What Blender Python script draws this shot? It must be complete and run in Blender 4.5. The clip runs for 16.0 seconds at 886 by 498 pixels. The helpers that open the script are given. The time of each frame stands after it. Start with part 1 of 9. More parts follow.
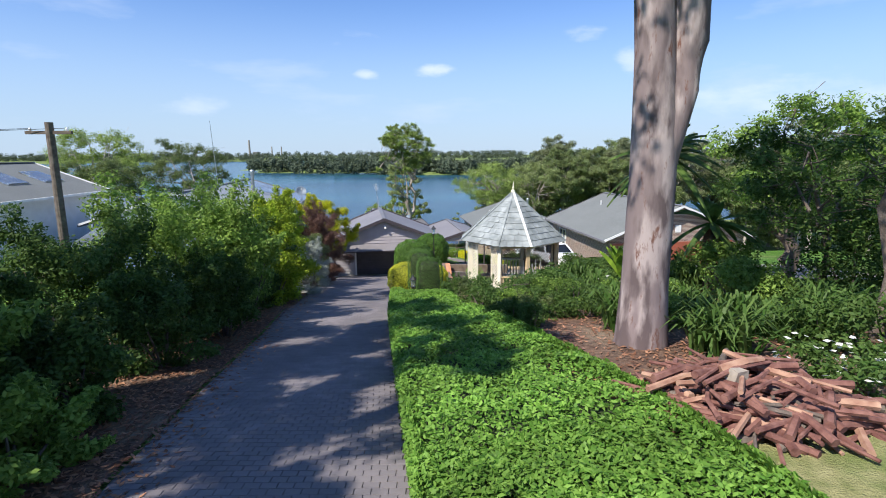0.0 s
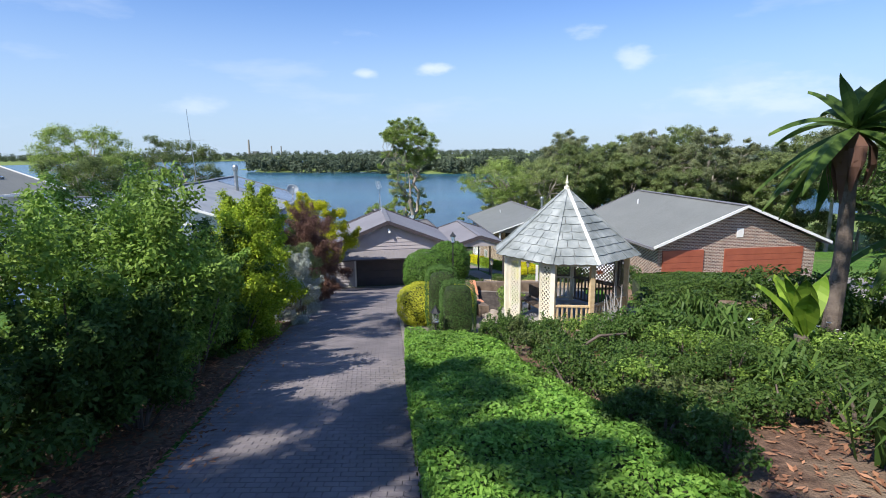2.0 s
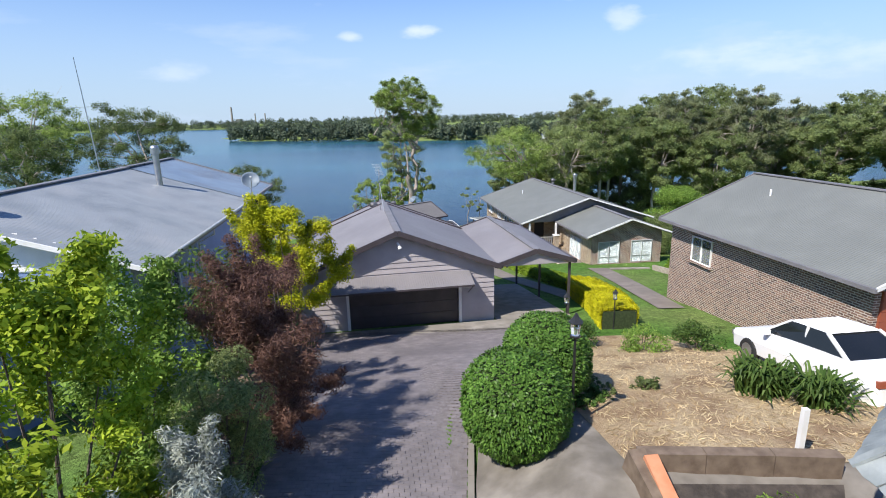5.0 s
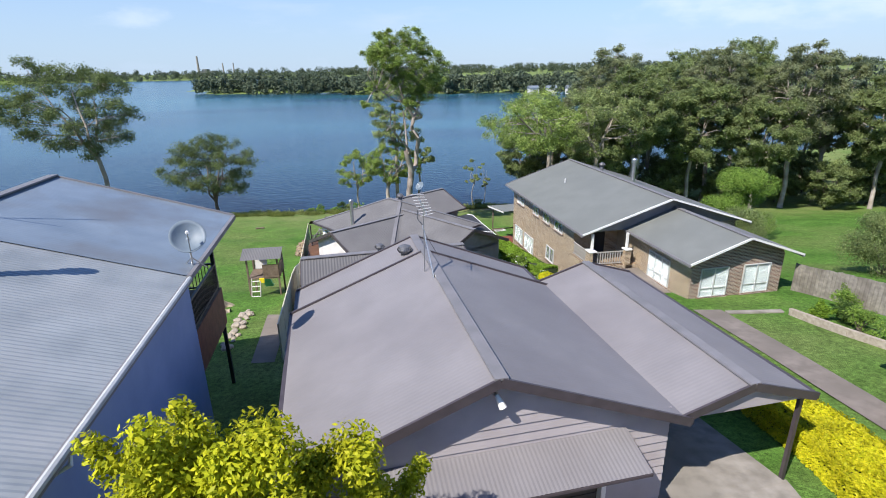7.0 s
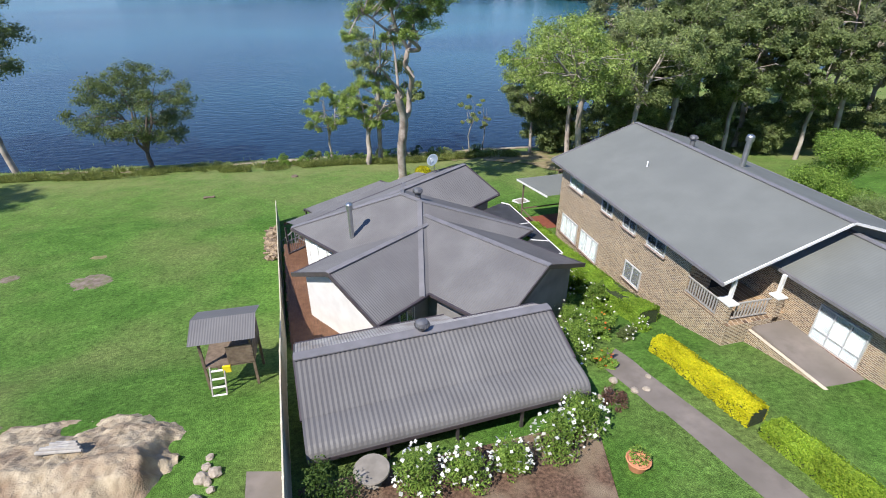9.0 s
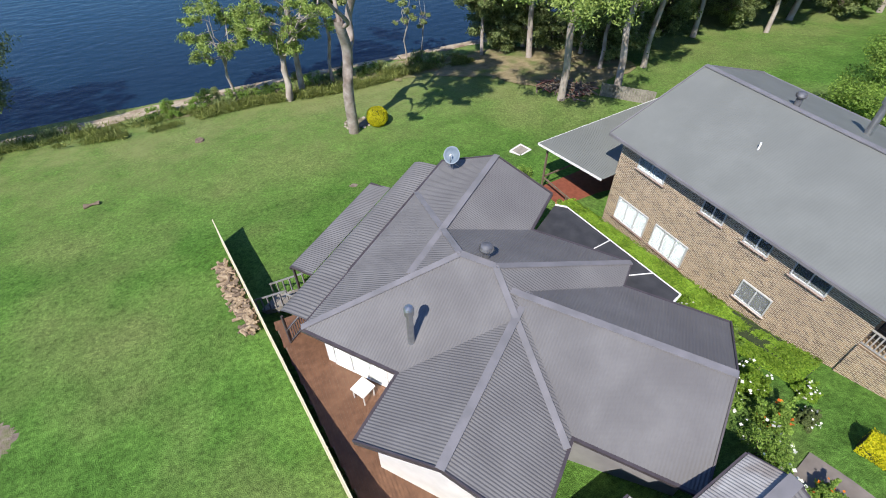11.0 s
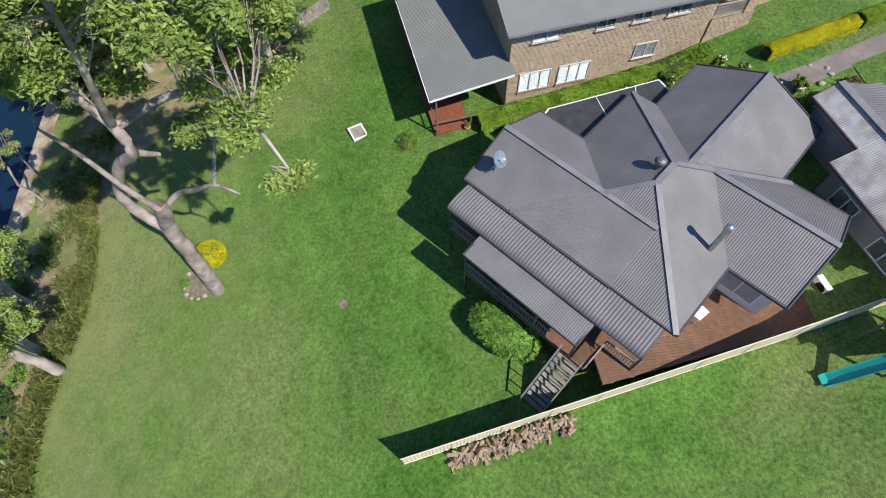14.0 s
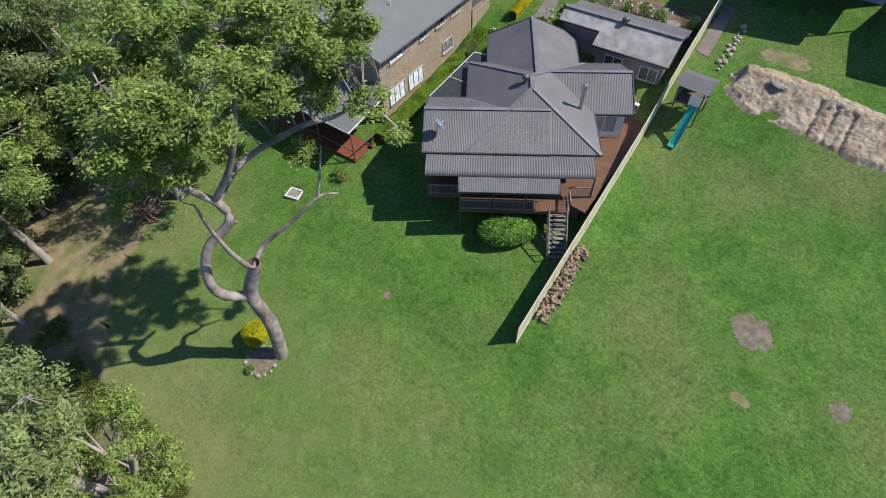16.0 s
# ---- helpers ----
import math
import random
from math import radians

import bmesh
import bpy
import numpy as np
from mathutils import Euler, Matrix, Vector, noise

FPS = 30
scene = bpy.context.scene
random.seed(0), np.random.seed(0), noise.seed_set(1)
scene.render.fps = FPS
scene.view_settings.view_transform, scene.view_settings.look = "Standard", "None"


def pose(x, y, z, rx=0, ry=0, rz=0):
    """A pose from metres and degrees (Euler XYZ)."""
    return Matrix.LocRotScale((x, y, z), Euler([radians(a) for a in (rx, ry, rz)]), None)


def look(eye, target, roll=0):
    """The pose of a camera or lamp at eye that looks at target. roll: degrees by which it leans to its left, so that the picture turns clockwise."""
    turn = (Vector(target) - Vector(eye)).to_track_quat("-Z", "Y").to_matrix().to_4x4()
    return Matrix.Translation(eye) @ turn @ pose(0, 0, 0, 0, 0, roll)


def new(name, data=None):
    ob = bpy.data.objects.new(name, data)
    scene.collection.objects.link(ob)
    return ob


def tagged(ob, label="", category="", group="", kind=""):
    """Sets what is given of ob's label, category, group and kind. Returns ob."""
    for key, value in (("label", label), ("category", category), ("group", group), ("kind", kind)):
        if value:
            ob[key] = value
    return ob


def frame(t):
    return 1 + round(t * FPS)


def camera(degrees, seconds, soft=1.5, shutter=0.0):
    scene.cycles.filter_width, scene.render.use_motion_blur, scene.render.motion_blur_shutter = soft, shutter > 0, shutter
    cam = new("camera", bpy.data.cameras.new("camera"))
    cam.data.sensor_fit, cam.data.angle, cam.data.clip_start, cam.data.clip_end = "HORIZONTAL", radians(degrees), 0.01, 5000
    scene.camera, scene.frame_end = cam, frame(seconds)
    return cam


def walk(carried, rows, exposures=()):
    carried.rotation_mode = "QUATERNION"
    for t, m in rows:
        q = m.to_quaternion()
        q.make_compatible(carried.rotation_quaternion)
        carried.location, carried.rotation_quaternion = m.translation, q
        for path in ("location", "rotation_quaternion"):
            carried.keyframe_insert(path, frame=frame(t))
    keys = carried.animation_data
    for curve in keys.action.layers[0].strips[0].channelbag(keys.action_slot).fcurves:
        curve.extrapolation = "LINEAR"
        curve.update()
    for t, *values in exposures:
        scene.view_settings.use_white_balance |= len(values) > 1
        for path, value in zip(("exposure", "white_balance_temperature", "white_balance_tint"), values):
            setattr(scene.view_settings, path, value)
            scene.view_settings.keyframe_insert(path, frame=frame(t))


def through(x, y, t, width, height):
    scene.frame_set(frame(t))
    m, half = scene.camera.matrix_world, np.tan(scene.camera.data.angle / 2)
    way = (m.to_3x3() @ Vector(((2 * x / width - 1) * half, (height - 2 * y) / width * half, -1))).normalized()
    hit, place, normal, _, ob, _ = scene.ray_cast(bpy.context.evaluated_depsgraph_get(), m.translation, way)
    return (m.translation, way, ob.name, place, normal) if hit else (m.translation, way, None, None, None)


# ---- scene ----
cam = camera(81.0, 16.0, soft=1.0)
PATH = [
    (0, (0.14, -0.968, 5.66), (0.14, 0.999, 5.298), -0.4),
    (0.5, (0.116, 0.197, 5.493), (0.116, 2.165, 5.134), -0.5),
    (1, (-0.039, 1.547, 5.387), (-0.041, 3.514, 5.026), -0.6),
    (1.5, (-0.366, 3.115, 5.228), (-0.366, 5.083, 4.87), -0.4),
    (2, (-0.758, 4.682, 5.201), (-0.759, 6.648, 4.835), -0.6),
    (2.5, (-1.145, 6.368, 5.186), (-1.145, 8.331, 4.805), -0.4),
    (3, (-1.568, 8.204, 5.222), (-1.553, 10.164, 4.825), -0.7),
    (3.5, (-1.975, 10.346, 5.282), (-1.945, 12.301, 4.862), -1.0),
    (4, (-2.443, 12.698, 5.275), (-2.397, 14.65, 4.841), -0.5),
    (4.5, (-2.664, 15.077, 5.246), (-2.625, 17.025, 4.792), -0.8),
    (4.7, (-2.712, 16.004, 5.282), (-2.681, 17.948, 4.814), -1.2),
    (6.8, (-5.868, 29.061, 6.53), (-5.763, 30.953, 5.891), -1.0),
    (7, (-6.143, 30.529, 6.644), (-6.028, 32.414, 5.984), -1.1),
    (7.5, (-6.95, 34.191, 6.934), (-6.81, 36.051, 6.212), -1.0),
    (8, (-7.849, 38.013, 7.441), (-7.677, 39.837, 6.64), -0.8),
    (8.5, (-8.747, 41.643, 7.773), (-8.536, 43.428, 6.895), -0.5),
    (9, (-9.689, 45.296, 8.36), (-9.431, 47.018, 7.377), -0.1),
    (9.2, (-10.135, 46.824, 8.609), (-9.851, 48.515, 7.58), 0.3),
    (11.3, (-14.905, 62.639, 11.49), (-14.285, 63.819, 9.999), -0.5),
    (11.5, (-15.351, 64.16, 11.831), (-14.692, 65.265, 10.3), -0.7),
    (12, (-16.511, 67.94, 12.757), (-15.764, 68.835, 11.132), -1.3),
    (12.5, (-17.658, 71.833, 13.684), (-16.826, 72.491, 11.989), -2.0),
    (13, (-18.635, 75.661, 14.499), (-17.738, 76.084, 12.762), -3.1),
    (13.5, (-19.586, 79.853, 15.296), (-18.646, 80.019, 13.539), -2.8),
    (14, (-20.57, 83.843, 15.952), (-19.621, 83.767, 14.193), -2.9),
    (14.5, (-21.735, 87.577, 16.882), (-20.8, 87.291, 15.138), -3.8),
    (15, (-22.69, 91.609, 17.572), (-21.779, 91.112, 15.862), -3.2),
    (15.5, (-23.749, 95.686, 18.131), (-22.867, 94.993, 16.476), -2.6),
    (16, (-25.016, 99.63, 18.816), (-24.159, 98.774, 17.225), -2.7),
]
walk(cam, [(t, look(eye, to, roll)) for t, eye, to, roll in PATH], [(0.0, 0.5), (4.5, 0.5), (7.0, 0.5), (9.0, 0.5), (12.0, 0.45), (14.0, 0.36), (16.0, 0.16)])

# ---- world and sun ----
SUN = Vector((-1.15, -1.07, 1.85)).normalized()
world = bpy.data.worlds.new("world")
scene.world = world
world.use_nodes = True
wn, wl = world.node_tree.nodes, world.node_tree.links
wn.clear()
w_out = wn.new("ShaderNodeOutputWorld")
w_bg = wn.new("ShaderNodeBackground")
w_sky = wn.new("ShaderNodeTexSky")
w_sky.sky_type = "NISHITA"
w_sky.sun_disc = False
w_sky.sun_elevation = math.asin(SUN.z)
w_sky.sun_rotation = math.atan2(SUN.x, SUN.y)
w_sky.air_density, w_sky.dust_density, w_sky.ozone_density = 1.0, 0.15, 5.0
w_bg.inputs["Strength"].default_value = 0.118
# thin fair-weather cloud over the whole sky
w_tc = wn.new("ShaderNodeTexCoord")
w_map = wn.new("ShaderNodeMapping")
w_map.inputs["Scale"].default_value = (2.2, 2.2, 9.0)
w_no = wn.new("ShaderNodeTexNoise")
w_no.inputs["Scale"].default_value = 1.7
w_no.inputs["Detail"].default_value = 6
w_no.inputs["Roughness"].default_value = 0.55
w_ramp = wn.new("ShaderNodeValToRGB")
w_ramp.color_ramp.elements[0].position = 0.56
w_ramp.color_ramp.elements[1].position = 0.8
w_ramp.color_ramp.elements[1].color = (0.6, 0.6, 0.6, 1)
w_mix = wn.new("ShaderNodeMixRGB")
w_mix.inputs["Color2"].default_value = (5.6, 5.8, 6.0, 1)
wl.new(w_tc.outputs["Generated"], w_map.inputs["Vector"])
wl.new(w_map.outputs["Vector"], w_no.inputs["Vector"])
wl.new(w_no.outputs["Fac"], w_ramp.inputs["Fac"])
wl.new(w_ramp.outputs["Color"], w_mix.inputs["Fac"])
# pale summer haze low over the horizon, all round
w_sep = wn.new("ShaderNodeSeparateXYZ")
w_hr = wn.new("ShaderNodeMapRange")
w_hr.inputs["From Min"].default_value, w_hr.inputs["From Max"].default_value = 0.0, 0.3
w_hr.inputs["To Min"].default_value, w_hr.inputs["To Max"].default_value = 0.85, 0.0
w_hr.interpolation_type = "SMOOTHSTEP"
w_haze = wn.new("ShaderNodeMixRGB")
w_haze.inputs["Color2"].default_value = (4.2, 4.7, 4.9, 1)
wl.new(w_tc.outputs["Generated"], w_sep.inputs["Vector"])
wl.new(w_sep.outputs["Z"], w_hr.inputs["Value"])
wl.new(w_hr.outputs["Result"], w_haze.inputs["Fac"])
wl.new(w_sky.outputs["Color"], w_haze.inputs["Color1"])
wl.new(w_haze.outputs["Color"], w_mix.inputs["Color1"])
w_cloud = w_mix.outputs["Color"]
w_pn = wn.new("ShaderNodeTexNoise")
w_pn.inputs["Scale"].default_value, w_pn.inputs["Detail"].default_value, w_pn.inputs["Roughness"].default_value = 11.0, 5, 0.55
w_pm = wn.new("ShaderNodeMapping")
w_pm.inputs["Scale"].default_value = (1.0, 1.0, 2.6)
wl.new(w_tc.outputs["Generated"], w_pm.inputs["Vector"])
wl.new(w_pm.outputs["Vector"], w_pn.inputs["Vector"])
for az, el, wide, tall, much in ((-1.0, 8.6, 5.6, 1.9, 0.7), (-8.0, 8.1, 3.0, 1.2, 0.6), (19.5, 9.0, 4.0, 3.2, 0.5), (15.0, 11.6, 4.4, 1.8, 0.4), (-24.5, 4.8, 7.0, 2.6, 0.35), (36.0, 4.6, 30.0, 4.6, 0.42), (90.0, 6.0, 30.0, 4.0, 0.5), (-110.0, 9.0, 14.0, 3.0, 0.5), (170.0, 12.0, 20.0, 4.0, 0.5)):
    w_d = wn.new("ShaderNodeVectorMath")
    w_d.operation = "SUBTRACT"
    a_, e_ = radians(az), radians(el)
    w_d.inputs[1].default_value = (math.sin(a_) * math.cos(e_), math.cos(a_) * math.cos(e_), math.sin(e_))
    wl.new(w_tc.outputs["Generated"], w_d.inputs[0])
    w_s = wn.new("ShaderNodeVectorMath")
    w_s.operation = "MULTIPLY"
    w_s.inputs[1].default_value = (1 / radians(wide), 1 / radians(wide), 1 / radians(tall))
    wl.new(w_d.outputs["Vector"], w_s.inputs[0])
    w_len = wn.new("ShaderNodeVectorMath")
    w_len.operation = "LENGTH"
    wl.new(w_s.outputs["Vector"], w_len.inputs[0])
    w_f = wn.new("ShaderNodeMapRange")
    w_f.interpolation_type = "SMOOTHSTEP"
    w_f.inputs["From Min"].default_value, w_f.inputs["From Max"].default_value = 0.0, 1.0
    w_f.inputs["To Min"].default_value, w_f.inputs["To Max"].default_value = 0.6, 0.0
    wl.new(w_len.outputs["Value"], w_f.inputs["Value"])
    w_a = wn.new("ShaderNodeMath")
    wl.new(w_f.outputs["Result"], w_a.inputs[0])
    wl.new(w_pn.outputs["Fac"], w_a.inputs[1])
    w_c = wn.new("ShaderNodeMapRange")
    w_c.interpolation_type = "SMOOTHSTEP"
    w_c.inputs["From Min"].default_value, w_c.inputs["From Max"].default_value = 0.84, 1.2
    w_c.inputs["To Max"].default_value = much
    wl.new(w_a.outputs["Value"], w_c.inputs["Value"])
    w_k = wn.new("ShaderNodeMixRGB")
    w_k.inputs["Color2"].default_value = (7.6, 7.2, 6.6, 1)
    wl.new(w_c.outputs["Result"], w_k.inputs["Fac"])
    wl.new(w_cloud, w_k.inputs["Color1"])
    w_cloud = w_k.outputs["Color"]
w_tint = wn.new("ShaderNodeMixRGB")
w_tint.blend_type = "MULTIPLY"
w_tint.inputs["Fac"].default_value = 1.0
w_tint.inputs["Color2"].default_value = (0.76, 0.88, 1.1, 1)
wl.new(w_cloud, w_tint.inputs["Color1"])
wl.new(w_tint.outputs["Color"], w_bg.inputs["Color"])
wl.new(w_bg.outputs["Background"], w_out.inputs["Surface"])

sun_data = bpy.data.lights.new("sun", "SUN")
sun_data.energy, sun_data.angle, sun_data.color = 4.9, radians(0.53), (1.0, 0.95, 0.88)
sun = new("sun", sun_data)
sun.matrix_world = look(SUN * 200, (0, 0, 0))
scene.view_settings.exposure = 0.44


# ---- materials ----
def material(name, c1, c2, rough=0.7, scale=3.0, fine=40.0, bump=0.2, metal=0.0, c3=None, scale3=0.4, coord="Object", spec=0.5, dist=0.02):
    m = bpy.data.materials.new(name)
    m.use_nodes = True
    n, l = m.node_tree.nodes, m.node_tree.links
    b = n["Principled BSDF"]
    b.inputs["Roughness"].default_value, b.inputs["Metallic"].default_value = rough, metal
    b.inputs["Specular IOR Level"].default_value = spec
    tc = n.new("ShaderNodeTexCoord")
    n1 = n.new("ShaderNodeTexNoise")
    n1.inputs["Scale"].default_value, n1.inputs["Detail"].default_value = scale, 6
    l.new(tc.outputs[coord], n1.inputs["Vector"])
    r1 = n.new("ShaderNodeValToRGB")
    r1.color_ramp.elements[0].position, r1.color_ramp.elements[1].position = 0.34, 0.68
    r1.color_ramp.elements[0].color, r1.color_ramp.elements[1].color = (*c1, 1), (*c2, 1)
    l.new(n1.outputs["Fac"], r1.inputs["Fac"])
    col = r1.outputs["Color"]
    if c3:
        n3 = n.new("ShaderNodeTexNoise")
        n3.inputs["Scale"].default_value, n3.inputs["Detail"].default_value = scale3, 5
        l.new(tc.outputs[coord], n3.inputs["Vector"])
        r3 = n.new("ShaderNodeValToRGB")
        r3.color_ramp.elements[0].position, r3.color_ramp.elements[1].position = 0.45, 0.72
        l.new(n3.outputs["Fac"], r3.inputs["Fac"])
        mx = n.new("ShaderNodeMixRGB")
        mx.inputs["Color2"].default_value = (*c3, 1)
        l.new(r3.outputs["Color"], mx.inputs["Fac"])
        l.new(col, mx.inputs["Color1"])
        col = mx.outputs["Color"]
    l.new(col, b.inputs["Base Color"])
    if bump:
        n2 = n.new("ShaderNodeTexNoise")
        n2.inputs["Scale"].default_value, n2.inputs["Detail"].default_value = fine, 4
        l.new(tc.outputs[coord], n2.inputs["Vector"])
        bp = n.new("ShaderNodeBump")
        bp.inputs["Strength"].default_value, bp.inputs["Distance"].default_value = bump, dist
        l.new(n2.outputs["Fac"], bp.inputs["Height"])
        l.new(bp.outputs["Normal"], b.inputs["Normal"])
    return m


def leaf_material(name, dark, light, rough=0.45, through=0.35):
    """Thin leaves: each its own tint, some light passing through."""
    m = bpy.data.materials.new(name)
    m.use_nodes = True
    n, l = m.node_tree.nodes, m.node_tree.links
    b, out = n["Principled BSDF"], n["Material Output"]
    b.inputs["Roughness"].default_value = rough
    b.inputs["Specular IOR Level"].default_value = 0.12
    g = n.new("ShaderNodeNewGeometry")
    r = n.new("ShaderNodeValToRGB")
    r.color_ramp.elements[0].color, r.color_ramp.elements[1].color = (*dark, 1), (*light, 1)
    l.new(g.outputs["Random Per Island"], r.inputs["Fac"])
    tc = n.new("ShaderNodeTexCoord")
    no = n.new("ShaderNodeTexNoise")
    no.inputs["Scale"].default_value = 0.9
    l.new(tc.outputs["Object"], no.inputs["Vector"])
    hs = n.new("ShaderNodeHueSaturation")
    mr = n.new("ShaderNodeMapRange")
    mr.inputs["From Min"].default_value, mr.inputs["From Max"].default_value = 0.3, 0.7
    mr.inputs["To Min"].default_value, mr.inputs["To Max"].default_value = 0.7, 1.3
    l.new(no.outputs["Fac"], mr.inputs["Value"])
    l.new(mr.outputs["Result"], hs.inputs["Value"])
    l.new(r.outputs["Color"], hs.inputs["Color"])
    l.new(hs.outputs["Color"], b.inputs["Base Color"])
    tr = n.new("ShaderNodeBsdfTranslucent")
    l.new(hs.outputs["Color"], tr.inputs["Color"])
    mix = n.new("ShaderNodeMixShader")
    mix.inputs["Fac"].default_value = through
    l.new(b.outputs["BSDF"], mix.inputs[1])
    l.new(tr.outputs["BSDF"], mix.inputs[2])
    l.new(mix.outputs["Shader"], out.inputs["Surface"])
    return m


def brick_material(name, c1, c2, mortar, flat=False):
    """Face bricks 230 x 76 mm in stretcher bond, laid on upright faces whatever way they look."""
    m = bpy.data.materials.new(name)
    m.use_nodes = True
    n, l = m.node_tree.nodes, m.node_tree.links
    b = n["Principled BSDF"]
    b.inputs["Roughness"].default_value = 0.85
    tc = n.new("ShaderNodeTexCoord")
    sep = n.new("ShaderNodeSeparateXYZ")
    l.new(tc.outputs["Object"], sep.inputs["Vector"])
    nsep = n.new("ShaderNodeSeparateXYZ")
    l.new(tc.outputs["Normal"], nsep.inputs["Vector"])
    ab = n.new("ShaderNodeMath")
    ab.operation = "ABSOLUTE"
    l.new(nsep.outputs["X"], ab.inputs[0])
    gt = n.new("ShaderNodeMath")
    gt.operation = "GREATER_THAN"
    gt.inputs[1].default_value = 0.7
    l.new(ab.outputs[0], gt.inputs[0])
    mu = n.new("ShaderNodeMix")
    l.new(gt.outputs[0], mu.inputs[0])
    l.new(sep.outputs["X"], mu.inputs[2])
    l.new(sep.outputs["Y"], mu.inputs[3])
    com = n.new("ShaderNodeCombineXYZ")
    l.new(mu.outputs[0], com.inputs["X"])
    l.new(sep.outputs["Z"], com.inputs["Y"])
    br = n.new("ShaderNodeTexBrick")
    br.inputs["Scale"].default_value = 1.0
    br.inputs["Mortar Size"].default_value = 0.016
    br.inputs["Mortar Smooth"].default_value = 0.3
    br.inputs["Brick Width"].default_value = 0.24
    br.inputs["Row Height"].default_value = 0.086
    br.inputs["Color1"].default_value, br.inputs["Color2"].default_value, br.inputs["Mortar"].default_value = (*c1, 1), (*c2, 1), (*mortar, 1)
    l.new(com.outputs["Vector"], br.inputs["Vector"])
    no = n.new("ShaderNodeTexNoise")
    no.inputs["Scale"].default_value = 1.3
    no.inputs["Detail"].default_value = 5
    l.new(tc.outputs["Object"], no.inputs["Vector"])
    mr = n.new("ShaderNodeMapRange")
    mr.inputs["To Min"].default_value, mr.inputs["To Max"].default_value = 0.75, 1.2
    l.new(no.outputs["Fac"], mr.inputs["Value"])
    hs = n.new("ShaderNodeHueSaturation")
    l.new(mr.outputs["Result"], hs.inputs["Value"])
    l.new(br.outputs["Color"], hs.inputs["Color"])
    l.new(hs.outputs["Color"], b.inputs["Base Color"])
    bp = n.new("ShaderNodeBump")
    bp.inputs["Strength"].default_value, bp.inputs["Distance"].default_value = 0.5, 0.01
    bp.invert = True
    l.new(br.outputs["Fac"], bp.inputs["Height"])
    l.new(bp.outputs["Normal"], b.inputs["Normal"])
    return m


def glass_material(name, tint=(0.75, 0.8, 0.82), rough=0.02):
    m = bpy.data.materials.new(name)
    m.use_nodes = True
    b = m.node_tree.nodes["Principled BSDF"]
    b.inputs["Base Color"].default_value = (*tint, 1)
    b.inputs["Roughness"].default_value = rough
    b.inputs["Transmission Weight"].default_value = 0.9
    b.inputs["IOR"].default_value = 1.45
    return m


def water_material():
    m = bpy.data.materials.new("lake_water")
    m.use_nodes = True
    n, l = m.node_tree.nodes, m.node_tree.links
    b = n["Principled BSDF"]
    b.inputs["Roughness"].default_value = 0.2
    b.inputs["IOR"].default_value = 1.33
    tc = n.new("ShaderNodeTexCoord")
    mp = n.new("ShaderNodeMapping")
    mp.inputs["Scale"].default_value = (0.008, 0.022, 1)
    no = n.new("ShaderNodeTexNoise")
    no.inputs["Scale"].default_value, no.inputs["Detail"].default_value = 1.0, 5
    l.new(tc.outputs["Object"], mp.inputs["Vector"])
    l.new(mp.outputs["Vector"], no.inputs["Vector"])
    r = n.new("ShaderNodeValToRGB")
    r.color_ramp.elements[0].position, r.color_ramp.elements[1].position = 0.38, 0.62
    r.color_ramp.elements[0].color, r.color_ramp.elements[1].color = (0.013, 0.06, 0.105, 1), (0.028, 0.12, 0.165, 1)
    l.new(no.outputs["Fac"], r.inputs["Fac"])
    # base colour goes darker towards the near shore, lighter from y = 230 on
    sx = n.new("ShaderNodeSeparateXYZ")
    l.new(tc.outputs["Object"], sx.inputs["Vector"])
    sh = n.new("ShaderNodeMapRange")
    sh.inputs["From Min"].default_value, sh.inputs["From Max"].default_value = 118.0, 230.0
    sh.inputs["To Min"].default_value, sh.inputs["To Max"].default_value = 1.0, 0.0
    l.new(sx.outputs["Y"], sh.inputs["Value"])
    weed = n.new("ShaderNodeMixRGB")
    weed.inputs["Color2"].default_value = (0.006, 0.02, 0.04, 1)
    l.new(sh.outputs["Result"], weed.inputs["Fac"])
    l.new(r.outputs["Color"], weed.inputs["Color1"])
    l.new(weed.outputs["Color"], b.inputs["Base Color"])
    mp2 = n.new("ShaderNodeMapping")
    mp2.inputs["Scale"].default_value = (0.6, 1.1, 1)
    w1 = n.new("ShaderNodeTexNoise")
    w1.inputs["Scale"].default_value, w1.inputs["Detail"].default_value = 1.0, 5
    l.new(tc.outputs["Object"], mp2.inputs["Vector"])
    l.new(mp2.outputs["Vector"], w1.inputs["Vector"])
    bp = n.new("ShaderNodeBump")
    bp.inputs["Strength"].default_value, bp.inputs["Distance"].default_value = 0.4, 0.2
    l.new(w1.outputs["Fac"], bp.inputs["Height"])
    l.new(bp.outputs["Normal"], b.inputs["Normal"])
    return m


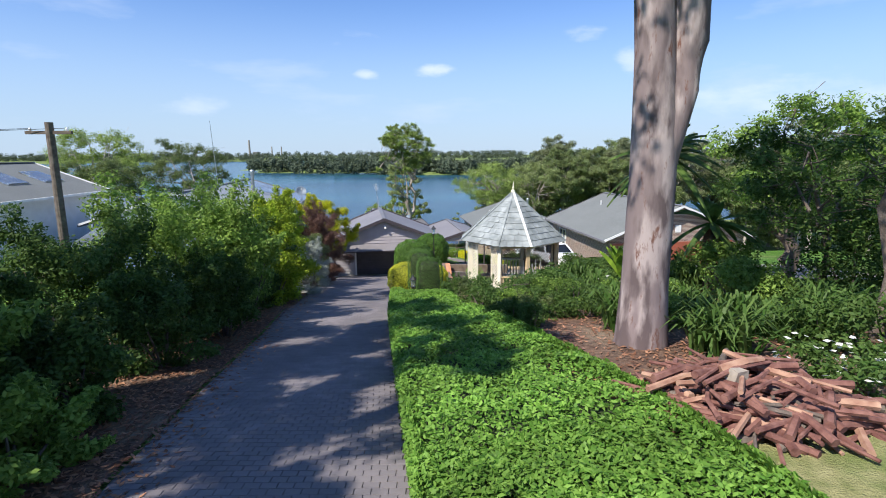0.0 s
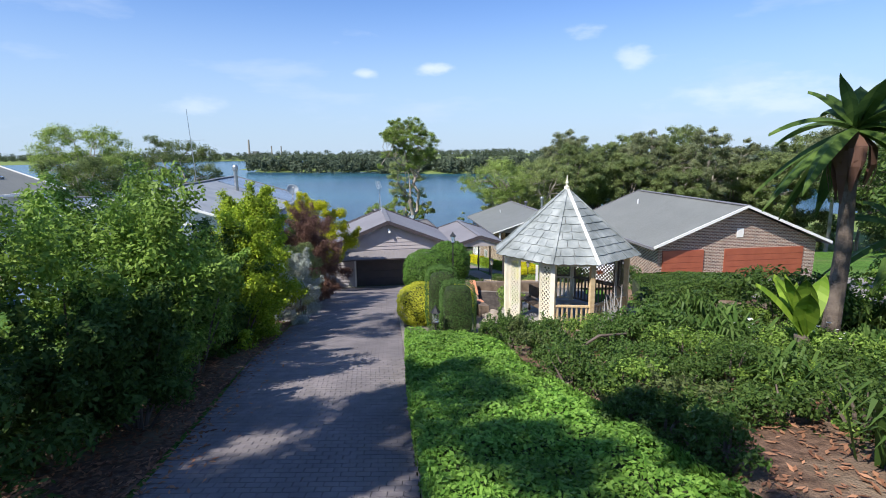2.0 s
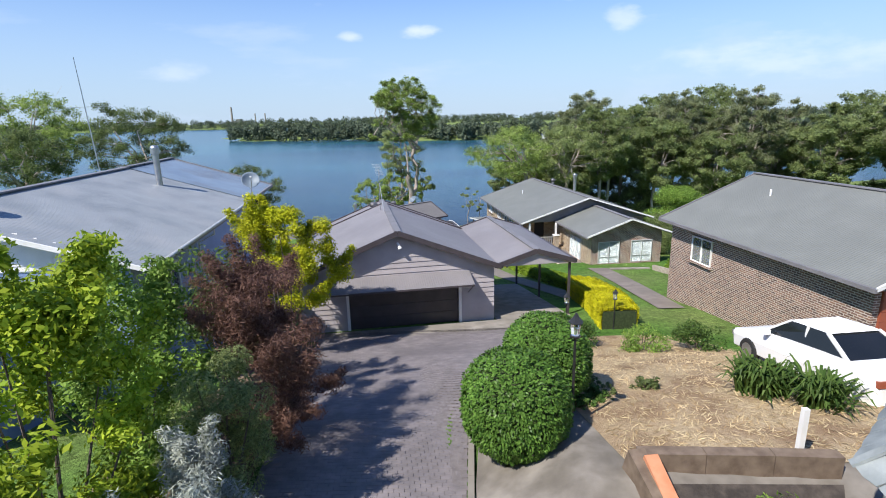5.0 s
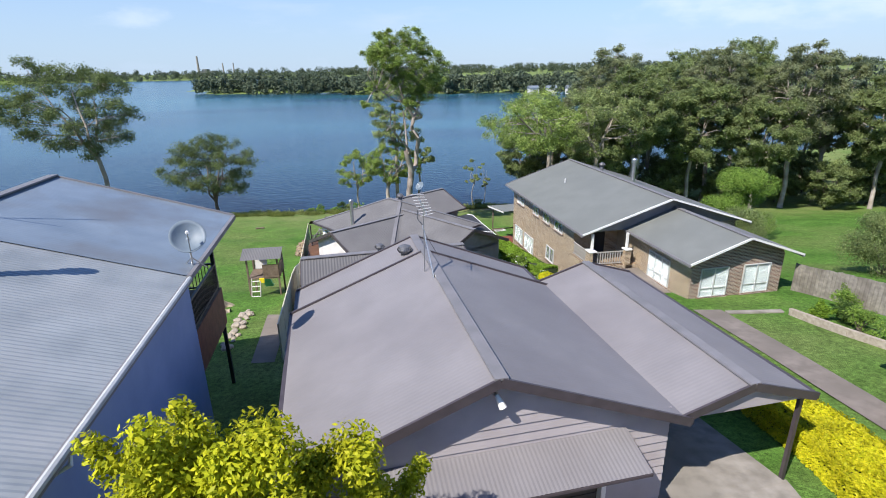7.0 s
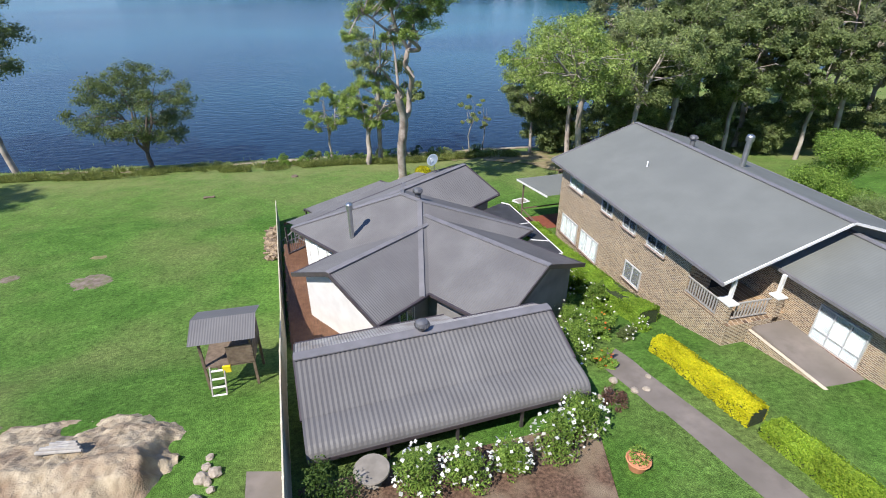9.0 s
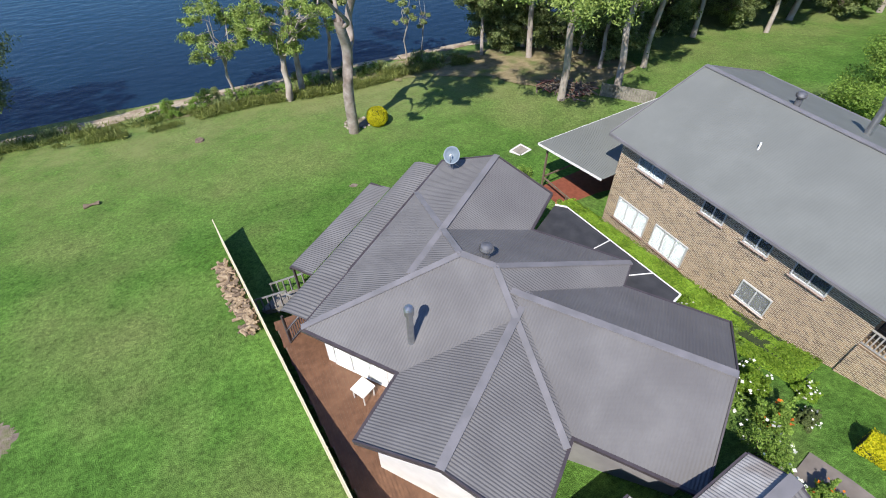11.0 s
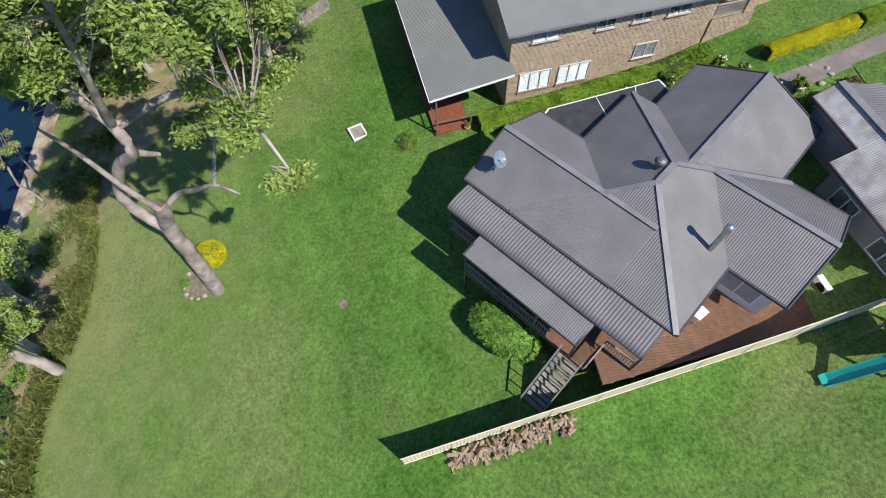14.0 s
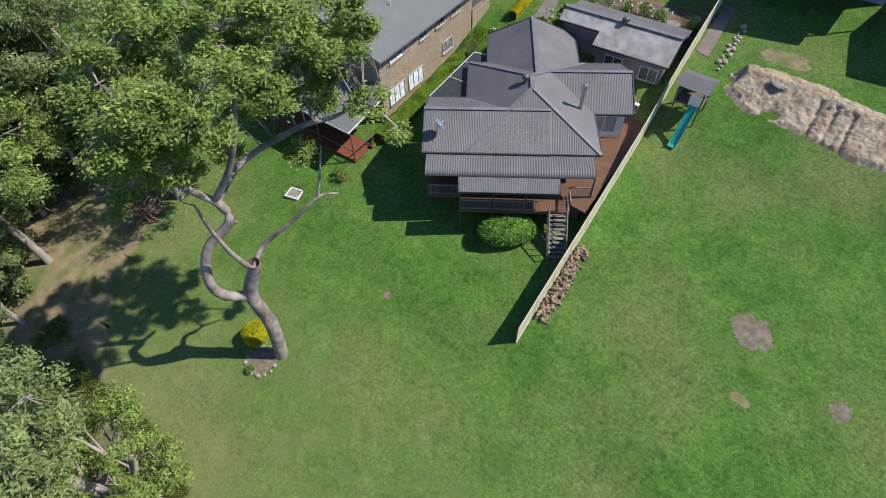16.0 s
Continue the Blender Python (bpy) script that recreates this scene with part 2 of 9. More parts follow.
def grass_material():
    """Mown grass: blades' grain, tufts, and broad dry or lush drifts."""
    m = material("lawn_grass", (0.066, 0.147, 0.024), (0.1, 0.2, 0.037), 0.9, 0.4, 26, 0.9, c3=(0.15, 0.19, 0.06), scale3=0.13, dist=0.06, spec=0.12)
    n, l = m.node_tree.nodes, m.node_tree.links
    b = n["Principled BSDF"]
    src = b.inputs["Base Color"].links[0].from_socket
    tc = n.new("ShaderNodeTexCoord")
    val = None
    for sc, lo, hi in ((5.5, 0.66, 1.34), (22.0, 0.68, 1.34), (1.6, 0.88, 1.13)):
        no = n.new("ShaderNodeTexNoise")
        no.inputs["Scale"].default_value, no.inputs["Detail"].default_value = sc, 3
        l.new(tc.outputs["Object"], no.inputs["Vector"])
        mr = n.new("ShaderNodeMapRange")
        mr.inputs["From Min"].default_value, mr.inputs["From Max"].default_value = 0.3, 0.7
        mr.inputs["To Min"].default_value, mr.inputs["To Max"].default_value = lo, hi
        l.new(no.outputs["Fac"], mr.inputs["Value"])
        hs = n.new("ShaderNodeHueSaturation")
        l.new(mr.outputs["Result"], hs.inputs["Value"])
        l.new(src, hs.inputs["Color"])
        src = hs.outputs["Color"]
    # the lawn dries out towards the lake
    sx = n.new("ShaderNodeSeparateXYZ")
    l.new(tc.outputs["Object"], sx.inputs["Vector"])
    dy = n.new("ShaderNodeMapRange")
    dy.inputs["From Min"].default_value, dy.inputs["From Max"].default_value = 88.0, 103.0
    dy.inputs["To Max"].default_value = 0.85
    l.new(sx.outputs["Y"], dy.inputs["Value"])
    dn = n.new("ShaderNodeTexNoise")
    dn.inputs["Scale"].default_value, dn.inputs["Detail"].default_value = 0.3, 8
    dn.inputs["Roughness"].default_value = 0.72
    l.new(tc.outputs["Object"], dn.inputs["Vector"])
    dm = n.new("ShaderNodeMapRange")
    dm.inputs["From Min"].default_value, dm.inputs["From Max"].default_value = 0.28, 0.72
    l.new(dn.outputs["Fac"], dm.inputs["Value"])
    dd = n.new("ShaderNodeMath")
    dd.operation = "MULTIPLY"
    l.new(dy.outputs["Result"], dd.inputs[0])
    l.new(dm.outputs["Result"], dd.inputs[1])
    dx = n.new("ShaderNodeMixRGB")
    dx.inputs["Color2"].default_value = (0.25, 0.26, 0.105, 1)
    l.new(dd.outputs[0], dx.inputs["Fac"])
    l.new(src, dx.inputs["Color1"])
    l.new(dx.outputs["Color"], b.inputs["Base Color"])
    return m


M_GRASS = grass_material()
M_LITTER = material("leaf_litter", (0.075, 0.045, 0.032), (0.21, 0.13, 0.09), 0.95, 9, 30, 0.8, c3=(0.26, 0.2, 0.14), scale3=0.7, dist=0.04, spec=0.2)
M_STRAW = material("dry_mulch", (0.36, 0.27, 0.16), (0.52, 0.41, 0.26), 0.95, 14, 40, 0.8, c3=(0.2, 0.12, 0.07), scale3=0.8, dist=0.04, spec=0.2)
M_DIRT = material("bare_sandy_dirt", (0.32, 0.26, 0.18), (0.5, 0.42, 0.31), 0.95, 2.5, 18, 0.8, c3=(0.22, 0.15, 0.1), scale3=0.8, dist=0.05, spec=0.2)
M_CONC = material("weathered_concrete", (0.2, 0.18, 0.155), (0.33, 0.3, 0.265), 0.9, 2, 60, 0.25, c3=(0.22, 0.2, 0.17), scale3=0.5, dist=0.01)
M_DIRTC = material("dirt_stained_concrete", (0.13, 0.115, 0.098), (0.27, 0.245, 0.215), 0.95, 1.6, 60, 0.3, c3=(0.12, 0.105, 0.085), scale3=0.9, dist=0.012)
M_PATH = material("brown_concrete_path", (0.17, 0.145, 0.125), (0.24, 0.205, 0.18), 0.9, 2, 60, 0.25, c3=(0.15, 0.13, 0.11), scale3=0.5, dist=0.01)
M_ROOF = material("painted_steel_roof_grey", (0.138, 0.133, 0.134), (0.168, 0.163, 0.163), 0.55, 0.8, 60, 0.05, c3=(0.125, 0.12, 0.122), scale3=0.25, spec=0.25)
M_ROOF_G = material("painted_steel_roof_mauve", (0.2, 0.188, 0.194), (0.235, 0.22, 0.226), 0.5, 0.8, 60, 0.05, c3=(0.18, 0.166, 0.172), scale3=0.25, spec=0.4)
M_ROOF_B = material("painted_steel_roof_slate", (0.16, 0.167, 0.156), (0.182, 0.19, 0.178), 0.55, 0.8, 60, 0.05, c3=(0.155, 0.162, 0.152), scale3=0.3, spec=0.3)
# blue cast: part of the sky's reflection is put into this base colour
M_ROOF_L = material("galvanised_weathered_roof", (0.17, 0.21, 0.255), (0.225, 0.27, 0.315), 0.24, 0.7, 60, 0.05, c3=(0.16, 0.165, 0.17), scale3=0.5, spec=0.5)
M_CAP = material("roof_flashing", (0.16, 0.155, 0.16), (0.21, 0.2, 0.21), 0.5, 1.5, 60, 0.03)
M_FASCIA = material("dark_fascia_paint", (0.055, 0.045, 0.05), (0.075, 0.062, 0.068), 0.45, 3, 60, 0.03)
M_WHITE = material("white_paint", (0.74, 0.73, 0.7), (0.82, 0.81, 0.79), 0.5, 2, 60, 0.05)
M_CREAM = material("cream_paint", (0.72, 0.66, 0.5), (0.8, 0.75, 0.62), 0.55, 3, 60, 0.05)
M_BOARD = material("mauve_grey_weatherboard", (0.37, 0.33, 0.335), (0.43, 0.39, 0.395), 0.6, 1.5, 50, 0.06)
M_RENDER = material("cream_render", (0.6, 0.58, 0.56), (0.69, 0.67, 0.65), 0.85, 1.5, 90, 0.15)
M_DKWALL = material("grey_wall_paint", (0.2, 0.19, 0.195), (0.25, 0.24, 0.24), 0.7, 1.5, 60, 0.08)
M_BLUE = material("blue_painted_cladding", (0.22, 0.3, 0.5), (0.27, 0.35, 0.56), 0.55, 1.2, 60, 0.06)
M_BRICK = brick_material("tan_face_brick", (0.38, 0.26, 0.15), (0.1, 0.06, 0.04), (0.6, 0.52, 0.4))
M_BRICKR = brick_material("brown_red_face_brick", (0.25, 0.135, 0.095), (0.09, 0.052, 0.045), (0.52, 0.45, 0.38))
M_DOORR = material("red_brown_roller_door", (0.28, 0.075, 0.04), (0.34, 0.095, 0.05), 0.5, 2, 60, 0.04)
M_DOORG = material("dark_brown_garage_door", (0.05, 0.042, 0.042), (0.07, 0.058, 0.058), 0.5, 2, 60, 0.04)
M_GLASS = glass_material("window_glass")
M_CURT = material("white_window_blind", (0.5, 0.53, 0.55), (0.66, 0.69, 0.7), 0.9, 2, 60, 0.05)
M_WINF = material("grey_aluminium_frame", (0.42, 0.43, 0.43), (0.52, 0.53, 0.53), 0.4, 3, 60, 0.03)
M_DISH = material("matt_grey_dish", (0.13, 0.17, 0.21), (0.18, 0.22, 0.26), 0.55, 3, 60, 0.03)
# near-black; behind panes it paints the darkness of unlit rooms
M_DARK = material("near_black_fill", (0.02, 0.02, 0.022), (0.035, 0.033, 0.033), 0.9, 1, 10, 0.0)
M_DECK = material("stained_deck_timber", (0.12, 0.058, 0.03), (0.18, 0.09, 0.048), 0.6, 4, 40, 0.15)
M_DECKR = material("red_deck_timber", (0.17, 0.05, 0.03), (0.24, 0.075, 0.045), 0.6, 4, 40, 0.15)
M_FENCE = material("weathered_paling_fence", (0.2, 0.18, 0.155), (0.32, 0.29, 0.25), 0.9, 5, 50, 0.3, c3=(0.14, 0.12, 0.1), scale3=1.0)
M_FCREAM = material("cream_steel_fence", (0.62, 0.55, 0.4), (0.7, 0.64, 0.48), 0.5, 2, 50, 0.05)
M_BARK = material("smooth_gum_bark", (0.12, 0.085, 0.08), (0.48, 0.4, 0.38), 0.9, 3.2, 25, 0.6, c3=(0.09, 0.06, 0.055), scale3=2.2, dist=0.03, spec=0.2)
def bark_material(name, pale, mid, dark, peel):
    """Smooth gum bark: tall blotches of shed bark and painted-in dappled shade, fine upright streaks, a few red-brown
    peelings.
    """
    m = material(name, dark, pale, 0.85, 1.6, 9, 0.35, c3=mid, scale3=1.1, dist=0.02, spec=0.2)
    n, l = m.node_tree.nodes, m.node_tree.links
    tc = n["Texture Coordinate"]
    mp = n.new("ShaderNodeMapping")
    mp.inputs["Scale"].default_value = (2.2, 2.2, 0.62)
    l.new(tc.outputs["Object"], mp.inputs["Vector"])
    for k in n:
        if k.bl_idname == "ShaderNodeTexNoise":
            l.new(mp.outputs["Vector"], k.inputs["Vector"])
    for k in n:
        if k.bl_idname == "ShaderNodeValToRGB":
            k.color_ramp.elements[0].position, k.color_ramp.elements[1].position = 0.44, 0.57
    b = n["Principled BSDF"]
    src = b.inputs["Base Color"].links[0].from_socket
    no = n.new("ShaderNodeTexNoise")
    no.inputs["Scale"].default_value, no.inputs["Detail"].default_value, no.inputs["Roughness"].default_value = 3.1, 7, 0.7
    l.new(mp.outputs["Vector"], no.inputs["Vector"])
    r = n.new("ShaderNodeValToRGB")
    r.color_ramp.elements[0].position, r.color_ramp.elements[1].position = 0.58, 0.66
    l.new(no.outputs["Fac"], r.inputs["Fac"])
    mx = n.new("ShaderNodeMixRGB")
    mx.inputs["Color2"].default_value = (*peel, 1)
    l.new(r.outputs["Color"], mx.inputs["Fac"])
    l.new(src, mx.inputs["Color1"])
    l.new(mx.outputs["Color"], b.inputs["Base Color"])
    return m


# blotch contrast raised so the colour also carries the crown's dappled shadow
M_BARKT = bark_material("mottled_gum_bark", (0.4, 0.33, 0.31), (0.22, 0.17, 0.165), (0.12, 0.09, 0.088), (0.16, 0.08, 0.06))
M_BARKD = material("brown_bark", (0.1, 0.075, 0.06), (0.2, 0.16, 0.13), 0.95, 5, 30, 0.7, dist=0.03)
M_BARKP = material("pale_gum_bark", (0.32, 0.27, 0.23), (0.52, 0.46, 0.41), 0.85, 1.6, 25, 0.4, c3=(0.17, 0.125, 0.1), scale3=0.8, dist=0.03)
M_TIMBER = material("raw_pine_timber", (0.55, 0.4, 0.22), (0.68, 0.53, 0.32), 0.7, 6, 50, 0.1)
M_OLDWOOD = material("old_dark_timber", (0.12, 0.085, 0.06), (0.2, 0.15, 0.11), 0.85, 5, 50, 0.3)
M_GREYWOOD = material("grey_weathered_timber", (0.3, 0.28, 0.26), (0.42, 0.4, 0.37), 0.9, 5, 50, 0.3)
M_SHINGLE = material("silvery_roof_shingle", (0.21, 0.235, 0.232), (0.36, 0.385, 0.378), 0.7, 3, 40, 0.25, c3=(0.13, 0.148, 0.145), scale3=1.2)
M_VRAIL = material("grey_painted_railing", (0.2, 0.19, 0.185), (0.28, 0.27, 0.26), 0.6, 4, 50, 0.08)
M_METAL = material("galvanised_metal", (0.4, 0.41, 0.42), (0.52, 0.53, 0.54), 0.35, 4, 60, 0.03, metal=0.9)
M_VENT = material("weathered_grey_vent_metal", (0.13, 0.13, 0.14), (0.22, 0.22, 0.23), 0.5, 4, 60, 0.05, metal=0.5)
M_BLACK = material("black_metal", (0.015, 0.015, 0.016), (0.03, 0.03, 0.03), 0.4, 4, 60, 0.03)
M_STONE = material("garden_stone", (0.3, 0.25, 0.2), (0.45, 0.39, 0.32), 0.9, 6, 30, 0.5)
M_TEAL = material("teal_plastic", (0.02, 0.33, 0.27), (0.03, 0.38, 0.32), 0.4, 2, 60, 0.02)
M_YELP = material("yellow_plastic", (0.75, 0.6, 0.02), (0.8, 0.66, 0.04), 0.4, 2, 60, 0.02)
M_LOG = material("cut_firewood", (0.12, 0.045, 0.035), (0.27, 0.13, 0.1), 0.9, 7, 40, 0.4)
M_CARW = material("white_car_paint", (0.78, 0.78, 0.77), (0.82, 0.82, 0.81), 0.25, 1, 30, 0.0)
M_CARG = material("dark_car_glass", (0.01, 0.012, 0.014), (0.015, 0.017, 0.02), 0.05, 1, 30, 0.0)
M_RUBBER = material("tyre_rubber", (0.015, 0.015, 0.015), (0.025, 0.025, 0.025), 0.9, 6, 60, 0.1)
M_TERRA = material("orange_terracotta", (0.5, 0.2, 0.1), (0.6, 0.27, 0.15), 0.8, 5, 40, 0.2)
M_MESH = material("dark_shade_mesh", (0.03, 0.03, 0.033), (0.05, 0.05, 0.053), 0.6, 2, 200, 0.1)
M_WATER = water_material()
L_GUM = leaf_material("gum_leaves", (0.13, 0.2, 0.045), (0.42, 0.52, 0.15), through=0.45)
L_GUM2 = leaf_material("grey_gum_leaves", (0.155, 0.205, 0.075), (0.39, 0.45, 0.18), through=0.45)
L_WOOD = leaf_material("woodland_gum_leaves", (0.12, 0.165, 0.06), (0.33, 0.39, 0.16), through=0.5)
L_WOOD2 = leaf_material("grey_woodland_leaves", (0.15, 0.18, 0.09), (0.33, 0.36, 0.19), through=0.5)
L_GLOSS = leaf_material("glossy_dark_leaves", (0.05, 0.12, 0.02), (0.16, 0.29, 0.055), 0.35, 0.25)
L_OLIVE = leaf_material("dark_olive_leaves", (0.07, 0.1, 0.035), (0.2, 0.25, 0.09), through=0.4)
L_HEDGE = leaf_material("hedge_leaves", (0.085, 0.2, 0.026), (0.26, 0.44, 0.085))
L_DARK = leaf_material("dark_shrub_leaves", (0.042, 0.088, 0.02), (0.12, 0.19, 0.045))
L_MID = leaf_material("shrub_leaves", (0.1, 0.19, 0.03), (0.3, 0.43, 0.09))
L_YEL = leaf_material("golden_leaves", (0.38, 0.4, 0.01), (0.7, 0.62, 0.03))
L_LIME = leaf_material("lime_leaves", (0.13, 0.24, 0.02), (0.34, 0.46, 0.05))
L_LEMON = leaf_material("fresh_green_leaves", (0.1, 0.2, 0.02), (0.27, 0.4, 0.05))
L_BROWN = leaf_material("bronze_leaves", (0.085, 0.045, 0.035), (0.22, 0.125, 0.095))
L_SILV = leaf_material("silver_leaves", (0.26, 0.29, 0.25), (0.55, 0.58, 0.52))
L_WHITE = leaf_material("white_petals", (0.7, 0.7, 0.62), (0.85, 0.85, 0.8), through=0.2)
L_RED = leaf_material("orange_petals", (0.5, 0.1, 0.02), (0.7, 0.22, 0.03), through=0.2)
L_REED = leaf_material("reed_blades", (0.14, 0.18, 0.04), (0.34, 0.36, 0.12))
L_GRASS = leaf_material("strappy_leaves", (0.05, 0.11, 0.02), (0.14, 0.22, 0.06))
L_STRAW = leaf_material("dry_straw", (0.3, 0.2, 0.1), (0.62, 0.5, 0.3), through=0.15)
L_DRYL = leaf_material("fallen_brown_leaves", (0.14, 0.06, 0.035), (0.42, 0.22, 0.13), through=0.1)

# ---- kit ----
class Geo:
    """A gathering of points and faces that becomes one mesh."""

    def __init__(self):
        self.v, self.f = [], []

    def add(self, pts, faces):
        o = len(self.v)
        self.v += [tuple(p) for p in pts]
        self.f += [tuple(i + o for i in f) for f in faces]
        return self

    def box(self, x0, x1, y0, y1, z0, z1, m=None):
        p = [Vector((x, y, z)) for z in (z0, z1) for y in (y0, y1) for x in (x0, x1)]
        if m is not None:
            p = [m @ q for q in p]
        return self.add(p, [(0, 2, 3, 1), (4, 5, 7, 6), (0, 1, 5, 4), (2, 6, 7, 3), (0, 4, 6, 2), (1, 3, 7, 5)])

    def beam(self, a, b, w, h):
        """A square bar from a to b."""
        a, b = Vector(a), Vector(b)
        d = (b - a).normalized()
        s = d.cross(Vector((0, 0, 1)))
        s = Vector((1, 0, 0)) if s.length < 1e-4 else s.normalized()
        u = s.cross(d)
        p = [c + s * i * w / 2 + u * j * h / 2 for c in (a, b) for i, j in ((-1, -1), (1, -1), (1, 1), (-1, 1))]
        return self.add(p, [(3, 2, 1, 0), (4, 5, 6, 7), (0, 1, 5, 4), (1, 2, 6, 5), (2, 3, 7, 6), (3, 0, 4, 7)])

    def tube(self, pts, radii, n=8, caps=True):
        """A round tapered tube along points."""
        pts = [Vector(p) for p in pts]
        o, ring = len(self.v), []
        for i, p in enumerate(pts):
            d = (pts[min(i + 1, len(pts) - 1)] - pts[max(i - 1, 0)]).normalized()
            s = d.cross(Vector((0.13, 0.07, 1)))
            s = Vector((1, 0, 0)) if s.length < 1e-3 else s.normalized()
            u = s.cross(d)
            for k in range(n):
                a = 2 * math.pi * k / n
                self.v.append(tuple(p + (s * math.cos(a) + u * math.sin(a)) * radii[i]))
        for i in range(len(pts) - 1):
            for k in range(n):
                a, b = o + i * n + k, o + i * n + (k + 1) % n
                self.f.append((b, a, a + n, b + n))
        if caps:
            self.f.append(tuple(o + k for k in range(n)))
            self.f.append(tuple(o + (len(pts) - 1) * n + k for k in reversed(range(n))))
        return self

    def lathe(self, prof, n=16, c=(0, 0, 0)):
        """A turned shape from (radius, height) pairs."""
        o = len(self.v)
        for r, z in prof:
            for k in range(n):
                a = 2 * math.pi * k / n
                self.v.append((c[0] + r * math.cos(a), c[1] + r * math.sin(a), c[2] + z))
        for i in range(len(prof) - 1):
            for k in range(n):
                a, b = o + i * n + k, o + i * n + (k + 1) % n
                self.f.append((a, b, b + n, a + n))
        self.f.append(tuple(o + k for k in reversed(range(n))))
        self.f.append(tuple(o + (len(prof) - 1) * n + k for k in range(n)))
        return self

    def slab(self, poly, z0, z1):
        """An upright prism over a flat outline (counter-clockwise)."""
        n = len(poly)
        p = [(x, y, z0) for x, y in poly] + [(x, y, z1) for x, y in poly]
        return self.add(p, [tuple(reversed(range(n))), tuple(range(n, 2 * n))] + [(i, (i + 1) % n, n + (i + 1) % n, n + i) for i in range(n)])

    def plate(self, pts, t):
        """A flat plate of thickness t hung under a planar outline."""
        pts = [Vector(p) for p in pts]
        nrm = (pts[1] - pts[0]).cross(pts[2] - pts[0]).normalized()
        n = len(pts)
        return self.add(pts + [p - nrm * t for p in pts], [tuple(range(n)), tuple(reversed(range(n, 2 * n)))] + [(i, i + n, (i + 1) % n + n, (i + 1) % n) for i in range(n)])

    def mesh(self, name, mat, smooth=False):
        me = bpy.data.meshes.new(name)
        me.from_pydata(self.v, [], self.f)
        me.materials.append(mat)
        if smooth:
            me.shade_smooth()
        me.update()
        return me


def part(name, geo, mat, parent, label="", smooth=False):
    """One mesh object under a thing or a part."""
    ob = new(name, geo if isinstance(geo, bpy.types.Mesh) else geo.mesh(name, mat, smooth))
    ob.parent = parent
    return tagged(ob, label)


def thing(name, m, label, category, group="", kind=""):
    ob = new(name)
    ob.empty_display_size = 0.3
    ob.matrix_world = m
    return tagged(ob, label, category, group, kind)


def solo(name, geo, mat, label, category, group="", kind="", m=None, smooth=False):
    ob = new(name, geo if isinstance(geo, bpy.types.Mesh) else geo.mesh(name, mat, smooth))
    if m is not None:
        ob.matrix_world = m
    return tagged(ob, label, category, group, kind)


def leaf_mesh(name, centres, size, mat, up=0.35, ratio=0.42, seed=0, normals=None):
    """Pointed leaves, one at each centre, turned at random."""
    g = np.random.default_rng(seed)
    c = np.asarray(centres, dtype=np.float64)
    n = len(c)
    d = g.normal(size=(n, 3))
    d /= np.linalg.norm(d, axis=1)[:, None]
    if normals is not None:
        nn = np.asarray(normals) + g.normal(size=(n, 3)) * 0.45
    else:
        nn = g.normal(size=(n, 3)) + np.array([0, 0, up * 3])
    s = np.cross(nn, d)
    s /= np.linalg.norm(s, axis=1)[:, None] + 1e-9
    nn = nn / (np.linalg.norm(nn, axis=1)[:, None] + 1e-9)
    d = np.cross(s, nn)
    ln = size * g.uniform(0.6, 1.3, n)[:, None]
    wd = ln * ratio
    v = np.empty((n, 4, 3))
    v[:, 0], v[:, 2] = c - d * ln / 2, c + d * ln / 2
    v[:, 1], v[:, 3] = c + s * wd / 2 - d * ln * 0.08, c - s * wd / 2 - d * ln * 0.08
    me = bpy.data.meshes.new(name)
    me.vertices.add(n * 4)
    me.vertices.foreach_set("co", v.reshape(-1))
    me.loops.add(n * 4)
    me.loops.foreach_set("vertex_index", np.arange(n * 4, dtype=np.int32))
    me.polygons.add(n)
    me.polygons.foreach_set("loop_start", np.arange(n, dtype=np.int32) * 4)
    me.materials.append(mat)
    me.update(calc_edges=True)
    return me


def clump_points(rng, lumps, count, shell=0.65):
    """Points near the skins of many round lumps: (centre, radius) each."""
    cs = np.array([l[0] for l in lumps])
    rs = np.array([l[1] for l in lumps])
    w = rs ** 2
    idx = rng.choice(len(lumps), size=count, p=w / w.sum())
    d = rng.normal(size=(count, 3))
    d /= np.linalg.norm(d, axis=1)[:, None]
    r = rs[idx] * rng.uniform(shell, 1.08, count)
    sq = np.array([1, 1, 0.8])
    return cs[idx] + d * r[:, None] * sq, d


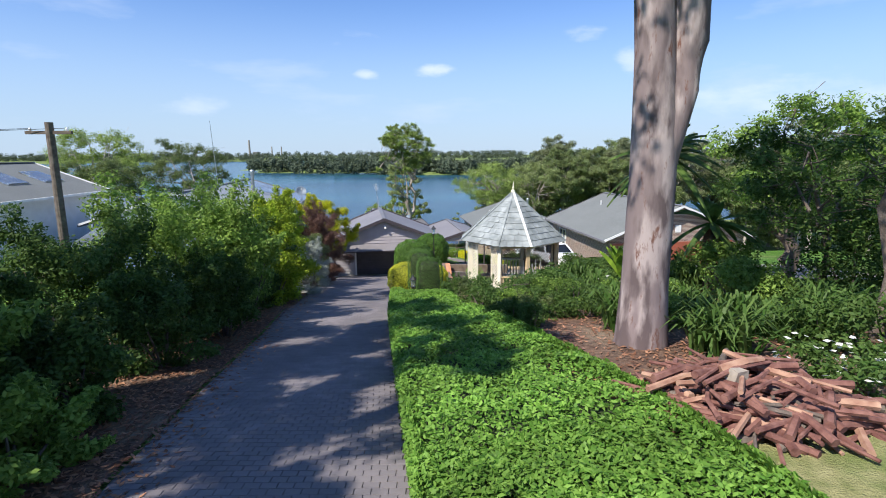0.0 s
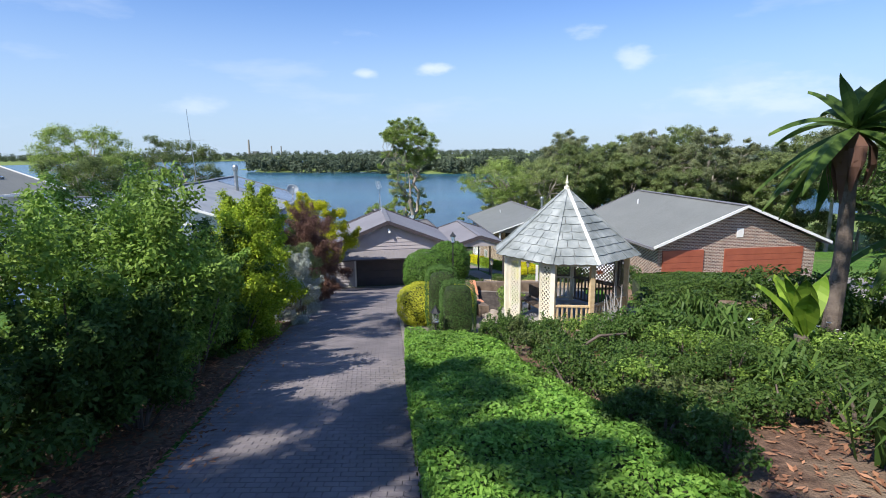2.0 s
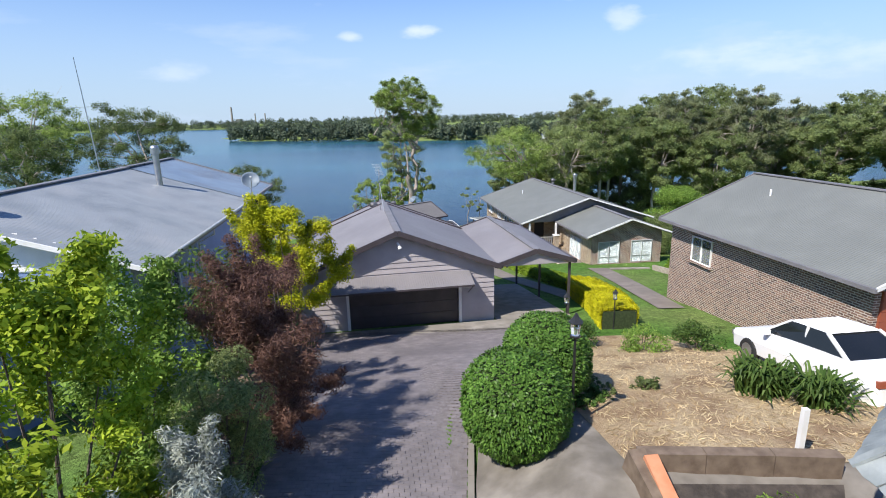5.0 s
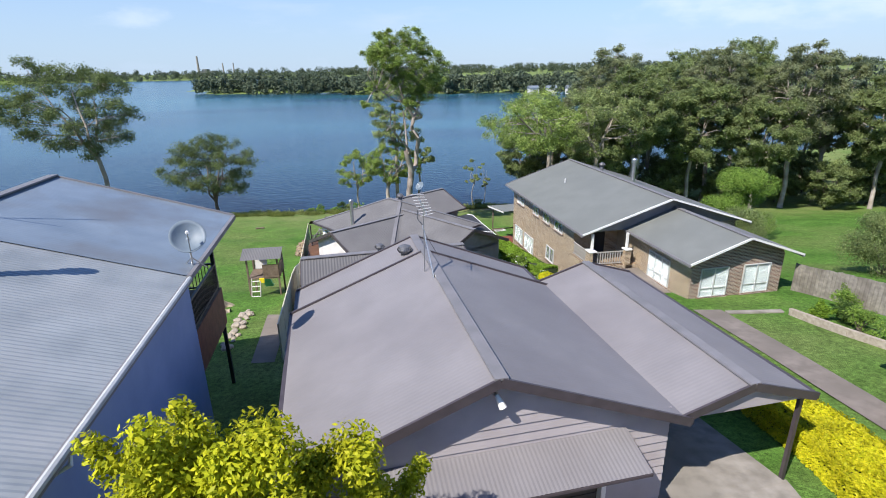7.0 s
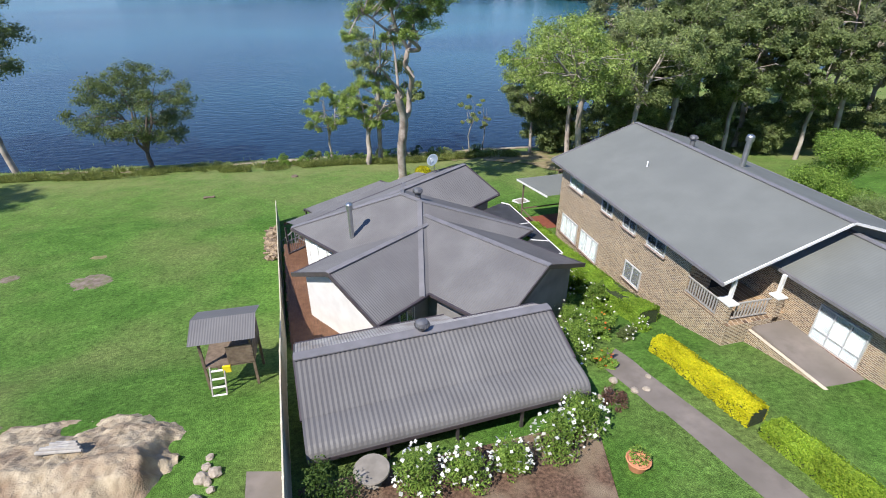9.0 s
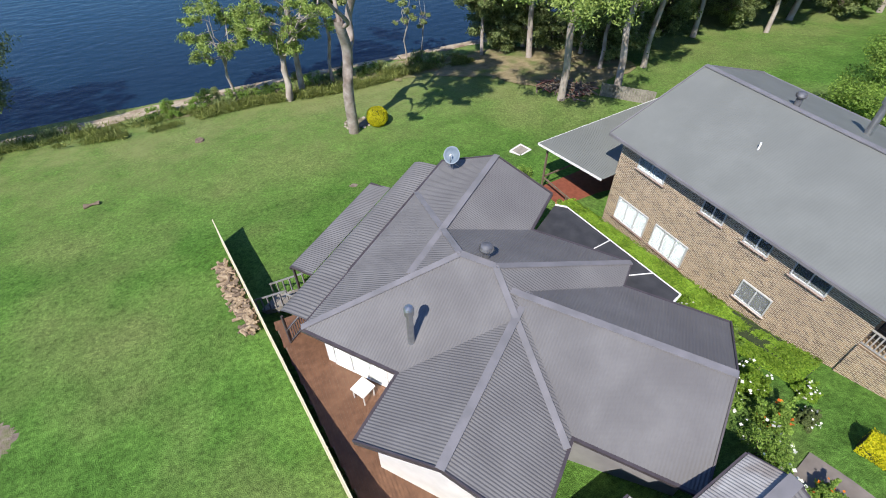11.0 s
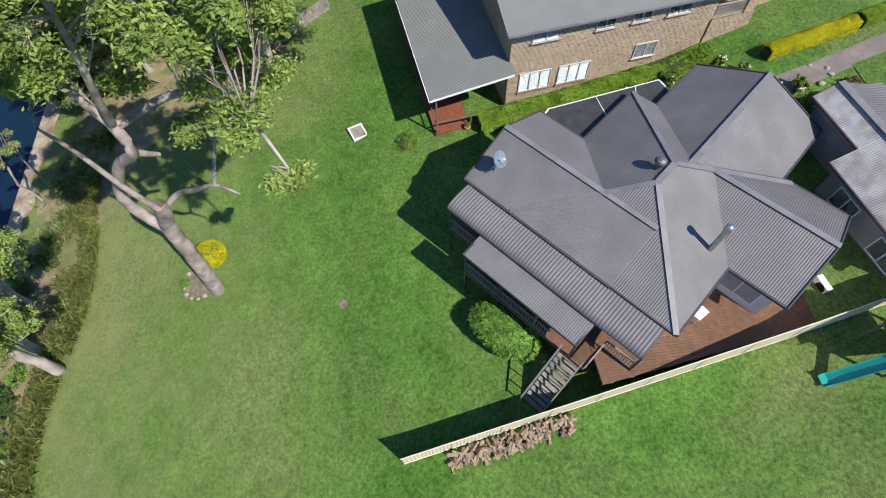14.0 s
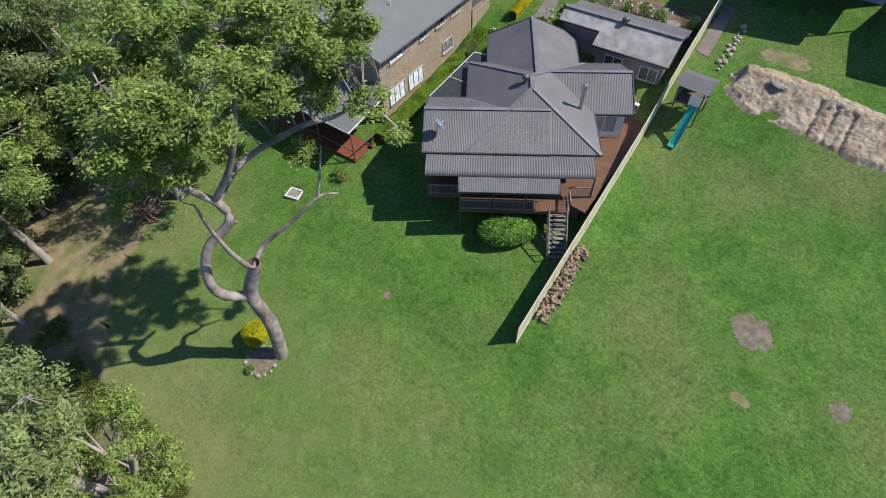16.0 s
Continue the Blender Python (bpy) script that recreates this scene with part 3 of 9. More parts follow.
def shrub(name, x, y, rx, ry, h, mat, label, leaves=3500, size=0.1, seed=1, lump=0.42, category="shrub", base=0.12, z=None, group="", ratio=0.45, up=0.35, lumps_n=26, sprays=0):
    """A bush: stems and a lumpy crown of separate leaves."""
    g = np.random.default_rng(seed)
    z = ground_z(x, y) if z is None else z
    ob = thing(name, pose(x, y, z - 0.03), label, category, group)
    lumps = []
    for i in range(lumps_n):
        a, r = g.uniform(0, 2 * math.pi), math.sqrt(g.uniform(0, 1))
        t = g.uniform(base, 1)
        wide = math.sqrt(max(0.05, 1 - (2 * (t - 0.45) / 1.25) ** 2))
        rad = lump * min(rx, ry, h * 0.6) * g.uniform(0.65, 1.15)
        zz = t * h
        zz = min(zz, h - rad * 0.7)
        lumps.append(((math.cos(a) * r * max(rx * wide - rad * 0.7, 0.02), math.sin(a) * r * max(ry * wide - rad * 0.7, 0.02), max(zz, rad * 0.7)), rad))
    # loose shoots standing out of the body
    for i in range(sprays):
        (cx, cy, cz), rad = lumps[int(g.integers(0, lumps_n))]
        d = Vector((cx / rx, cy / ry, (cz / h - 0.35) * 1.6)) + Vector(g.normal(size=3)) * 0.3
        d.z = max(d.z, -0.1)
        d.normalize()
        for q in (0.9, 1.3, 1.65):
            e = Vector((cx, cy, cz)) + Vector((d.x, d.y, d.z + 0.1 * q)) * rad * q
            lumps.append((tuple(e), rad * (0.62, 0.45, 0.27)[int(q * 2 - 1.5)]))
    pts, nn = clump_points(g, lumps, leaves, 0.65 if not sprays else 0.3)
    pts[:, 2] = np.maximum(pts[:, 2], 0.03)
    part("foliage", leaf_mesh("foliage", pts, size, mat, seed=seed, ratio=ratio, normals=nn * 0.6 + np.array([0, 0, up])), mat, ob)
    st = Geo()
    for c, rad in lumps[:9]:
        st.tube([(c[0] * 0.1, c[1] * 0.1, -0.05), (c[0] * 0.45, c[1] * 0.45, c[2] * 0.45), c], [0.03, 0.022, 0.008], 5)
    part("stem", st, M_BARKD, ob)["kind"] = "stuff"
    return ob


def gum_parts(seed, height, trunk_r, crown=(4.5, 4.5, 5.0), mid=None, shift=(0, 0), clumps=28, leaves=12000, forks=3, fork_h=None, lean=(0, 0), puff=(0.22, 0.34), flat=0.62):
    """Meshes of one gum tree: a trunk that forks into limbs, each limb ending in a billow of leaves."""
    g = np.random.default_rng(seed)
    rx, ry, rz = crown
    cz = height - rz if mid is None else mid
    c0 = Vector((shift[0], shift[1], cz))
    cen = []
    tries = 0
    while len(cen) < clumps and tries < 4000:
        tries += 1
        d = g.normal(size=3)
        d /= np.linalg.norm(d)
        q = g.uniform(0.45, 1.0) ** 0.6
        p = Vector((d[0] * rx * q, d[1] * ry * q, d[2] * rz * q * (1.0 if d[2] > 0 else 0.85)))
        r = min(rx, ry) * g.uniform(*puff)
        if all((p - o).length > 0.72 * (r + ro) for o, ro in cen) or tries > 2500:
            cen.append((p, r))
    geo = Geo()
    # trunk to the fork, then main limbs, then a branch to every billow
    wob = lambda k: Vector(g.normal(size=3)) * k
    fork = Vector((shift[0] * 0.25 + lean[0], shift[1] * 0.25 + lean[1], fork_h or max(height * 0.18, cz - rz * 0.9))) + wob(0.12)
    geo.tube([(0, 0, -0.4), (0, 0, 0.25), fork * 0.35 + wob(0.1), fork * 0.7 + wob(0.15), fork], [trunk_r * 1.35, trunk_r * 1.05, trunk_r * 0.92, trunk_r * 0.85, trunk_r * 0.8], 12, caps=False)
    limbs = []
    for k in range(forks):
        a = 2 * math.pi * (k + g.uniform(-0.25, 0.25)) / forks
        tip = c0 + Vector((math.cos(a) * rx * 0.4, math.sin(a) * ry * 0.4, rz * g.uniform(0.05, 0.5)))
        pts = [fork.lerp(tip, q) + wob(0.05 + 0.3 * q * (1 - q) * 4 * 0.6) + Vector((0, 0, -0.6 * q * (1 - q))) for q in (0, 0.25, 0.5, 0.75, 1)]
        pts[0] = fork - Vector((0, 0, 0.1))
        rr = [trunk_r * f for f in (0.66, 0.5, 0.4, 0.3, 0.18)]
        geo.tube(pts, rr, 9, caps=False)
        limbs.append((pts, rr))
    lumps = []
    for p, r in cen:
        w = c0 + p
        best = min(((q, rad) for pts, rr in limbs for q, rad in zip(pts[1:], rr[1:])), key=lambda t: (t[0] - w).length + max(0, t[0].z - w.z) * 1.5)
        m1 = best[0].lerp(w, 0.5) + wob(0.25) + Vector((0, 0, 0.15))
        geo.tube([best[0], m1, w], [best[1] * 0.6, best[1] * 0.36, 0.02], 5, caps=False)
        lumps.append((w, r))
        for _ in range(2):
            geo.tube([m1, m1.lerp(w, 0.6) + wob(r * 0.35), w + wob(r * 0.5)], [best[1] * 0.25, best[1] * 0.15, 0.01], 4, caps=False)
    ws = np.array([r ** 2 for _, r in lumps])
    idx = g.choice(len(lumps), size=leaves, p=ws / ws.sum())
    # each billow is itself made of small sprays
    per = 9
    sub = g.normal(size=(len(lumps), per, 3))
    sub /= np.linalg.norm(sub, axis=2)[:, :, None]
    sub[:, :, 2] = sub[:, :, 2] * 0.75 + 0.22
    cs = np.array([tuple(w) for w, _ in lumps])
    rs = np.array([r for _, r in lumps])
    k = g.integers(0, per, leaves)
    spray = cs[idx] + sub[idx, k] * (rs[idx] * 0.78)[:, None] * np.array([1, 1, flat + 0.1])
    off = g.normal(size=(leaves, 3)) * (rs[idx] * 0.23)[:, None] * np.array([1, 1, 0.8])
    pts = spray + off
    nn = sub[idx, k] * 0.7 + np.array([0, 0, 0.55])
    return geo, pts, nn


def gum_tree(x, y, seed, height, trunk_r, label, bark=None, leafm=None, z=None, name="gum_tree", group="", leaf=0.3, **kw):
    z = ground_z(x, y) if z is None else z
    geo, pts, nn = gum_parts(seed, height, trunk_r, **kw)
    ob = thing(name, pose(x, y, z), label, "tree", group)
    part("trunk", geo, bark or M_BARKP, ob, smooth=True)
    part("crown", leaf_mesh("crown", pts, leaf, leafm or L_GUM, seed=seed, ratio=0.4, normals=nn), leafm or L_GUM, ob)
    return ob


def corrugated(geo, m, length, run, rise, top=None, pitch=0.115, amp=0.011, x0=0.0):
    """A ribbed roof sheet: eave from (0,0,0) along x, rising towards +y. top(x) in 0..1 cuts it short; bottom stays at the eave."""
    n = max(2, int(length / pitch * 4))
    o = len(geo.v)
    for i in range(n + 1):
        x = length * i / n
        k = 1.0 if top is None else max(0.0, min(1.0, top(x)))
        wv = amp * (1, 0.0, -1, 0.0)[i % 4]
        a = m @ Vector((x, 0, wv))
        b = m @ Vector((x, run * k, rise * k + wv))
        geo.v += [tuple(a), tuple(b)]
    for i in range(n):
        a = o + 2 * i
        geo.f.append((a, a + 2, a + 3, a + 1))


def gable_roof(parent, x0, x1, y0, y1, ze, rise, mat, along="x", skirt=0.14, cap=M_CAP, fascia=M_FASCIA, hip0=False, hip1=False, name="roof", amp=0.01, barge=None, open0=True, open1=True, board=0.22):
    """A gabled or hipped sheet roof over a rectangle of the parent's plan. Ridge along x or y."""
    lx, ly = x1 - x0, y1 - y0
    if along == "x":
        base, L, W = Matrix.Translation((x0, y0, ze)), lx, ly
    else:
        base, L, W = Matrix.Translation((x1, y0, ze)) @ pose(0, 0, 0, 0, 0, 90), ly, lx
    half = W / 2
    h0, h1 = (half if hip0 else 0), (half if hip1 else 0)

    def lim(x):
        k = 1.0
        if hip0:
            k = min(k, x / half)
        if hip1:
            k = min(k, (L - x) / half)
        return k
    g = Geo()
    corrugated(g, base, L, half, rise, lim, amp=amp)
    corrugated(g, base @ Matrix.Translation((L, W, 0)) @ pose(0, 0, 0, 0, 0, 180), L, half, rise, lambda x: lim(L - x), amp=amp)
    for on, mm in ((hip0, base @ Matrix.Translation((0, W, 0)) @ pose(0, 0, 0, 0, 0, -90)), (hip1, base @ Matrix.Translation((L, 0, 0)) @ pose(0, 0, 0, 0, 0, 90))):
        if on:
            corrugated(g, mm, W, half, rise, lambda x: min(x, W - x) / half, amp=amp)
    rf = part(name, g, mat, parent)
    # caps on ridge and hips
    ra, rb = base @ Vector((h0 - (0 if hip0 else 0.02), half, rise + 0.025)), base @ Vector((L - h1 + (0 if hip1 else 0.02), half, rise + 0.025))
    if (rb - ra).length > 0.1:
        part("ridge_capping", Geo().beam(ra, rb, 0.3, 0.05), cap, rf)
    up = Vector((0, 0, 0.02))
    for on, e, xs in ((hip0, ra, 0.0), (hip1, rb, L)):
        if on:
            part("hip_capping", Geo().beam(base @ Vector((xs, 0, 0)) + up, e, 0.26, 0.05), cap, rf)
            part("hip_capping", Geo().beam(base @ Vector((xs, W, 0)) + up, e, 0.26, 0.05), cap, rf)
    # fascia and gutter along the eaves, barge boards on the gables
    def trim(nm, a, b, w, h, mt):
        part(nm, Geo().beam(base @ Vector(a), base @ Vector(b), w, h), mt, rf)
    trim("fascia", (0, -0.05, -0.07), (L, -0.05, -0.07), 0.12, skirt, fascia)
    trim("fascia", (0, W + 0.05, -0.07), (L, W + 0.05, -0.07), 0.12, skirt, fascia)
    for on, xs in ((hip0, 0.0), (hip1, L)):
        if on:
            trim("fascia", (xs, 0, -0.07), (xs, W, -0.07), 0.12, skirt, fascia)
        elif (open0 if xs == 0.0 else open1):
            dz = 0.05 - board / 2
            trim("barge_board", (xs, -0.05, dz), (xs, half, rise + dz), 0.06, board, barge if barge and xs == 0.0 else fascia)
            trim("barge_board", (xs, W + 0.05, dz), (xs, half, rise + dz), 0.06, board, barge if barge and xs == 0.0 else fascia)
    return rf


def window(parent, m, w, h, panes=2, frame=M_WHITE, inner=None, sill=True, name="window", bars=False):
    """A framed window set on a wall: the wall lies in the plane y = 0 of m, its outside towards -y; m at the lower middle."""
    fr = Geo()
    t = 0.05
    fr.box(-w / 2, w / 2, -0.05, 0.032, 0, t, m).box(-w / 2, w / 2, -0.05, 0.032, h - t, h, m)
    for i in range(panes + 1):
        x = -w / 2 + (w - t) * i / panes
        fr.box(x, x + t, -0.05, 0.032, t, h - t, m)
    if bars:
        fr.box(-w / 2 + t, w / 2 - t, -0.03, 0.02, h * bars - 0.025, h * bars + 0.025, m)
    win = part(name, fr, frame, parent)
    for i in range(panes):
        x = -w / 2 + (w - t) * i / panes + t
        part("pane", Geo().box(x, x + (w - t) / panes - t, -0.012, -0.004, t, h - t, m), M_GLASS, win).visible_shadow = False
    # blind, else a near-black plate on the uncut wall painting room darkness
    part("blind" if inner is M_CURT else "shade_panel", Geo().box(-w / 2 + t, w / 2 - t, 0.02, 0.028, t, h - t, m), inner or M_DARK, win)
    if sill:
        part("sill", Geo().box(-w / 2 - 0.08, w / 2 + 0.08, -0.1, 0.0, -0.09, -0.005, m), M_BRICKR if inner is not M_DARK else frame, win)
    return win


PROF_Y = (-400, -80, -20, 0, 5, 8, 13, 16.5, 20, 24, 28, 34, 38.5, 41, 48, 56, 61, 67, 75, 82.5, 86, 89, 98.5, 104.7, 108, 111, 114, 130, 160, 250)
PROF_Z = (20, 6.5, 3.9, 2.1, 1.75, 1.4, 0.65, 0.25, -0.35, -0.95, -1.6, -2.9, -3.8, -4.0, -4.9, -6.0, -6.8, -8.6, -9.7, -10.6, -11.0, -11.6, -12.5, -13.4, -14.0, -14.45, -15.0, -18, -20, -24)
LAKE = -14.75


def ease(a, b, x):
    t = min(1.0, max(0.0, (x - a) / (b - a)))
    return t * t * (3 - 2 * t)


def ground_z(x, y):
    """Height of the ground: a slope down to the lake, a terrace beside the drive, and land on the far side."""
    z = float(np.interp(y, PROF_Y, PROF_Z))
    # the bank east of the drive, cut down to a terrace round the gazebo
    cut = 0.74 * ease(14.5, 18.2, y) * (1 - ease(23.4, 24.6, y)) * (1 - ease(5.6, 8.0, x))
    z += 0.85 * ease(0.1, 2.2, x + 0.13 * (y - 5)) * (1 - ease(28, 36, y)) * (1 - cut)
    # wooded land to the east runs further out
    e = ease(12, 60, x) * ease(85, 105, y)
    z += e * (max(-13.6 - 0.0 * x, LAKE + 1.0) - z) * (1 - ease(125 + 0.25 * max(0, x), 150 + 0.3 * max(0, x), y)) if y > 85 else 0
    # far shores
    far = 0.0
    far = max(far, ease(0, 60, y - (470 + 0.55 * abs(x + 40) * (x < -40) - 0.28 * max(0, x + 40))) * ease(-330, -240, x))
    far = max(far, ease(1500, 1700, y))
    far = max(far, ease(900, 1100, abs(x)))
    if far > 0 and y > 120:
        z = z + (LAKE + 2.2 + 3.0 * ease(0, 400, y - 500) - z) * far
    return z

# ---- ground, lake, paving ----
M_JOINT = material("paving_joint_sand", (0.13, 0.115, 0.115), (0.18, 0.16, 0.16), 0.95, 6, 60, 0.2)

def spread_axis(lo, hi, step, far):
    a = list(np.arange(lo, hi + 1e-6, step))
    k, out = step, []
    p = hi
    while p < far[1]:
        k *= 1.22
        p += k
        out.append(p)
    k, inn = step, []
    p = lo
    while p > far[0]:
        k *= 1.22
        p -= k
        inn.append(p)
    return inn[::-1] + a + out


gx, gy = spread_axis(-45, 45, 0.75, (-4200, 4200)), spread_axis(-12, 122, 0.75, (-2500, 4600))
gg = Geo()
gg.v = [(x, y, ground_z(x, y) + 0.05 * noise.noise((x * 0.3, y * 0.3, 0)) * (1 if y > 42 else 0.2)) for y in gy for x in gx]
nx = len(gx)
gg.f = [(j * nx + i, j * nx + i + 1, (j + 1) * nx + i + 1, (j + 1) * nx + i) for j in range(len(gy) - 1) for i in range(nx - 1)]
solo("ground", gg, M_GRASS, "mown green lawn with drier yellow patches sloping to a lake", "lawn", kind="structure", smooth=True)
solo("water", Geo().add([(-4500, 60, LAKE), (4500, 60, LAKE), (4500, 4900, LAKE), (-4500, 4900, LAKE)], [(0, 1, 2, 3)]), M_WATER, "rippled blue lake water under a clear sky", "lake", kind="structure")


def drape(name, left, right, mat, label, category, dz=0.035, across=8, step=0.7, kind="structure", rough=0.0, seed=3):
    """A sheet laid on the ground between two lines."""
    def at(line, t):
        s = t * (len(line) - 1)
        i = min(int(s), len(line) - 2)
        f = s - i
        return Vector(line[i]).lerp(Vector(line[i + 1]), f)
    ln = sum((Vector(left[i + 1]) - Vector(left[i])).length for i in range(len(left) - 1))
    n = max(2, int(ln / step))
    g = Geo()
    for j in range(n + 1):
        a, b = at(left, j / n), at(right, j / n)
        for i in range(across + 1):
            p = a.lerp(b, i / across)
            if rough and (i in (0, across) or j in (0, n)):
                p += Vector((noise.noise((p.x * 1.3, p.y * 1.3, seed)), noise.noise((p.x * 1.3, p.y * 1.3, seed + 5)))) * rough
            g.v.append((p.x, p.y, ground_z(p.x, p.y) + dz))
    w = across + 1
    g.f = [(j * w + i, j * w + i + 1, (j + 1) * w + i + 1, (j + 1) * w + i) for j in range(n) for i in range(across)]
    return solo(name, g, mat, label, category, kind=kind, smooth=True)


DR_R = [(0.3, -3), (-0.18, 3.8), (-0.92, 9), (-1.5, 14.0), (-1.75, 16.8), (-2.1, 20.0), (-2.55, 24.0), (-2.2, 28.5), (-1.2, 33), (1.6, 37.5), (3.4, 39.2)]
DR_L = [(-3.4, -3), (-3.75, 3.8), (-4.4, 9), (-5.1, 14.0), (-5.5, 16.8), (-5.8, 20.0), (-6.2, 24.0), (-6.7, 28.5), (-7.2, 33), (-7.8, 37.0), (-8.1, 39.0)]
drape("road_driveway", DR_L, DR_R, M_JOINT, "mauve-grey concrete paved driveway running down to a garage", "driveway", dz=0.05, across=10)
drape("ground_bed_west", [(-9.5, -6), (-9.5, 38)], [(-3.5, -3), (-3.85, 4), (-4.5, 9), (-5.2, 14), (-5.9, 20), (-6.3, 24), (-6.8, 28.5), (-7.9, 37.2)], M_LITTER, "brown leaf litter and bark under shrubs beside a driveway", "garden bed", dz=0.045, across=14)
drape("ground_bed_east", [(2.6, 4.5), (1.6, 9), (0.6, 13), (0.7, 16.0), (1.5, 18.6), (5.3, 19.5), (5.5, 24.4)], [(8.5, 4.5), (9.5, 9), (9.5, 13), (9.4, 16), (9.3, 18.6), (9.3, 21), (9.3, 24.4)], M_LITTER, "dry brown leaf litter over a shaded garden bed", "garden bed", dz=0.05, across=14)
drape("ground_terrace", [(-1.95, 18.7), (-2.45, 24), (-1.9, 28.5)], [(5.2, 18.9), (5.2, 23), (3.5, 28)], M_DIRTC, "stained bare concrete terrace between shrubs and a gazebo", "terrace", dz=0.06, across=8)
drape("ground_drive_edge", [(-1.45, 15.4), (-1.67, 16.8), (-1.96, 18.95)], [(0.5, 16.0), (0.9, 17.2), (1.7, 18.95)], M_DIRTC, "stained concrete strip beside clipped shrubs", "concrete", dz=0.05, across=6)
drape("ground_mulch_bed", [(0.2, 24.6), (-0.2, 28.5), (1.0, 33), (2.6, 37.2)], [(6.5, 24.6), (7.4, 28.5), (7.4, 33), (6.0, 37.2)], M_STRAW, "straw-coloured mulch bed with scattered dry clippings", "garden bed", dz=0.075, across=10)
drape("pavement_apron", [(-8.6, 38.9), (-8.3, 37.8)], [(3.6, 41.0), (3.4, 39.4)], M_CONC, "pale concrete apron in front of a garage", "concrete", dz=0.05, across=14, step=0.3)
drape("pavement_carport", [(0.0, 40.2), (-1.3, 48.4)], [(3.5, 40.9), (2.3, 49.0)], M_CONC, "smooth pale concrete carport floor", "concrete", dz=0.06, across=6)
drape("pavement_path", [(4.2, 44.5), (2.9, 48), (1.6, 51.5), (0.5, 56), (-0.3, 59.5), (-0.9, 61.8)], [(5.6, 44.5), (4.2, 48), (2.7, 52), (1.9, 56), (1.0, 60), (0.7, 62.2)], M_PATH, "brown-grey concrete garden path beside a golden hedge", "path", dz=0.05, across=4)
drape("pavement_drive_east", [(8.2, 41.5), (8.3, 45), (8.5, 50), (8.6, 54.6)], [(9.5, 41.5), (9.7, 45), (9.9, 50), (10.0, 54.4)], M_PATH, "narrow grey concrete path up to a brick house", "path", dz=0.05, across=4)
drape("ground_garden_front", [(-12.4, 52.6), (-12.6, 56.2)], [(-3.3, 53.2), (-2.3, 57.6)], M_LITTER, "dark soil flower bed in front of a cottage", "garden bed", dz=0.05, across=14)
drape("ground_lawn_small", [(-3.25, 53.2), (-2.25, 57.6)], [(1.2, 53.2), (0.3, 57.6)], M_GRASS, "small green lawn patch beside a path", "lawn", dz=0.06, across=6)
drape("pavement_side_slab", [(-13.3, 50.5), (-14.35, 57.2)], [(-12.3, 50.5), (-13.15, 57.0)], M_PATH, "stained concrete slab beside a tall fence", "concrete", dz=0.04, across=6)
M_DRYGRASS = material("dry_pale_grass", (0.2, 0.21, 0.08), (0.36, 0.33, 0.16), 0.95, 5, 40, 0.9, c3=(0.13, 0.19, 0.05), scale3=1.2, dist=0.04, spec=0.1)
drape("ground_dry_lawn", [(2.4, -4), (2.4, 1), (2.3, 4.4)], [(11, -4), (11, 1), (11, 5.0)], M_DRYGRASS, "dry pale grass strewn with leaf litter", "lawn", dz=0.05, across=10, rough=0.3)
drape("pavement_forecourt", [(9.4, 19.4), (9.6, 24.0), (11.0, 32.6)], [(17.5, 17.5), (19.5, 24.0), (21.0, 33.6)], M_CONC, "pale concrete forecourt before brick garage doors", "concrete", dz=0.06, across=8)
drape("ground_shore_sand", [(-60, 108.4), (-30, 108.6), (-20, 109.8), (-12, 111), (0, 111.6), (12, 111), (24, 113)], [(-60, 110.2), (-30, 110.8), (-20, 112), (-12, 113.2), (0, 113.6), (12, 113.5), (24, 115)], M_DIRT, "narrow sandy lake shore with weed", "shore", dz=0.03, across=4, step=1.5, rough=0.8)
M_SANDY = material("sandy_litter", (0.2, 0.165, 0.09), (0.33, 0.27, 0.16), 0.95, 1.2, 25, 0.8, c3=(0.12, 0.17, 0.045), scale3=0.55, dist=0.05, spec=0.2)
drape("ground_bare_west", [(13.5, 93.5), (10.5, 96.5), (9.0, 100.5), (4.5, 104.2), (-6, 107), (-20, 107.2)], [(22, 96), (22, 99), (20, 104), (15, 108), (3, 110.4), (-20, 109.3)], M_SANDY, "bare sandy ground with litter under gum trees", "ground", dz=0.06, across=12, rough=1.3)
M_PATCH = material("grey_brown_earth", (0.16, 0.125, 0.1), (0.27, 0.22, 0.18), 0.95, 3, 20, 0.8, c3=(0.13, 0.15, 0.05), scale3=2.5, dist=0.04, spec=0.2)
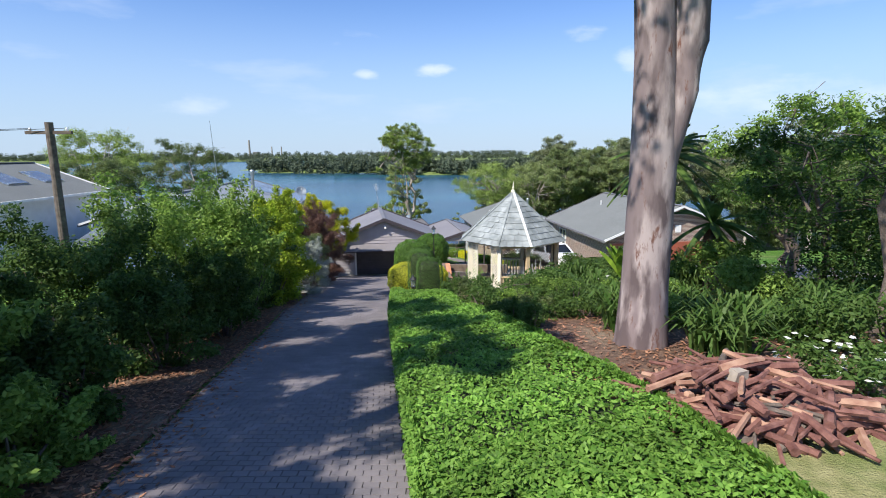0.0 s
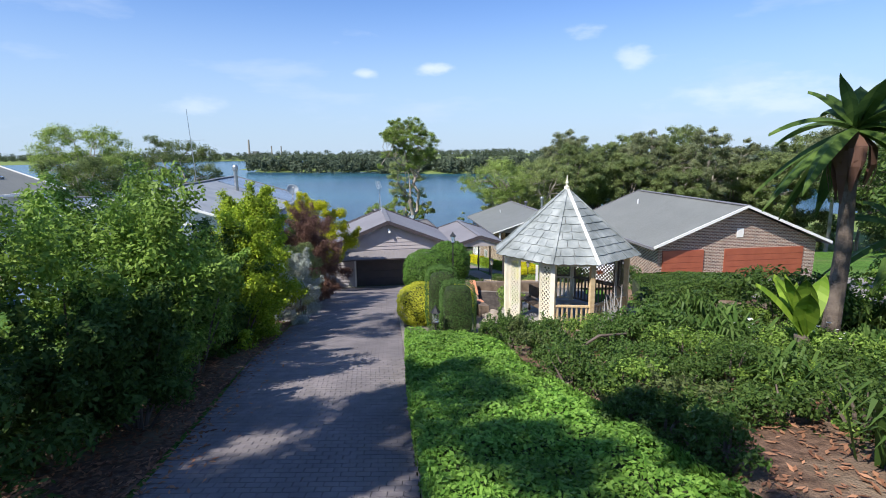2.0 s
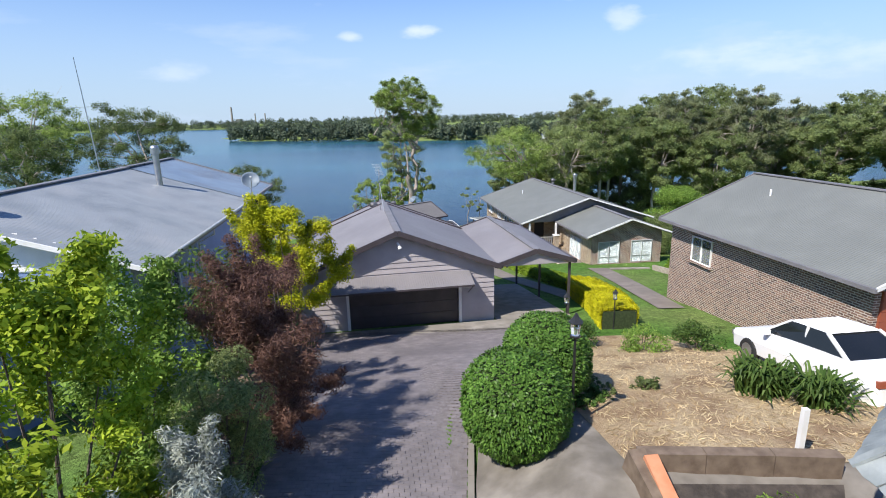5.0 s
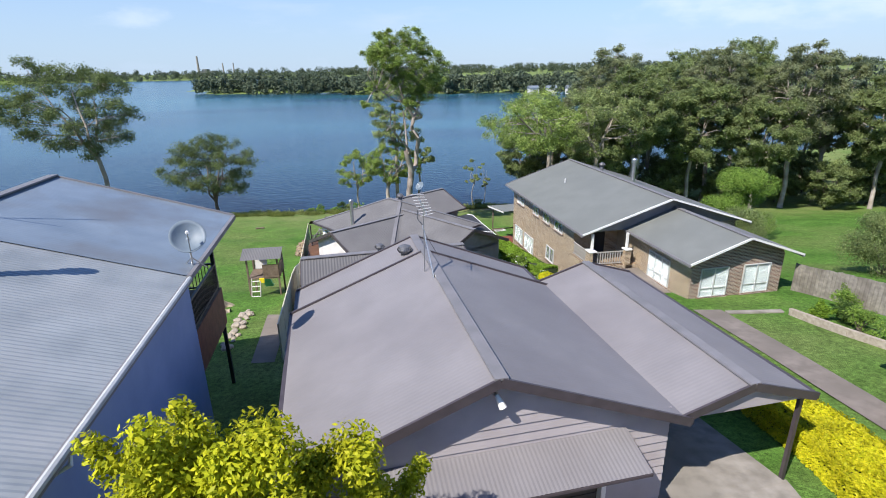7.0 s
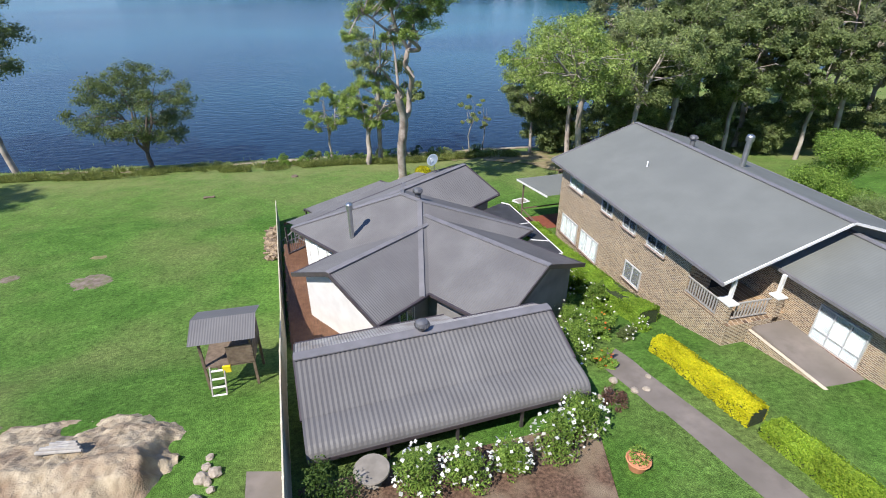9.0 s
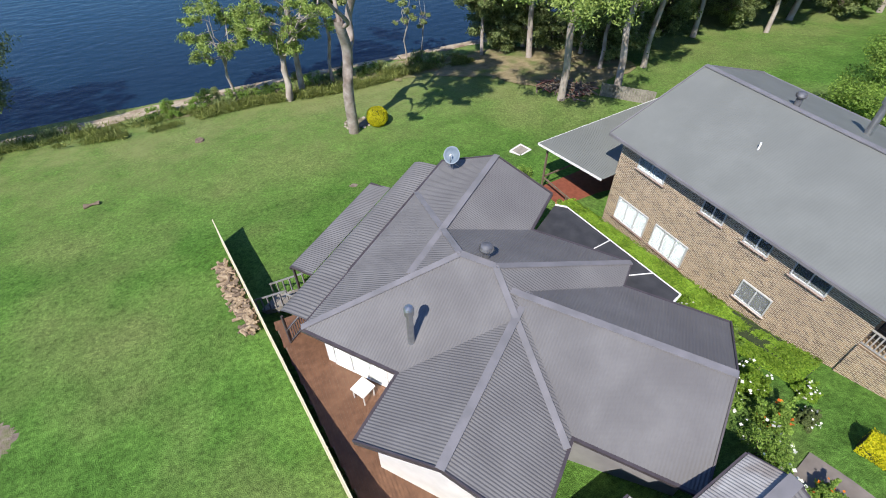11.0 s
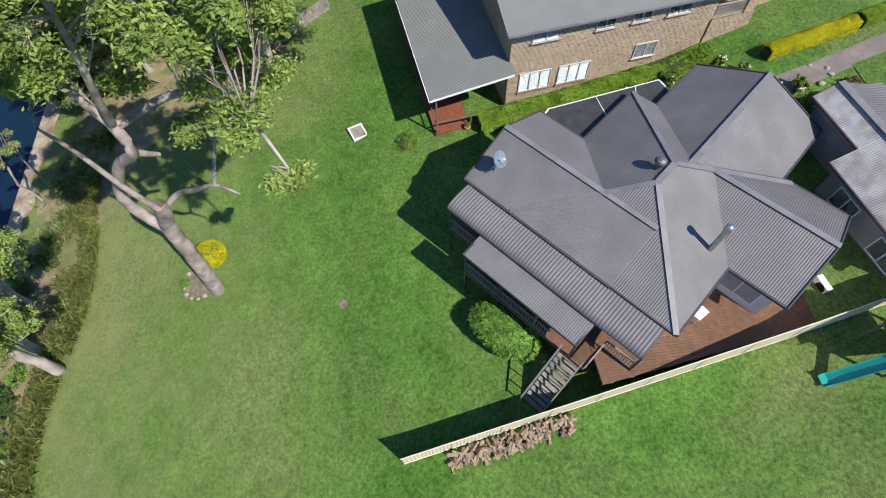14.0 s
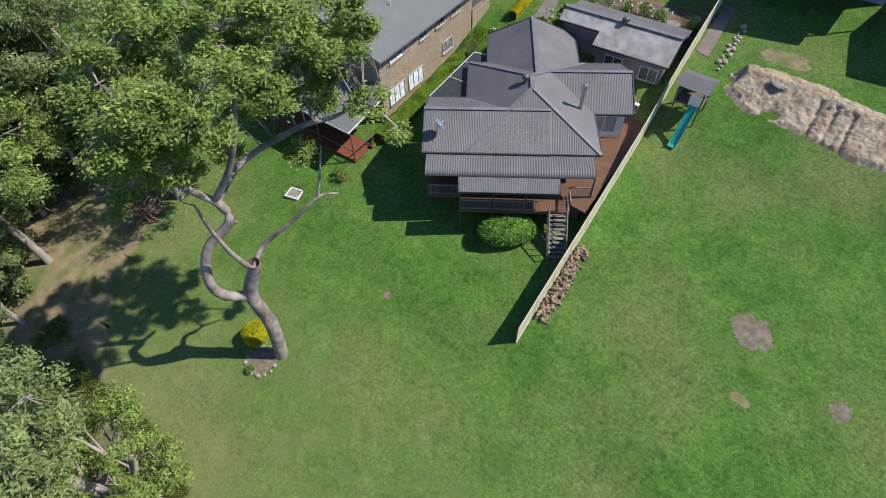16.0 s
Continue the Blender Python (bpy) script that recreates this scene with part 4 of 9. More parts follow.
for i, (px, py, pr, wide, mt) in enumerate(((-28.0, 76.2, 1.35, 1.0, M_PATCH), (-33.6, 77.8, 0.6, 1.0, M_PATCH), (-8.5, 88.8, 0.3, 1.0, M_PATCH), (-19.3, 54.3, 1.0, 1.9, M_SANDY), (-29.2, 80.6, 0.4, 1.5, M_SANDY))):
    g = Geo()
    ring = []
    for k in range(72):
        a = 2 * math.pi * k / 72
        c, q = math.cos(a), math.sin(a)
        rr = pr * (1 + 0.22 * noise.noise((c * 2, q * 2, i * 3.1)) + 0.2 * noise.noise((c * 9, q * 9, i * 5.3)) + 0.07 * random.uniform(-1, 1))
        ring.append((px + c * rr * wide, py + q * rr * 0.95))
    g.v = [(px, py, ground_z(px, py) + 0.05)] + [(x, y, ground_z(x, y) + 0.012) for x, y in ring]
    g.f = [(0, 1 + k, 1 + (k + 1) % 72) for k in range(72)]
    solo("bare_patch", g, mt, "bare worn patch of grey-brown earth in a lawn" if mt is M_PATCH else "thin straw-coloured patch of dry soil in a lawn", "bare earth", group="bare lawn patches", kind="structure", smooth=True)

# bank of excavated sandy soil behind the neighbour's house
g = Geo()
hn, hm = 190, 90
for j in range(hm + 1):
    for i in range(hn + 1):
        u, v = i / hn, j / hm
        x, y = -31.0 + 14.3 * u, 55.9 + 5.4 * v + 0.25 * math.sin(u * 7) - 0.9 * max(0.0, u - 0.86) / 0.14 * v
        rim = abs(2 * u - 1) ** 5 + 0.85 * abs(2 * v - 1) ** 3 + 0.35 * noise.noise((x * 0.9, y * 0.9, 7)) + 0.12 * noise.noise((x * 3, y * 3, 7))
        e = min(1.0, max(0.0, 1 - rim) * 2.2)
        # a flat top, a lip, and a long face falling towards the lake, with furrows down it
        fall = min(1.0, v / 0.36) ** 0.6 if v < 0.36 else 1 - 0.86 * (v - 0.36) / 0.64
        furrow = sum(math.exp(-((x - fx_ + 0.12 * (y - 60)) / 0.16) ** 2) for fx_ in (-25.9, -24.7, -23.6)) * (v > 0.4)
        hollow = math.exp(-((x + 21.0) / 0.75) ** 2 - ((y - 60.4) / 0.5) ** 2)
        h = e * (0.98 * fall + 0.2 * noise.noise((x * 0.5, y * 0.5, 2)) + 0.1 * noise.noise((x * 1.8, y * 1.8, 5)) + 0.07 * noise.noise((x * 4.5, y * 4.5, 5)) + 0.06 * noise.noise((x * 10, y * 10, 5)) + 0.1 * abs(noise.noise((x * 2.2, y * 2.2, 9))) - 0.2 * furrow - 0.45 * hollow)
        g.v.append((x, y, ground_z(x, y) - 0.12 + max(0, h)))
w = hn + 1
g.f = [(j * w + i, j * w + i + 1, (j + 1) * w + i + 1, (j + 1) * w + i) for j in range(hm) for i in range(hn)]
solo("soil_bank", g, M_DIRT, "long bank of pale furrowed sandy soil on a lawn", "soil bank", smooth=True)

# ---- houses ----
def gable_wall(geo, axis, at, lo, hi, z0, zlow, zmid, t=0.12):
    """A gable triangle standing on a wall; axis 'x' means the wall's plane is x = at."""
    mid = (lo + hi) / 2
    pr = [(lo, z0), (hi, z0), (hi, zlow), (mid, zmid), (lo, zlow)]
    if axis == "x":
        a = [(at, p, z) for p, z in pr] + [(at + t, p, z) for p, z in pr]
    else:
        a = [(p, at, z) for p, z in pr] + [(p, at + t, z) for p, z in pr]
    geo.add(a, [(0, 1, 2, 3, 4), (9, 8, 7, 6, 5)] + [(i, (i + 1) % 5, (i + 1) % 5 + 5, i + 5) for i in range(5)])


def balustrade(parent, p0, p1, z, h=0.95, mat=M_WHITE, step=0.13, bar=0.03, name="railing"):
    g = Geo()
    a, b = Vector((*p0, z)), Vector((*p1, z))
    up = Vector((0, 0, h))
    g.beam(a + up, b + up, 0.07, 0.06)
    r = part(name, g, mat, parent)
    part("bottom_rail", Geo().beam(a + Vector((0, 0, 0.12)), b + Vector((0, 0, 0.12)), 0.05, 0.06), mat, r)
    n = max(1, int((b - a).length / step))
    bm_ = Geo().box(-bar / 2, bar / 2, -bar / 2, bar / 2, 0.13, h).mesh("baluster", mat)
    for i in range(1, n):
        o = part("baluster", bm_, mat, r)
        o.location = a.lerp(b, i / n)
    return r


# main cottage with four roof wings, turned against the boundary
EZ, TAN = -5.55, math.tan(radians(23.4))
house = thing("cottage", pose(-14.48, 73.55, 0, 0, 0, 39.4), "single-storey cottage with grey corrugated steel roofs of many wings", "house")
foot = [(0.5, -0.5), (0.5, -4.9), (-2.4, -4.9), (-2.4, -10.2), (0.95, -10.2), (0.95, -14.4), (7.25, -14.4), (7.25, -10.2), (8.75, -10.2), (8.75, -5.55), (11.7, -5.55), (11.7, -0.5)]
wg = Geo().slab(foot, -10.6, EZ - 0.02)
wall = part("wall", wg, M_DKWALL, house)
gw = Geo()
gw2 = Geo()
gable_wall(gw, "x", 11.58, -5.5, -0.55, EZ - 0.3, EZ + 0.16, EZ + 3.03 * TAN - 0.06)
gable_wall(gw2, "y", -14.4, 1.0, 7.2, EZ - 0.3, EZ + 0.16, EZ + 3.63 * TAN - 0.06)
part("gable", gw, M_DKWALL, house)
part("gable", gw2, M_DKWALL, house)
hw = Geo()
hw.box(-2.43, -2.402, -10.2, -4.9, -10.6, EZ - 0.02)
gable_wall(hw, "x", -2.43, -10.15, -4.95, EZ - 0.02, EZ + 0.16, EZ + 3.15 * TAN - 0.06)
part("end_wall", hw, M_RENDER, house, "cream rendered end wall")
part("flank_wall", Geo().box(-2.43, 0.46, -4.898, -4.87, -10.6, EZ - 0.02), M_RENDER, house, "cream rendered wall")
part("flank_wall", Geo().box(0.47, 0.498, -4.86, -0.5, -10.6, EZ - 0.02), M_WHITE, house, "white wall with sliding doors")
gable_roof(house, 0, 9.25, -10.7, 0, EZ, 4.625 * TAN, M_ROOF, "y", hip0=True, hip1=True)
gable_roof(house, 3.35, 12.2, -6.06, -0.004, EZ + 0.004, 3.03 * TAN, M_ROOF, "x", open0=False)
gable_roof(house, -2.9, 4.5, -10.70, -4.4, EZ - 0.004, 3.15 * TAN, M_ROOF, "x", open1=False)
gable_roof(house, 0.5, 7.74, -14.9, -5.5, EZ + 0.002, 3.62 * TAN, M_ROOF, "y", open1=False)
# bull-nosed veranda sheet along the lake side
def bullnose(parent, x0, x1, y0, run, z, drop, mat, name="veranda_roof", sign=1):
    g = Geo()
    n = int((x1 - x0) / 0.17 * 4)
    prof = [(0, 0), (0.25, -0.045), (0.45, -0.1), (0.62, -0.17), (0.76, -0.26), (0.86, -0.38), (0.93, -0.53), (0.98, -0.74), (1.0, -1.0)]
    for i in range(n + 1):
        x = x0 + (x1 - x0) * i / n
        wv = 0.014 * (1, 0, -1, 0)[i % 4]
        g.v += [(x, y0 + sign * run * a, z + drop * b + wv) for a, b in prof]
    k = len(prof)
    for i in range(n):
        for j in range(k - 1):
            q = (i * k + j, (i + 1) * k + j, (i + 1) * k + j + 1, i * k + j + 1)
            g.f.append(q if sign < 0 else q[::-1])
    return part(name, g, mat, parent, smooth=False)
bullnose(house, 0.45, 11.9, 0.03, 1.65, EZ - 0.14, 0.5, M_ROOF)
lowr = Geo()
corrugated(lowr, Matrix.Translation((9.6, 3.0, -6.28)) @ pose(0, 0, 0, 0, 0, 180), 6.8, 1.25, 0.13)
part("awning_roof", lowr, M_ROOF, house)
part("awning_frame", Geo().box(2.8, 9.6, 2.96, 3.03, -6.44, -6.3).box(2.8, 2.87, 1.75, 2.96, -6.3, -6.2).box(9.53, 9.6, 1.75, 2.96, -6.3, -6.2), M_FASCIA, house)
part("veranda_deck", Geo().box(0.3, 11.9, -0.49, 1.6, -8.35, -8.15), M_DECK, house)
part("veranda_deck", Geo().box(2.0, 9.6, 1.61, 2.95, -8.36, -8.16), M_DECK, house)
for x in (0.4, 3.1, 5.8, 8.5, 11.75):
    part("post", Geo().box(x, x + 0.09, 1.48, 1.57, -10.9, -6.25), M_FASCIA, house)
for x in (2.85, 5.0, 7.2, 9.45):
    part("post", Geo().box(x, x + 0.09, 2.84, 2.93, -11.2, -6.3), M_FASCIA, house)
balustrade(house, (4.2, 2.9), (9.5, 2.9), -8.15, mat=M_VRAIL)
balustrade(house, (9.6, 1.55), (11.8, 1.55), -8.15, mat=M_VRAIL)
balustrade(house, (0.4, 1.5), (2.0, 1.5), -8.15, mat=M_VRAIL)
balustrade(house, (2.0, 1.5), (2.0, 2.9), -8.15, mat=M_VRAIL)
# stair from the veranda to the lawn
st = Geo()
st.beam((2.2, 2.95, -8.4), (2.2, 5.7, -10.65), 0.05, 0.24).beam((3.4, 2.95, -8.4), (3.4, 5.7, -10.65), 0.05, 0.24)
stair = part("stair", st, M_FENCE, house, "grey timber stair")
for i in range(11):
    part("tread", Geo().box(2.25, 3.35, 2.98 + i * 0.24, 3.2 + i * 0.24, -8.37 - i * 0.2, -8.33 - i * 0.2), M_FENCE, stair)
for x in (2.2, 3.4):
    part("handrail", Geo().beam((x, 3.0, -7.3), (x, 5.6, -9.45), 0.06, 0.08), M_VRAIL, stair)
    for i in range(6):
        part("baluster", Geo().box(x - 0.03, x + 0.03, 3.0 + i * 0.5, 3.06 + i * 0.5, -8.5 - i * 0.42, -7.3 - i * 0.42), M_VRAIL, stair)
# windows and doors
window(house, pose(0.465, -2.2, -8.1, 0, 0, -90), 2.6, 2.05, 3, M_WHITE, M_CURT, sill=False, name="sliding_door")
window(house, pose(-1.0, -4.865, -7.6, 0, 0, 180), 1.9, 1.5, 2, M_WHITE, None, sill=False)
window(house, pose(-0.6, -10.23, -7.4), 1.0, 1.5, 2, M_WHITE, None, sill=False)
window(house, pose(2.4, -14.43, -7.4), 1.5, 1.2, 2, M_WHITE, None, sill=False)
for x in (2.0, 5.0, 8.0, 10.5):
    window(house, pose(x, -0.465, -8.1, 0, 0, 180), 1.7, 2.05, 2, M_WHITE, None, sill=False, name="veranda_door")
# shade-mesh patio roof with white gutter, at the back corner
patio = [(9.3, -6.1), (12.1, -6.4), (12.2, -7.0), (8.9, -13.0), (7.75, -12.6), (7.75, -10.75), (9.3, -10.75)]
part("patio_roof", Geo().slab(patio[::-1], -6.14, -6.1), M_MESH, house, "dark translucent patio roof")
pg = Geo()
pg.beam((12.2, -7.0, -6.1), (8.9, -13.0, -6.1), 0.045, 0.06).beam((12.1, -6.4, -6.1), (12.2, -7.0, -6.1), 0.08, 0.08).beam((8.9, -13.0, -6.1), (7.75, -12.6, -6.1), 0.08, 0.08).beam((10.8, -9.5, -6.08), (9.3, -8.6, -6.08), 0.035, 0.04).beam((9.6, -11.7, -6.08), (9.0, -10.8, -6.08), 0.035, 0.04)
part("patio_gutter", pg, M_WHITE, house)
for p in ((12.1, -7.0), (8.9, -12.9), (10.5, -9.9)):
    part("post", Geo().box(p[0] - 0.05, p[0] + 0.05, p[1] - 0.05, p[1] + 0.05, -10.8, -6.15), M_WHITE, house)


def at_house(x, y, z):
    return house.matrix_basis @ Vector((x, y, z))


def flue(m, h, label, r=0.1):
    ob = thing("roof_flue", m, label, "flue")
    part("pipe", Geo().tube([(0, 0, -0.5), (0, 0, h)], [r, r], 16), M_METAL, ob, smooth=False)
    part("cowl", Geo().lathe([(r * 1.05, h - 0.3), (r * 1.45, h - 0.28), (r * 1.45, h - 0.02), (r * 1.1, h + 0.06), (0.02, h + 0.1)], 16), M_METAL, ob, "dull metal cowl")
    return ob


def whirly(m, label, s=1.0, group="spinning roof vents"):
    ob = thing("roof_ventilator", m, label, "roof vent", group)
    part("collar", Geo().lathe([(0.16 * s, -0.3), (0.15 * s, 0.14 * s)], 16), M_VENT, ob)
    f = Geo()
    f.lathe([(0.13 * s, 0.14 * s), (0.22 * s, 0.2 * s), (0.25 * s, 0.3 * s), (0.2 * s, 0.42 * s), (0.08 * s, 0.47 * s)], 24)
    turb = part("turbine", f, M_VENT, ob)
    vg = Geo()
    for k in range(20):
        a = 2 * math.pi * k / 20
        c, sn = math.cos(a), math.sin(a)
        vg.add([(0.22 * s * c, 0.22 * s * sn, 0.18 * s), (0.285 * s * math.cos(a + 0.2), 0.285 * s * math.sin(a + 0.2), 0.3 * s), (0.2 * s * math.cos(a + 0.35), 0.2 * s * math.sin(a + 0.35), 0.43 * s), (0.18 * s * c, 0.18 * s * sn, 0.3 * s)], [(0, 1, 2, 3)])
    part("vane", vg, M_VENT, turb)
    return ob


def dish(m, label, r=0.42, group="", pole=0.6):
    """A satellite dish on a bracket; it looks along the thing's -y, tilted up."""
    ob = thing("satellite_dish", m, label, "satellite dish", group)
    part("mast", Geo().tube([(0, 0.1, -0.35), (0, 0.1, pole)], [0.025, 0.025], 8).beam((0, 0.1, 0.15), (0.35, 0.25, -0.25), 0.03, 0.03).beam((0, 0.1, 0.15), (-0.35, 0.25, -0.25), 0.03, 0.03), M_METAL, ob)
    t = pose(0, 0, pole, 50, 0, 0)
    g = Geo()
    n, k = 28, 6
    for j in range(k + 1):
        q = j / k
        for i in range(n):
            a = 2 * math.pi * i / n
            g.v.append(tuple(t @ Vector((r * q * math.cos(a), r * 1.06 * q * math.sin(a), 0.22 * r * q * q * 2))))
    for j in range(k):
        for i in range(n):
            a, b = j * n + i, j * n + (i + 1) % n
            g.f.append((a, b, b + n, a + n))
    bowl = part("bowl", g, M_DISH, ob, smooth=True)
    md = bowl.modifiers.new("thick", "SOLIDIFY")
    md.thickness = 0.012
    arm = Geo()
    arm.beam(t @ Vector((0, -r, 0.3 * r)), t @ Vector((0, -0.15 * r, 1.15 * r)), 0.025, 0.025)
    part("arm", arm, M_METAL, ob)
    part("receiver", Geo().tube([t @ Vector((0, -0.15 * r, 1.15 * r)), t @ Vector((0, 0, 0.98 * r))], [0.04, 0.05], 10), M_WHITE, ob)
    return ob


flue(pose(-10.9, 70.9, -5.05), 1.95, "tall galvanised stove flue on a grey steel roof", 0.13)
whirly(pose(-7.05, 72.55, -3.6), "galvanised spinning ventilator on a cottage roof ridge", 1.1)
dish(pose(-5.2, 79.75, -4.75, 0, 0, -40), "blue-grey satellite dish braced on a corrugated roof", 0.42, "satellite dishes")

M_ROOF_W = material("weathered_pale_steel_roof", (0.27, 0.255, 0.245), (0.42, 0.405, 0.39), 0.55, 1.4, 60, 0.05, c3=(0.2, 0.16, 0.13), scale3=0.8, spec=0.4)
# cottage annex (front range) with bull-nosed veranda
annex = thing("annex_cottage", pose(-12.3, 56.75, 0, 0, 0, 9), "long low cottage annex with ribbed grey roof and bull-nosed veranda", "cottage")
ag = Geo()
corrugated(ag, Matrix.Translation((0, 1.0, -4.68)), 9.95, 2.2, 0.78, pitch=0.17, amp=0.014)
part("front_roof", ag, M_ROOF, annex)
ag = Geo()
corrugated(ag, Matrix.Translation((6.3, 5.55, -5.15)) @ pose(0, 0, 0, 0, 0, 180), 6.3, 2.35, 1.25)
part("back_roof", ag, M_ROOF_W, annex, "paler weathered roof sheets")
ag = Geo()
corrugated(ag, Matrix.Translation((9.95, 4.4, -4.55)) @ pose(0, 0, 0, 0, 0, 180), 3.65, 1.2, 0.65)
part("back_roof", ag, M_ROOF_W, annex, "paler weathered roof sheets")
bullnose(annex, 0, 9.95, 1.02, 1.3, -4.69, 0.58, M_ROOF, sign=-1)
part("ridge_capping", Geo().beam((-0.02, 3.2, -3.88), (9.97, 3.2, -3.88), 0.42, 0.05), M_CAP, annex)
for p, q in (((0, 5.6, -5.22), (6.3, 5.6, -5.22)), ((6.3, 4.45, -4.62), (9.95, 4.45, -4.62)), ((-0.02, 1.0, -4.76), (-0.02, 3.2, -3.98)), ((-0.02, 5.55, -5.23), (-0.02, 3.2, -3.98)), ((9.97, 1.0, -4.76), (9.97, 3.2, -3.98)), ((9.97, 4.4, -4.62), (9.97, 3.2, -3.98)), ((0, -0.26, -5.3), (9.95, -0.26, -5.3))):
    part("fascia", Geo().beam(p, q, 0.07, 0.14), M_FASCIA, annex)
part("wall", Geo().slab([(0.35, 1.4), (9.6, 1.4), (9.6, 4.1), (6.0, 4.1), (6.0, 5.2), (0.35, 5.2)], -8.8, -5.2), M_DKWALL, annex)
part("upper_wall", Geo().add([(9.48, 1.4, -5.2), (9.48, 4.1, -5.2), (9.48, 4.1, -4.45), (9.48, 3.2, -3.98), (9.48, 1.4, -4.6), (9.6, 1.4, -5.2), (9.6, 4.1, -5.2), (9.6, 4.1, -4.45), (9.6, 3.2, -3.98), (9.6, 1.4, -4.6)], [(4, 3, 2, 1, 0), (5, 6, 7, 8, 9), (0, 1, 6, 5), (1, 2, 7, 6), (2, 3, 8, 7), (3, 4, 9, 8), (4, 0, 5, 9)]), M_DKWALL, annex)
part("upper_wall", Geo().add([(0.35, 1.4, -5.2), (0.35, 5.2, -5.2), (0.35, 5.2, -5.05), (0.35, 3.2, -3.98), (0.35, 1.4, -4.6), (0.47, 1.4, -5.2), (0.47, 5.2, -5.2), (0.47, 5.2, -5.05), (0.47, 3.2, -3.98), (0.47, 1.4, -4.6)], [(4, 3, 2, 1, 0), (5, 6, 7, 8, 9), (0, 1, 6, 5), (1, 2, 7, 6), (2, 3, 8, 7), (3, 4, 9, 8), (4, 0, 5, 9)]), M_DKWALL, annex)
part("upper_wall", Geo().box(0.48, 9.47, 1.42, 1.52, -5.2, -4.62), M_DKWALL, annex)
part("upper_wall", Geo().box(6.0, 9.47, 3.98, 4.08, -5.2, -4.52), M_DKWALL, annex)
part("veranda_floor", Geo().box(0.2, 9.8, -0.2, 1.39, -7.4, -6.85), M_TERRA, annex, "red brick veranda floor")
for x in (0.15, 2.5, 4.9, 7.3, 9.65):
    part("post", Geo().box(x, x + 0.1, -0.19, -0.09, -6.9, -5.3), M_FASCIA, annex)
for x in (2.0, 5.0, 7.8):
    window(annex, pose(x, 1.365, -6.6), 1.3, 1.3, 2, M_WHITE, None, sill=False)
for x in (1.4, 4.4):
    window(annex, pose(x, 5.235, -7.0, 0, 0, 180), 1.5, 1.2, 2, M_WHITE, None, sill=False)
whirly(annex.matrix_basis @ pose(4.7, 3.3, -3.95), "galvanised spinning ventilator on an annex roof ridge", 1.1)

# garage with carport
GZ = -1.2
garage = thing("garage", pose(-9.05, 38.75, 0, 0, 0, 9), "mauve-grey weatherboard double garage with attached carport", "garage")
gable_roof(garage, 0, 9.3, 0, 8.2, GZ, 1.85, M_ROOF_G, "y", amp=0.0015)
gable_roof(garage, 0.1, 9.2, 8.0, 10.5, GZ - 0.14, 1.81, M_ROOF_G, "y", amp=0.0015, name="rear_roof", open0=False)
gable_roof(garage, 9.16, 12.95, 0.1, 8.6, GZ + 0.006, 0.6, M_ROOF_G, "y", amp=0.0015, name="carport_roof")
gwall = Geo()
gwall.box(0.3, 2.35, 0.45, 0.6, -5.2, GZ - 0.03).box(7.45, 9.1, 0.45, 0.6, -5.2, GZ - 0.03).box(2.35, 7.45, 0.45, 0.6, -1.72, GZ - 0.03)
gwall.box(0.3, 0.45, 0.6, 9.9, -5.6, GZ - 0.17).box(8.95, 9.1, 0.6, 9.9, -5.6, GZ - 0.17).box(0.45, 8.95, 9.75, 9.9, -5.6, GZ - 0.17)
wl_ = part("wall", gwall, M_BOARD, garage)
part("floor_slab", Geo().box(0.46, 8.94, 0.61, 9.74, -4.6, -3.93), M_CONC, garage)
gt = Geo()
gable_wall(gt, "y", 0.45, 0.35, 9.05, GZ - 0.02, GZ + 0.05, GZ + 1.72, 0.12)
part("gable", gt, M_BOARD, garage)
gt = Geo()
gable_wall(gt, "y", 9.78, 0.35, 9.05, GZ - 0.16, GZ - 0.09, GZ + 1.5, 0.12)
part("gable", gt, M_BOARD, garage)
# overlapping weatherboards on the front
for i in range(19):
    z = -4.0 + i * 0.243
    if z < GZ - 0.1:
        spans = ((0.3, 2.3), (7.55, 9.1)) if z < -1.75 else ((0.3, 9.1),)
    else:
        k = (z + 0.2 - GZ) / 1.72 * 4.35
        if k > 4.2:
            continue
        spans = ((0.35 + max(0, k), 9.05 - max(0, k)),)
    for a, b in spans:
        part("weatherboard", Geo().add([(a, 0.44, z), (b, 0.44, z), (b, 0.40, z), (a, 0.40, z), (a, 0.44, z + 0.235), (b, 0.44, z + 0.235), (b, 0.43, z + 0.235), (a, 0.43, z + 0.235)], [(0, 1, 2, 3), (7, 6, 5, 4), (3, 2, 6, 7), (1, 0, 4, 5), (0, 3, 7, 4), (2, 1, 5, 6)]), M_BOARD, garage)
door = part("garage_door", Geo().box(2.4, 7.4, 0.56, 0.6, -3.93, -1.72), M_DOORG, garage, "dark brown panelled lift door")
for i in range(4):
    part("door_panel", Geo().box(2.44, 7.36, 0.535, 0.558, -3.9 + i * 0.545, -3.38 + i * 0.545), M_DOORG, door)
part("door_frame", Geo().box(7.41, 7.53, 0.36, 0.56, -3.93, -1.72).box(2.27, 2.39, 0.36, 0.56, -3.93, -1.72), M_WHITE, garage)
aw = Geo()
corrugated(aw, Matrix.Translation((1.3, -0.75, -1.75)), 6.6, 1.15, 0.34, pitch=0.1, amp=0.003)
part("awning", aw, M_ROOF_G, garage)
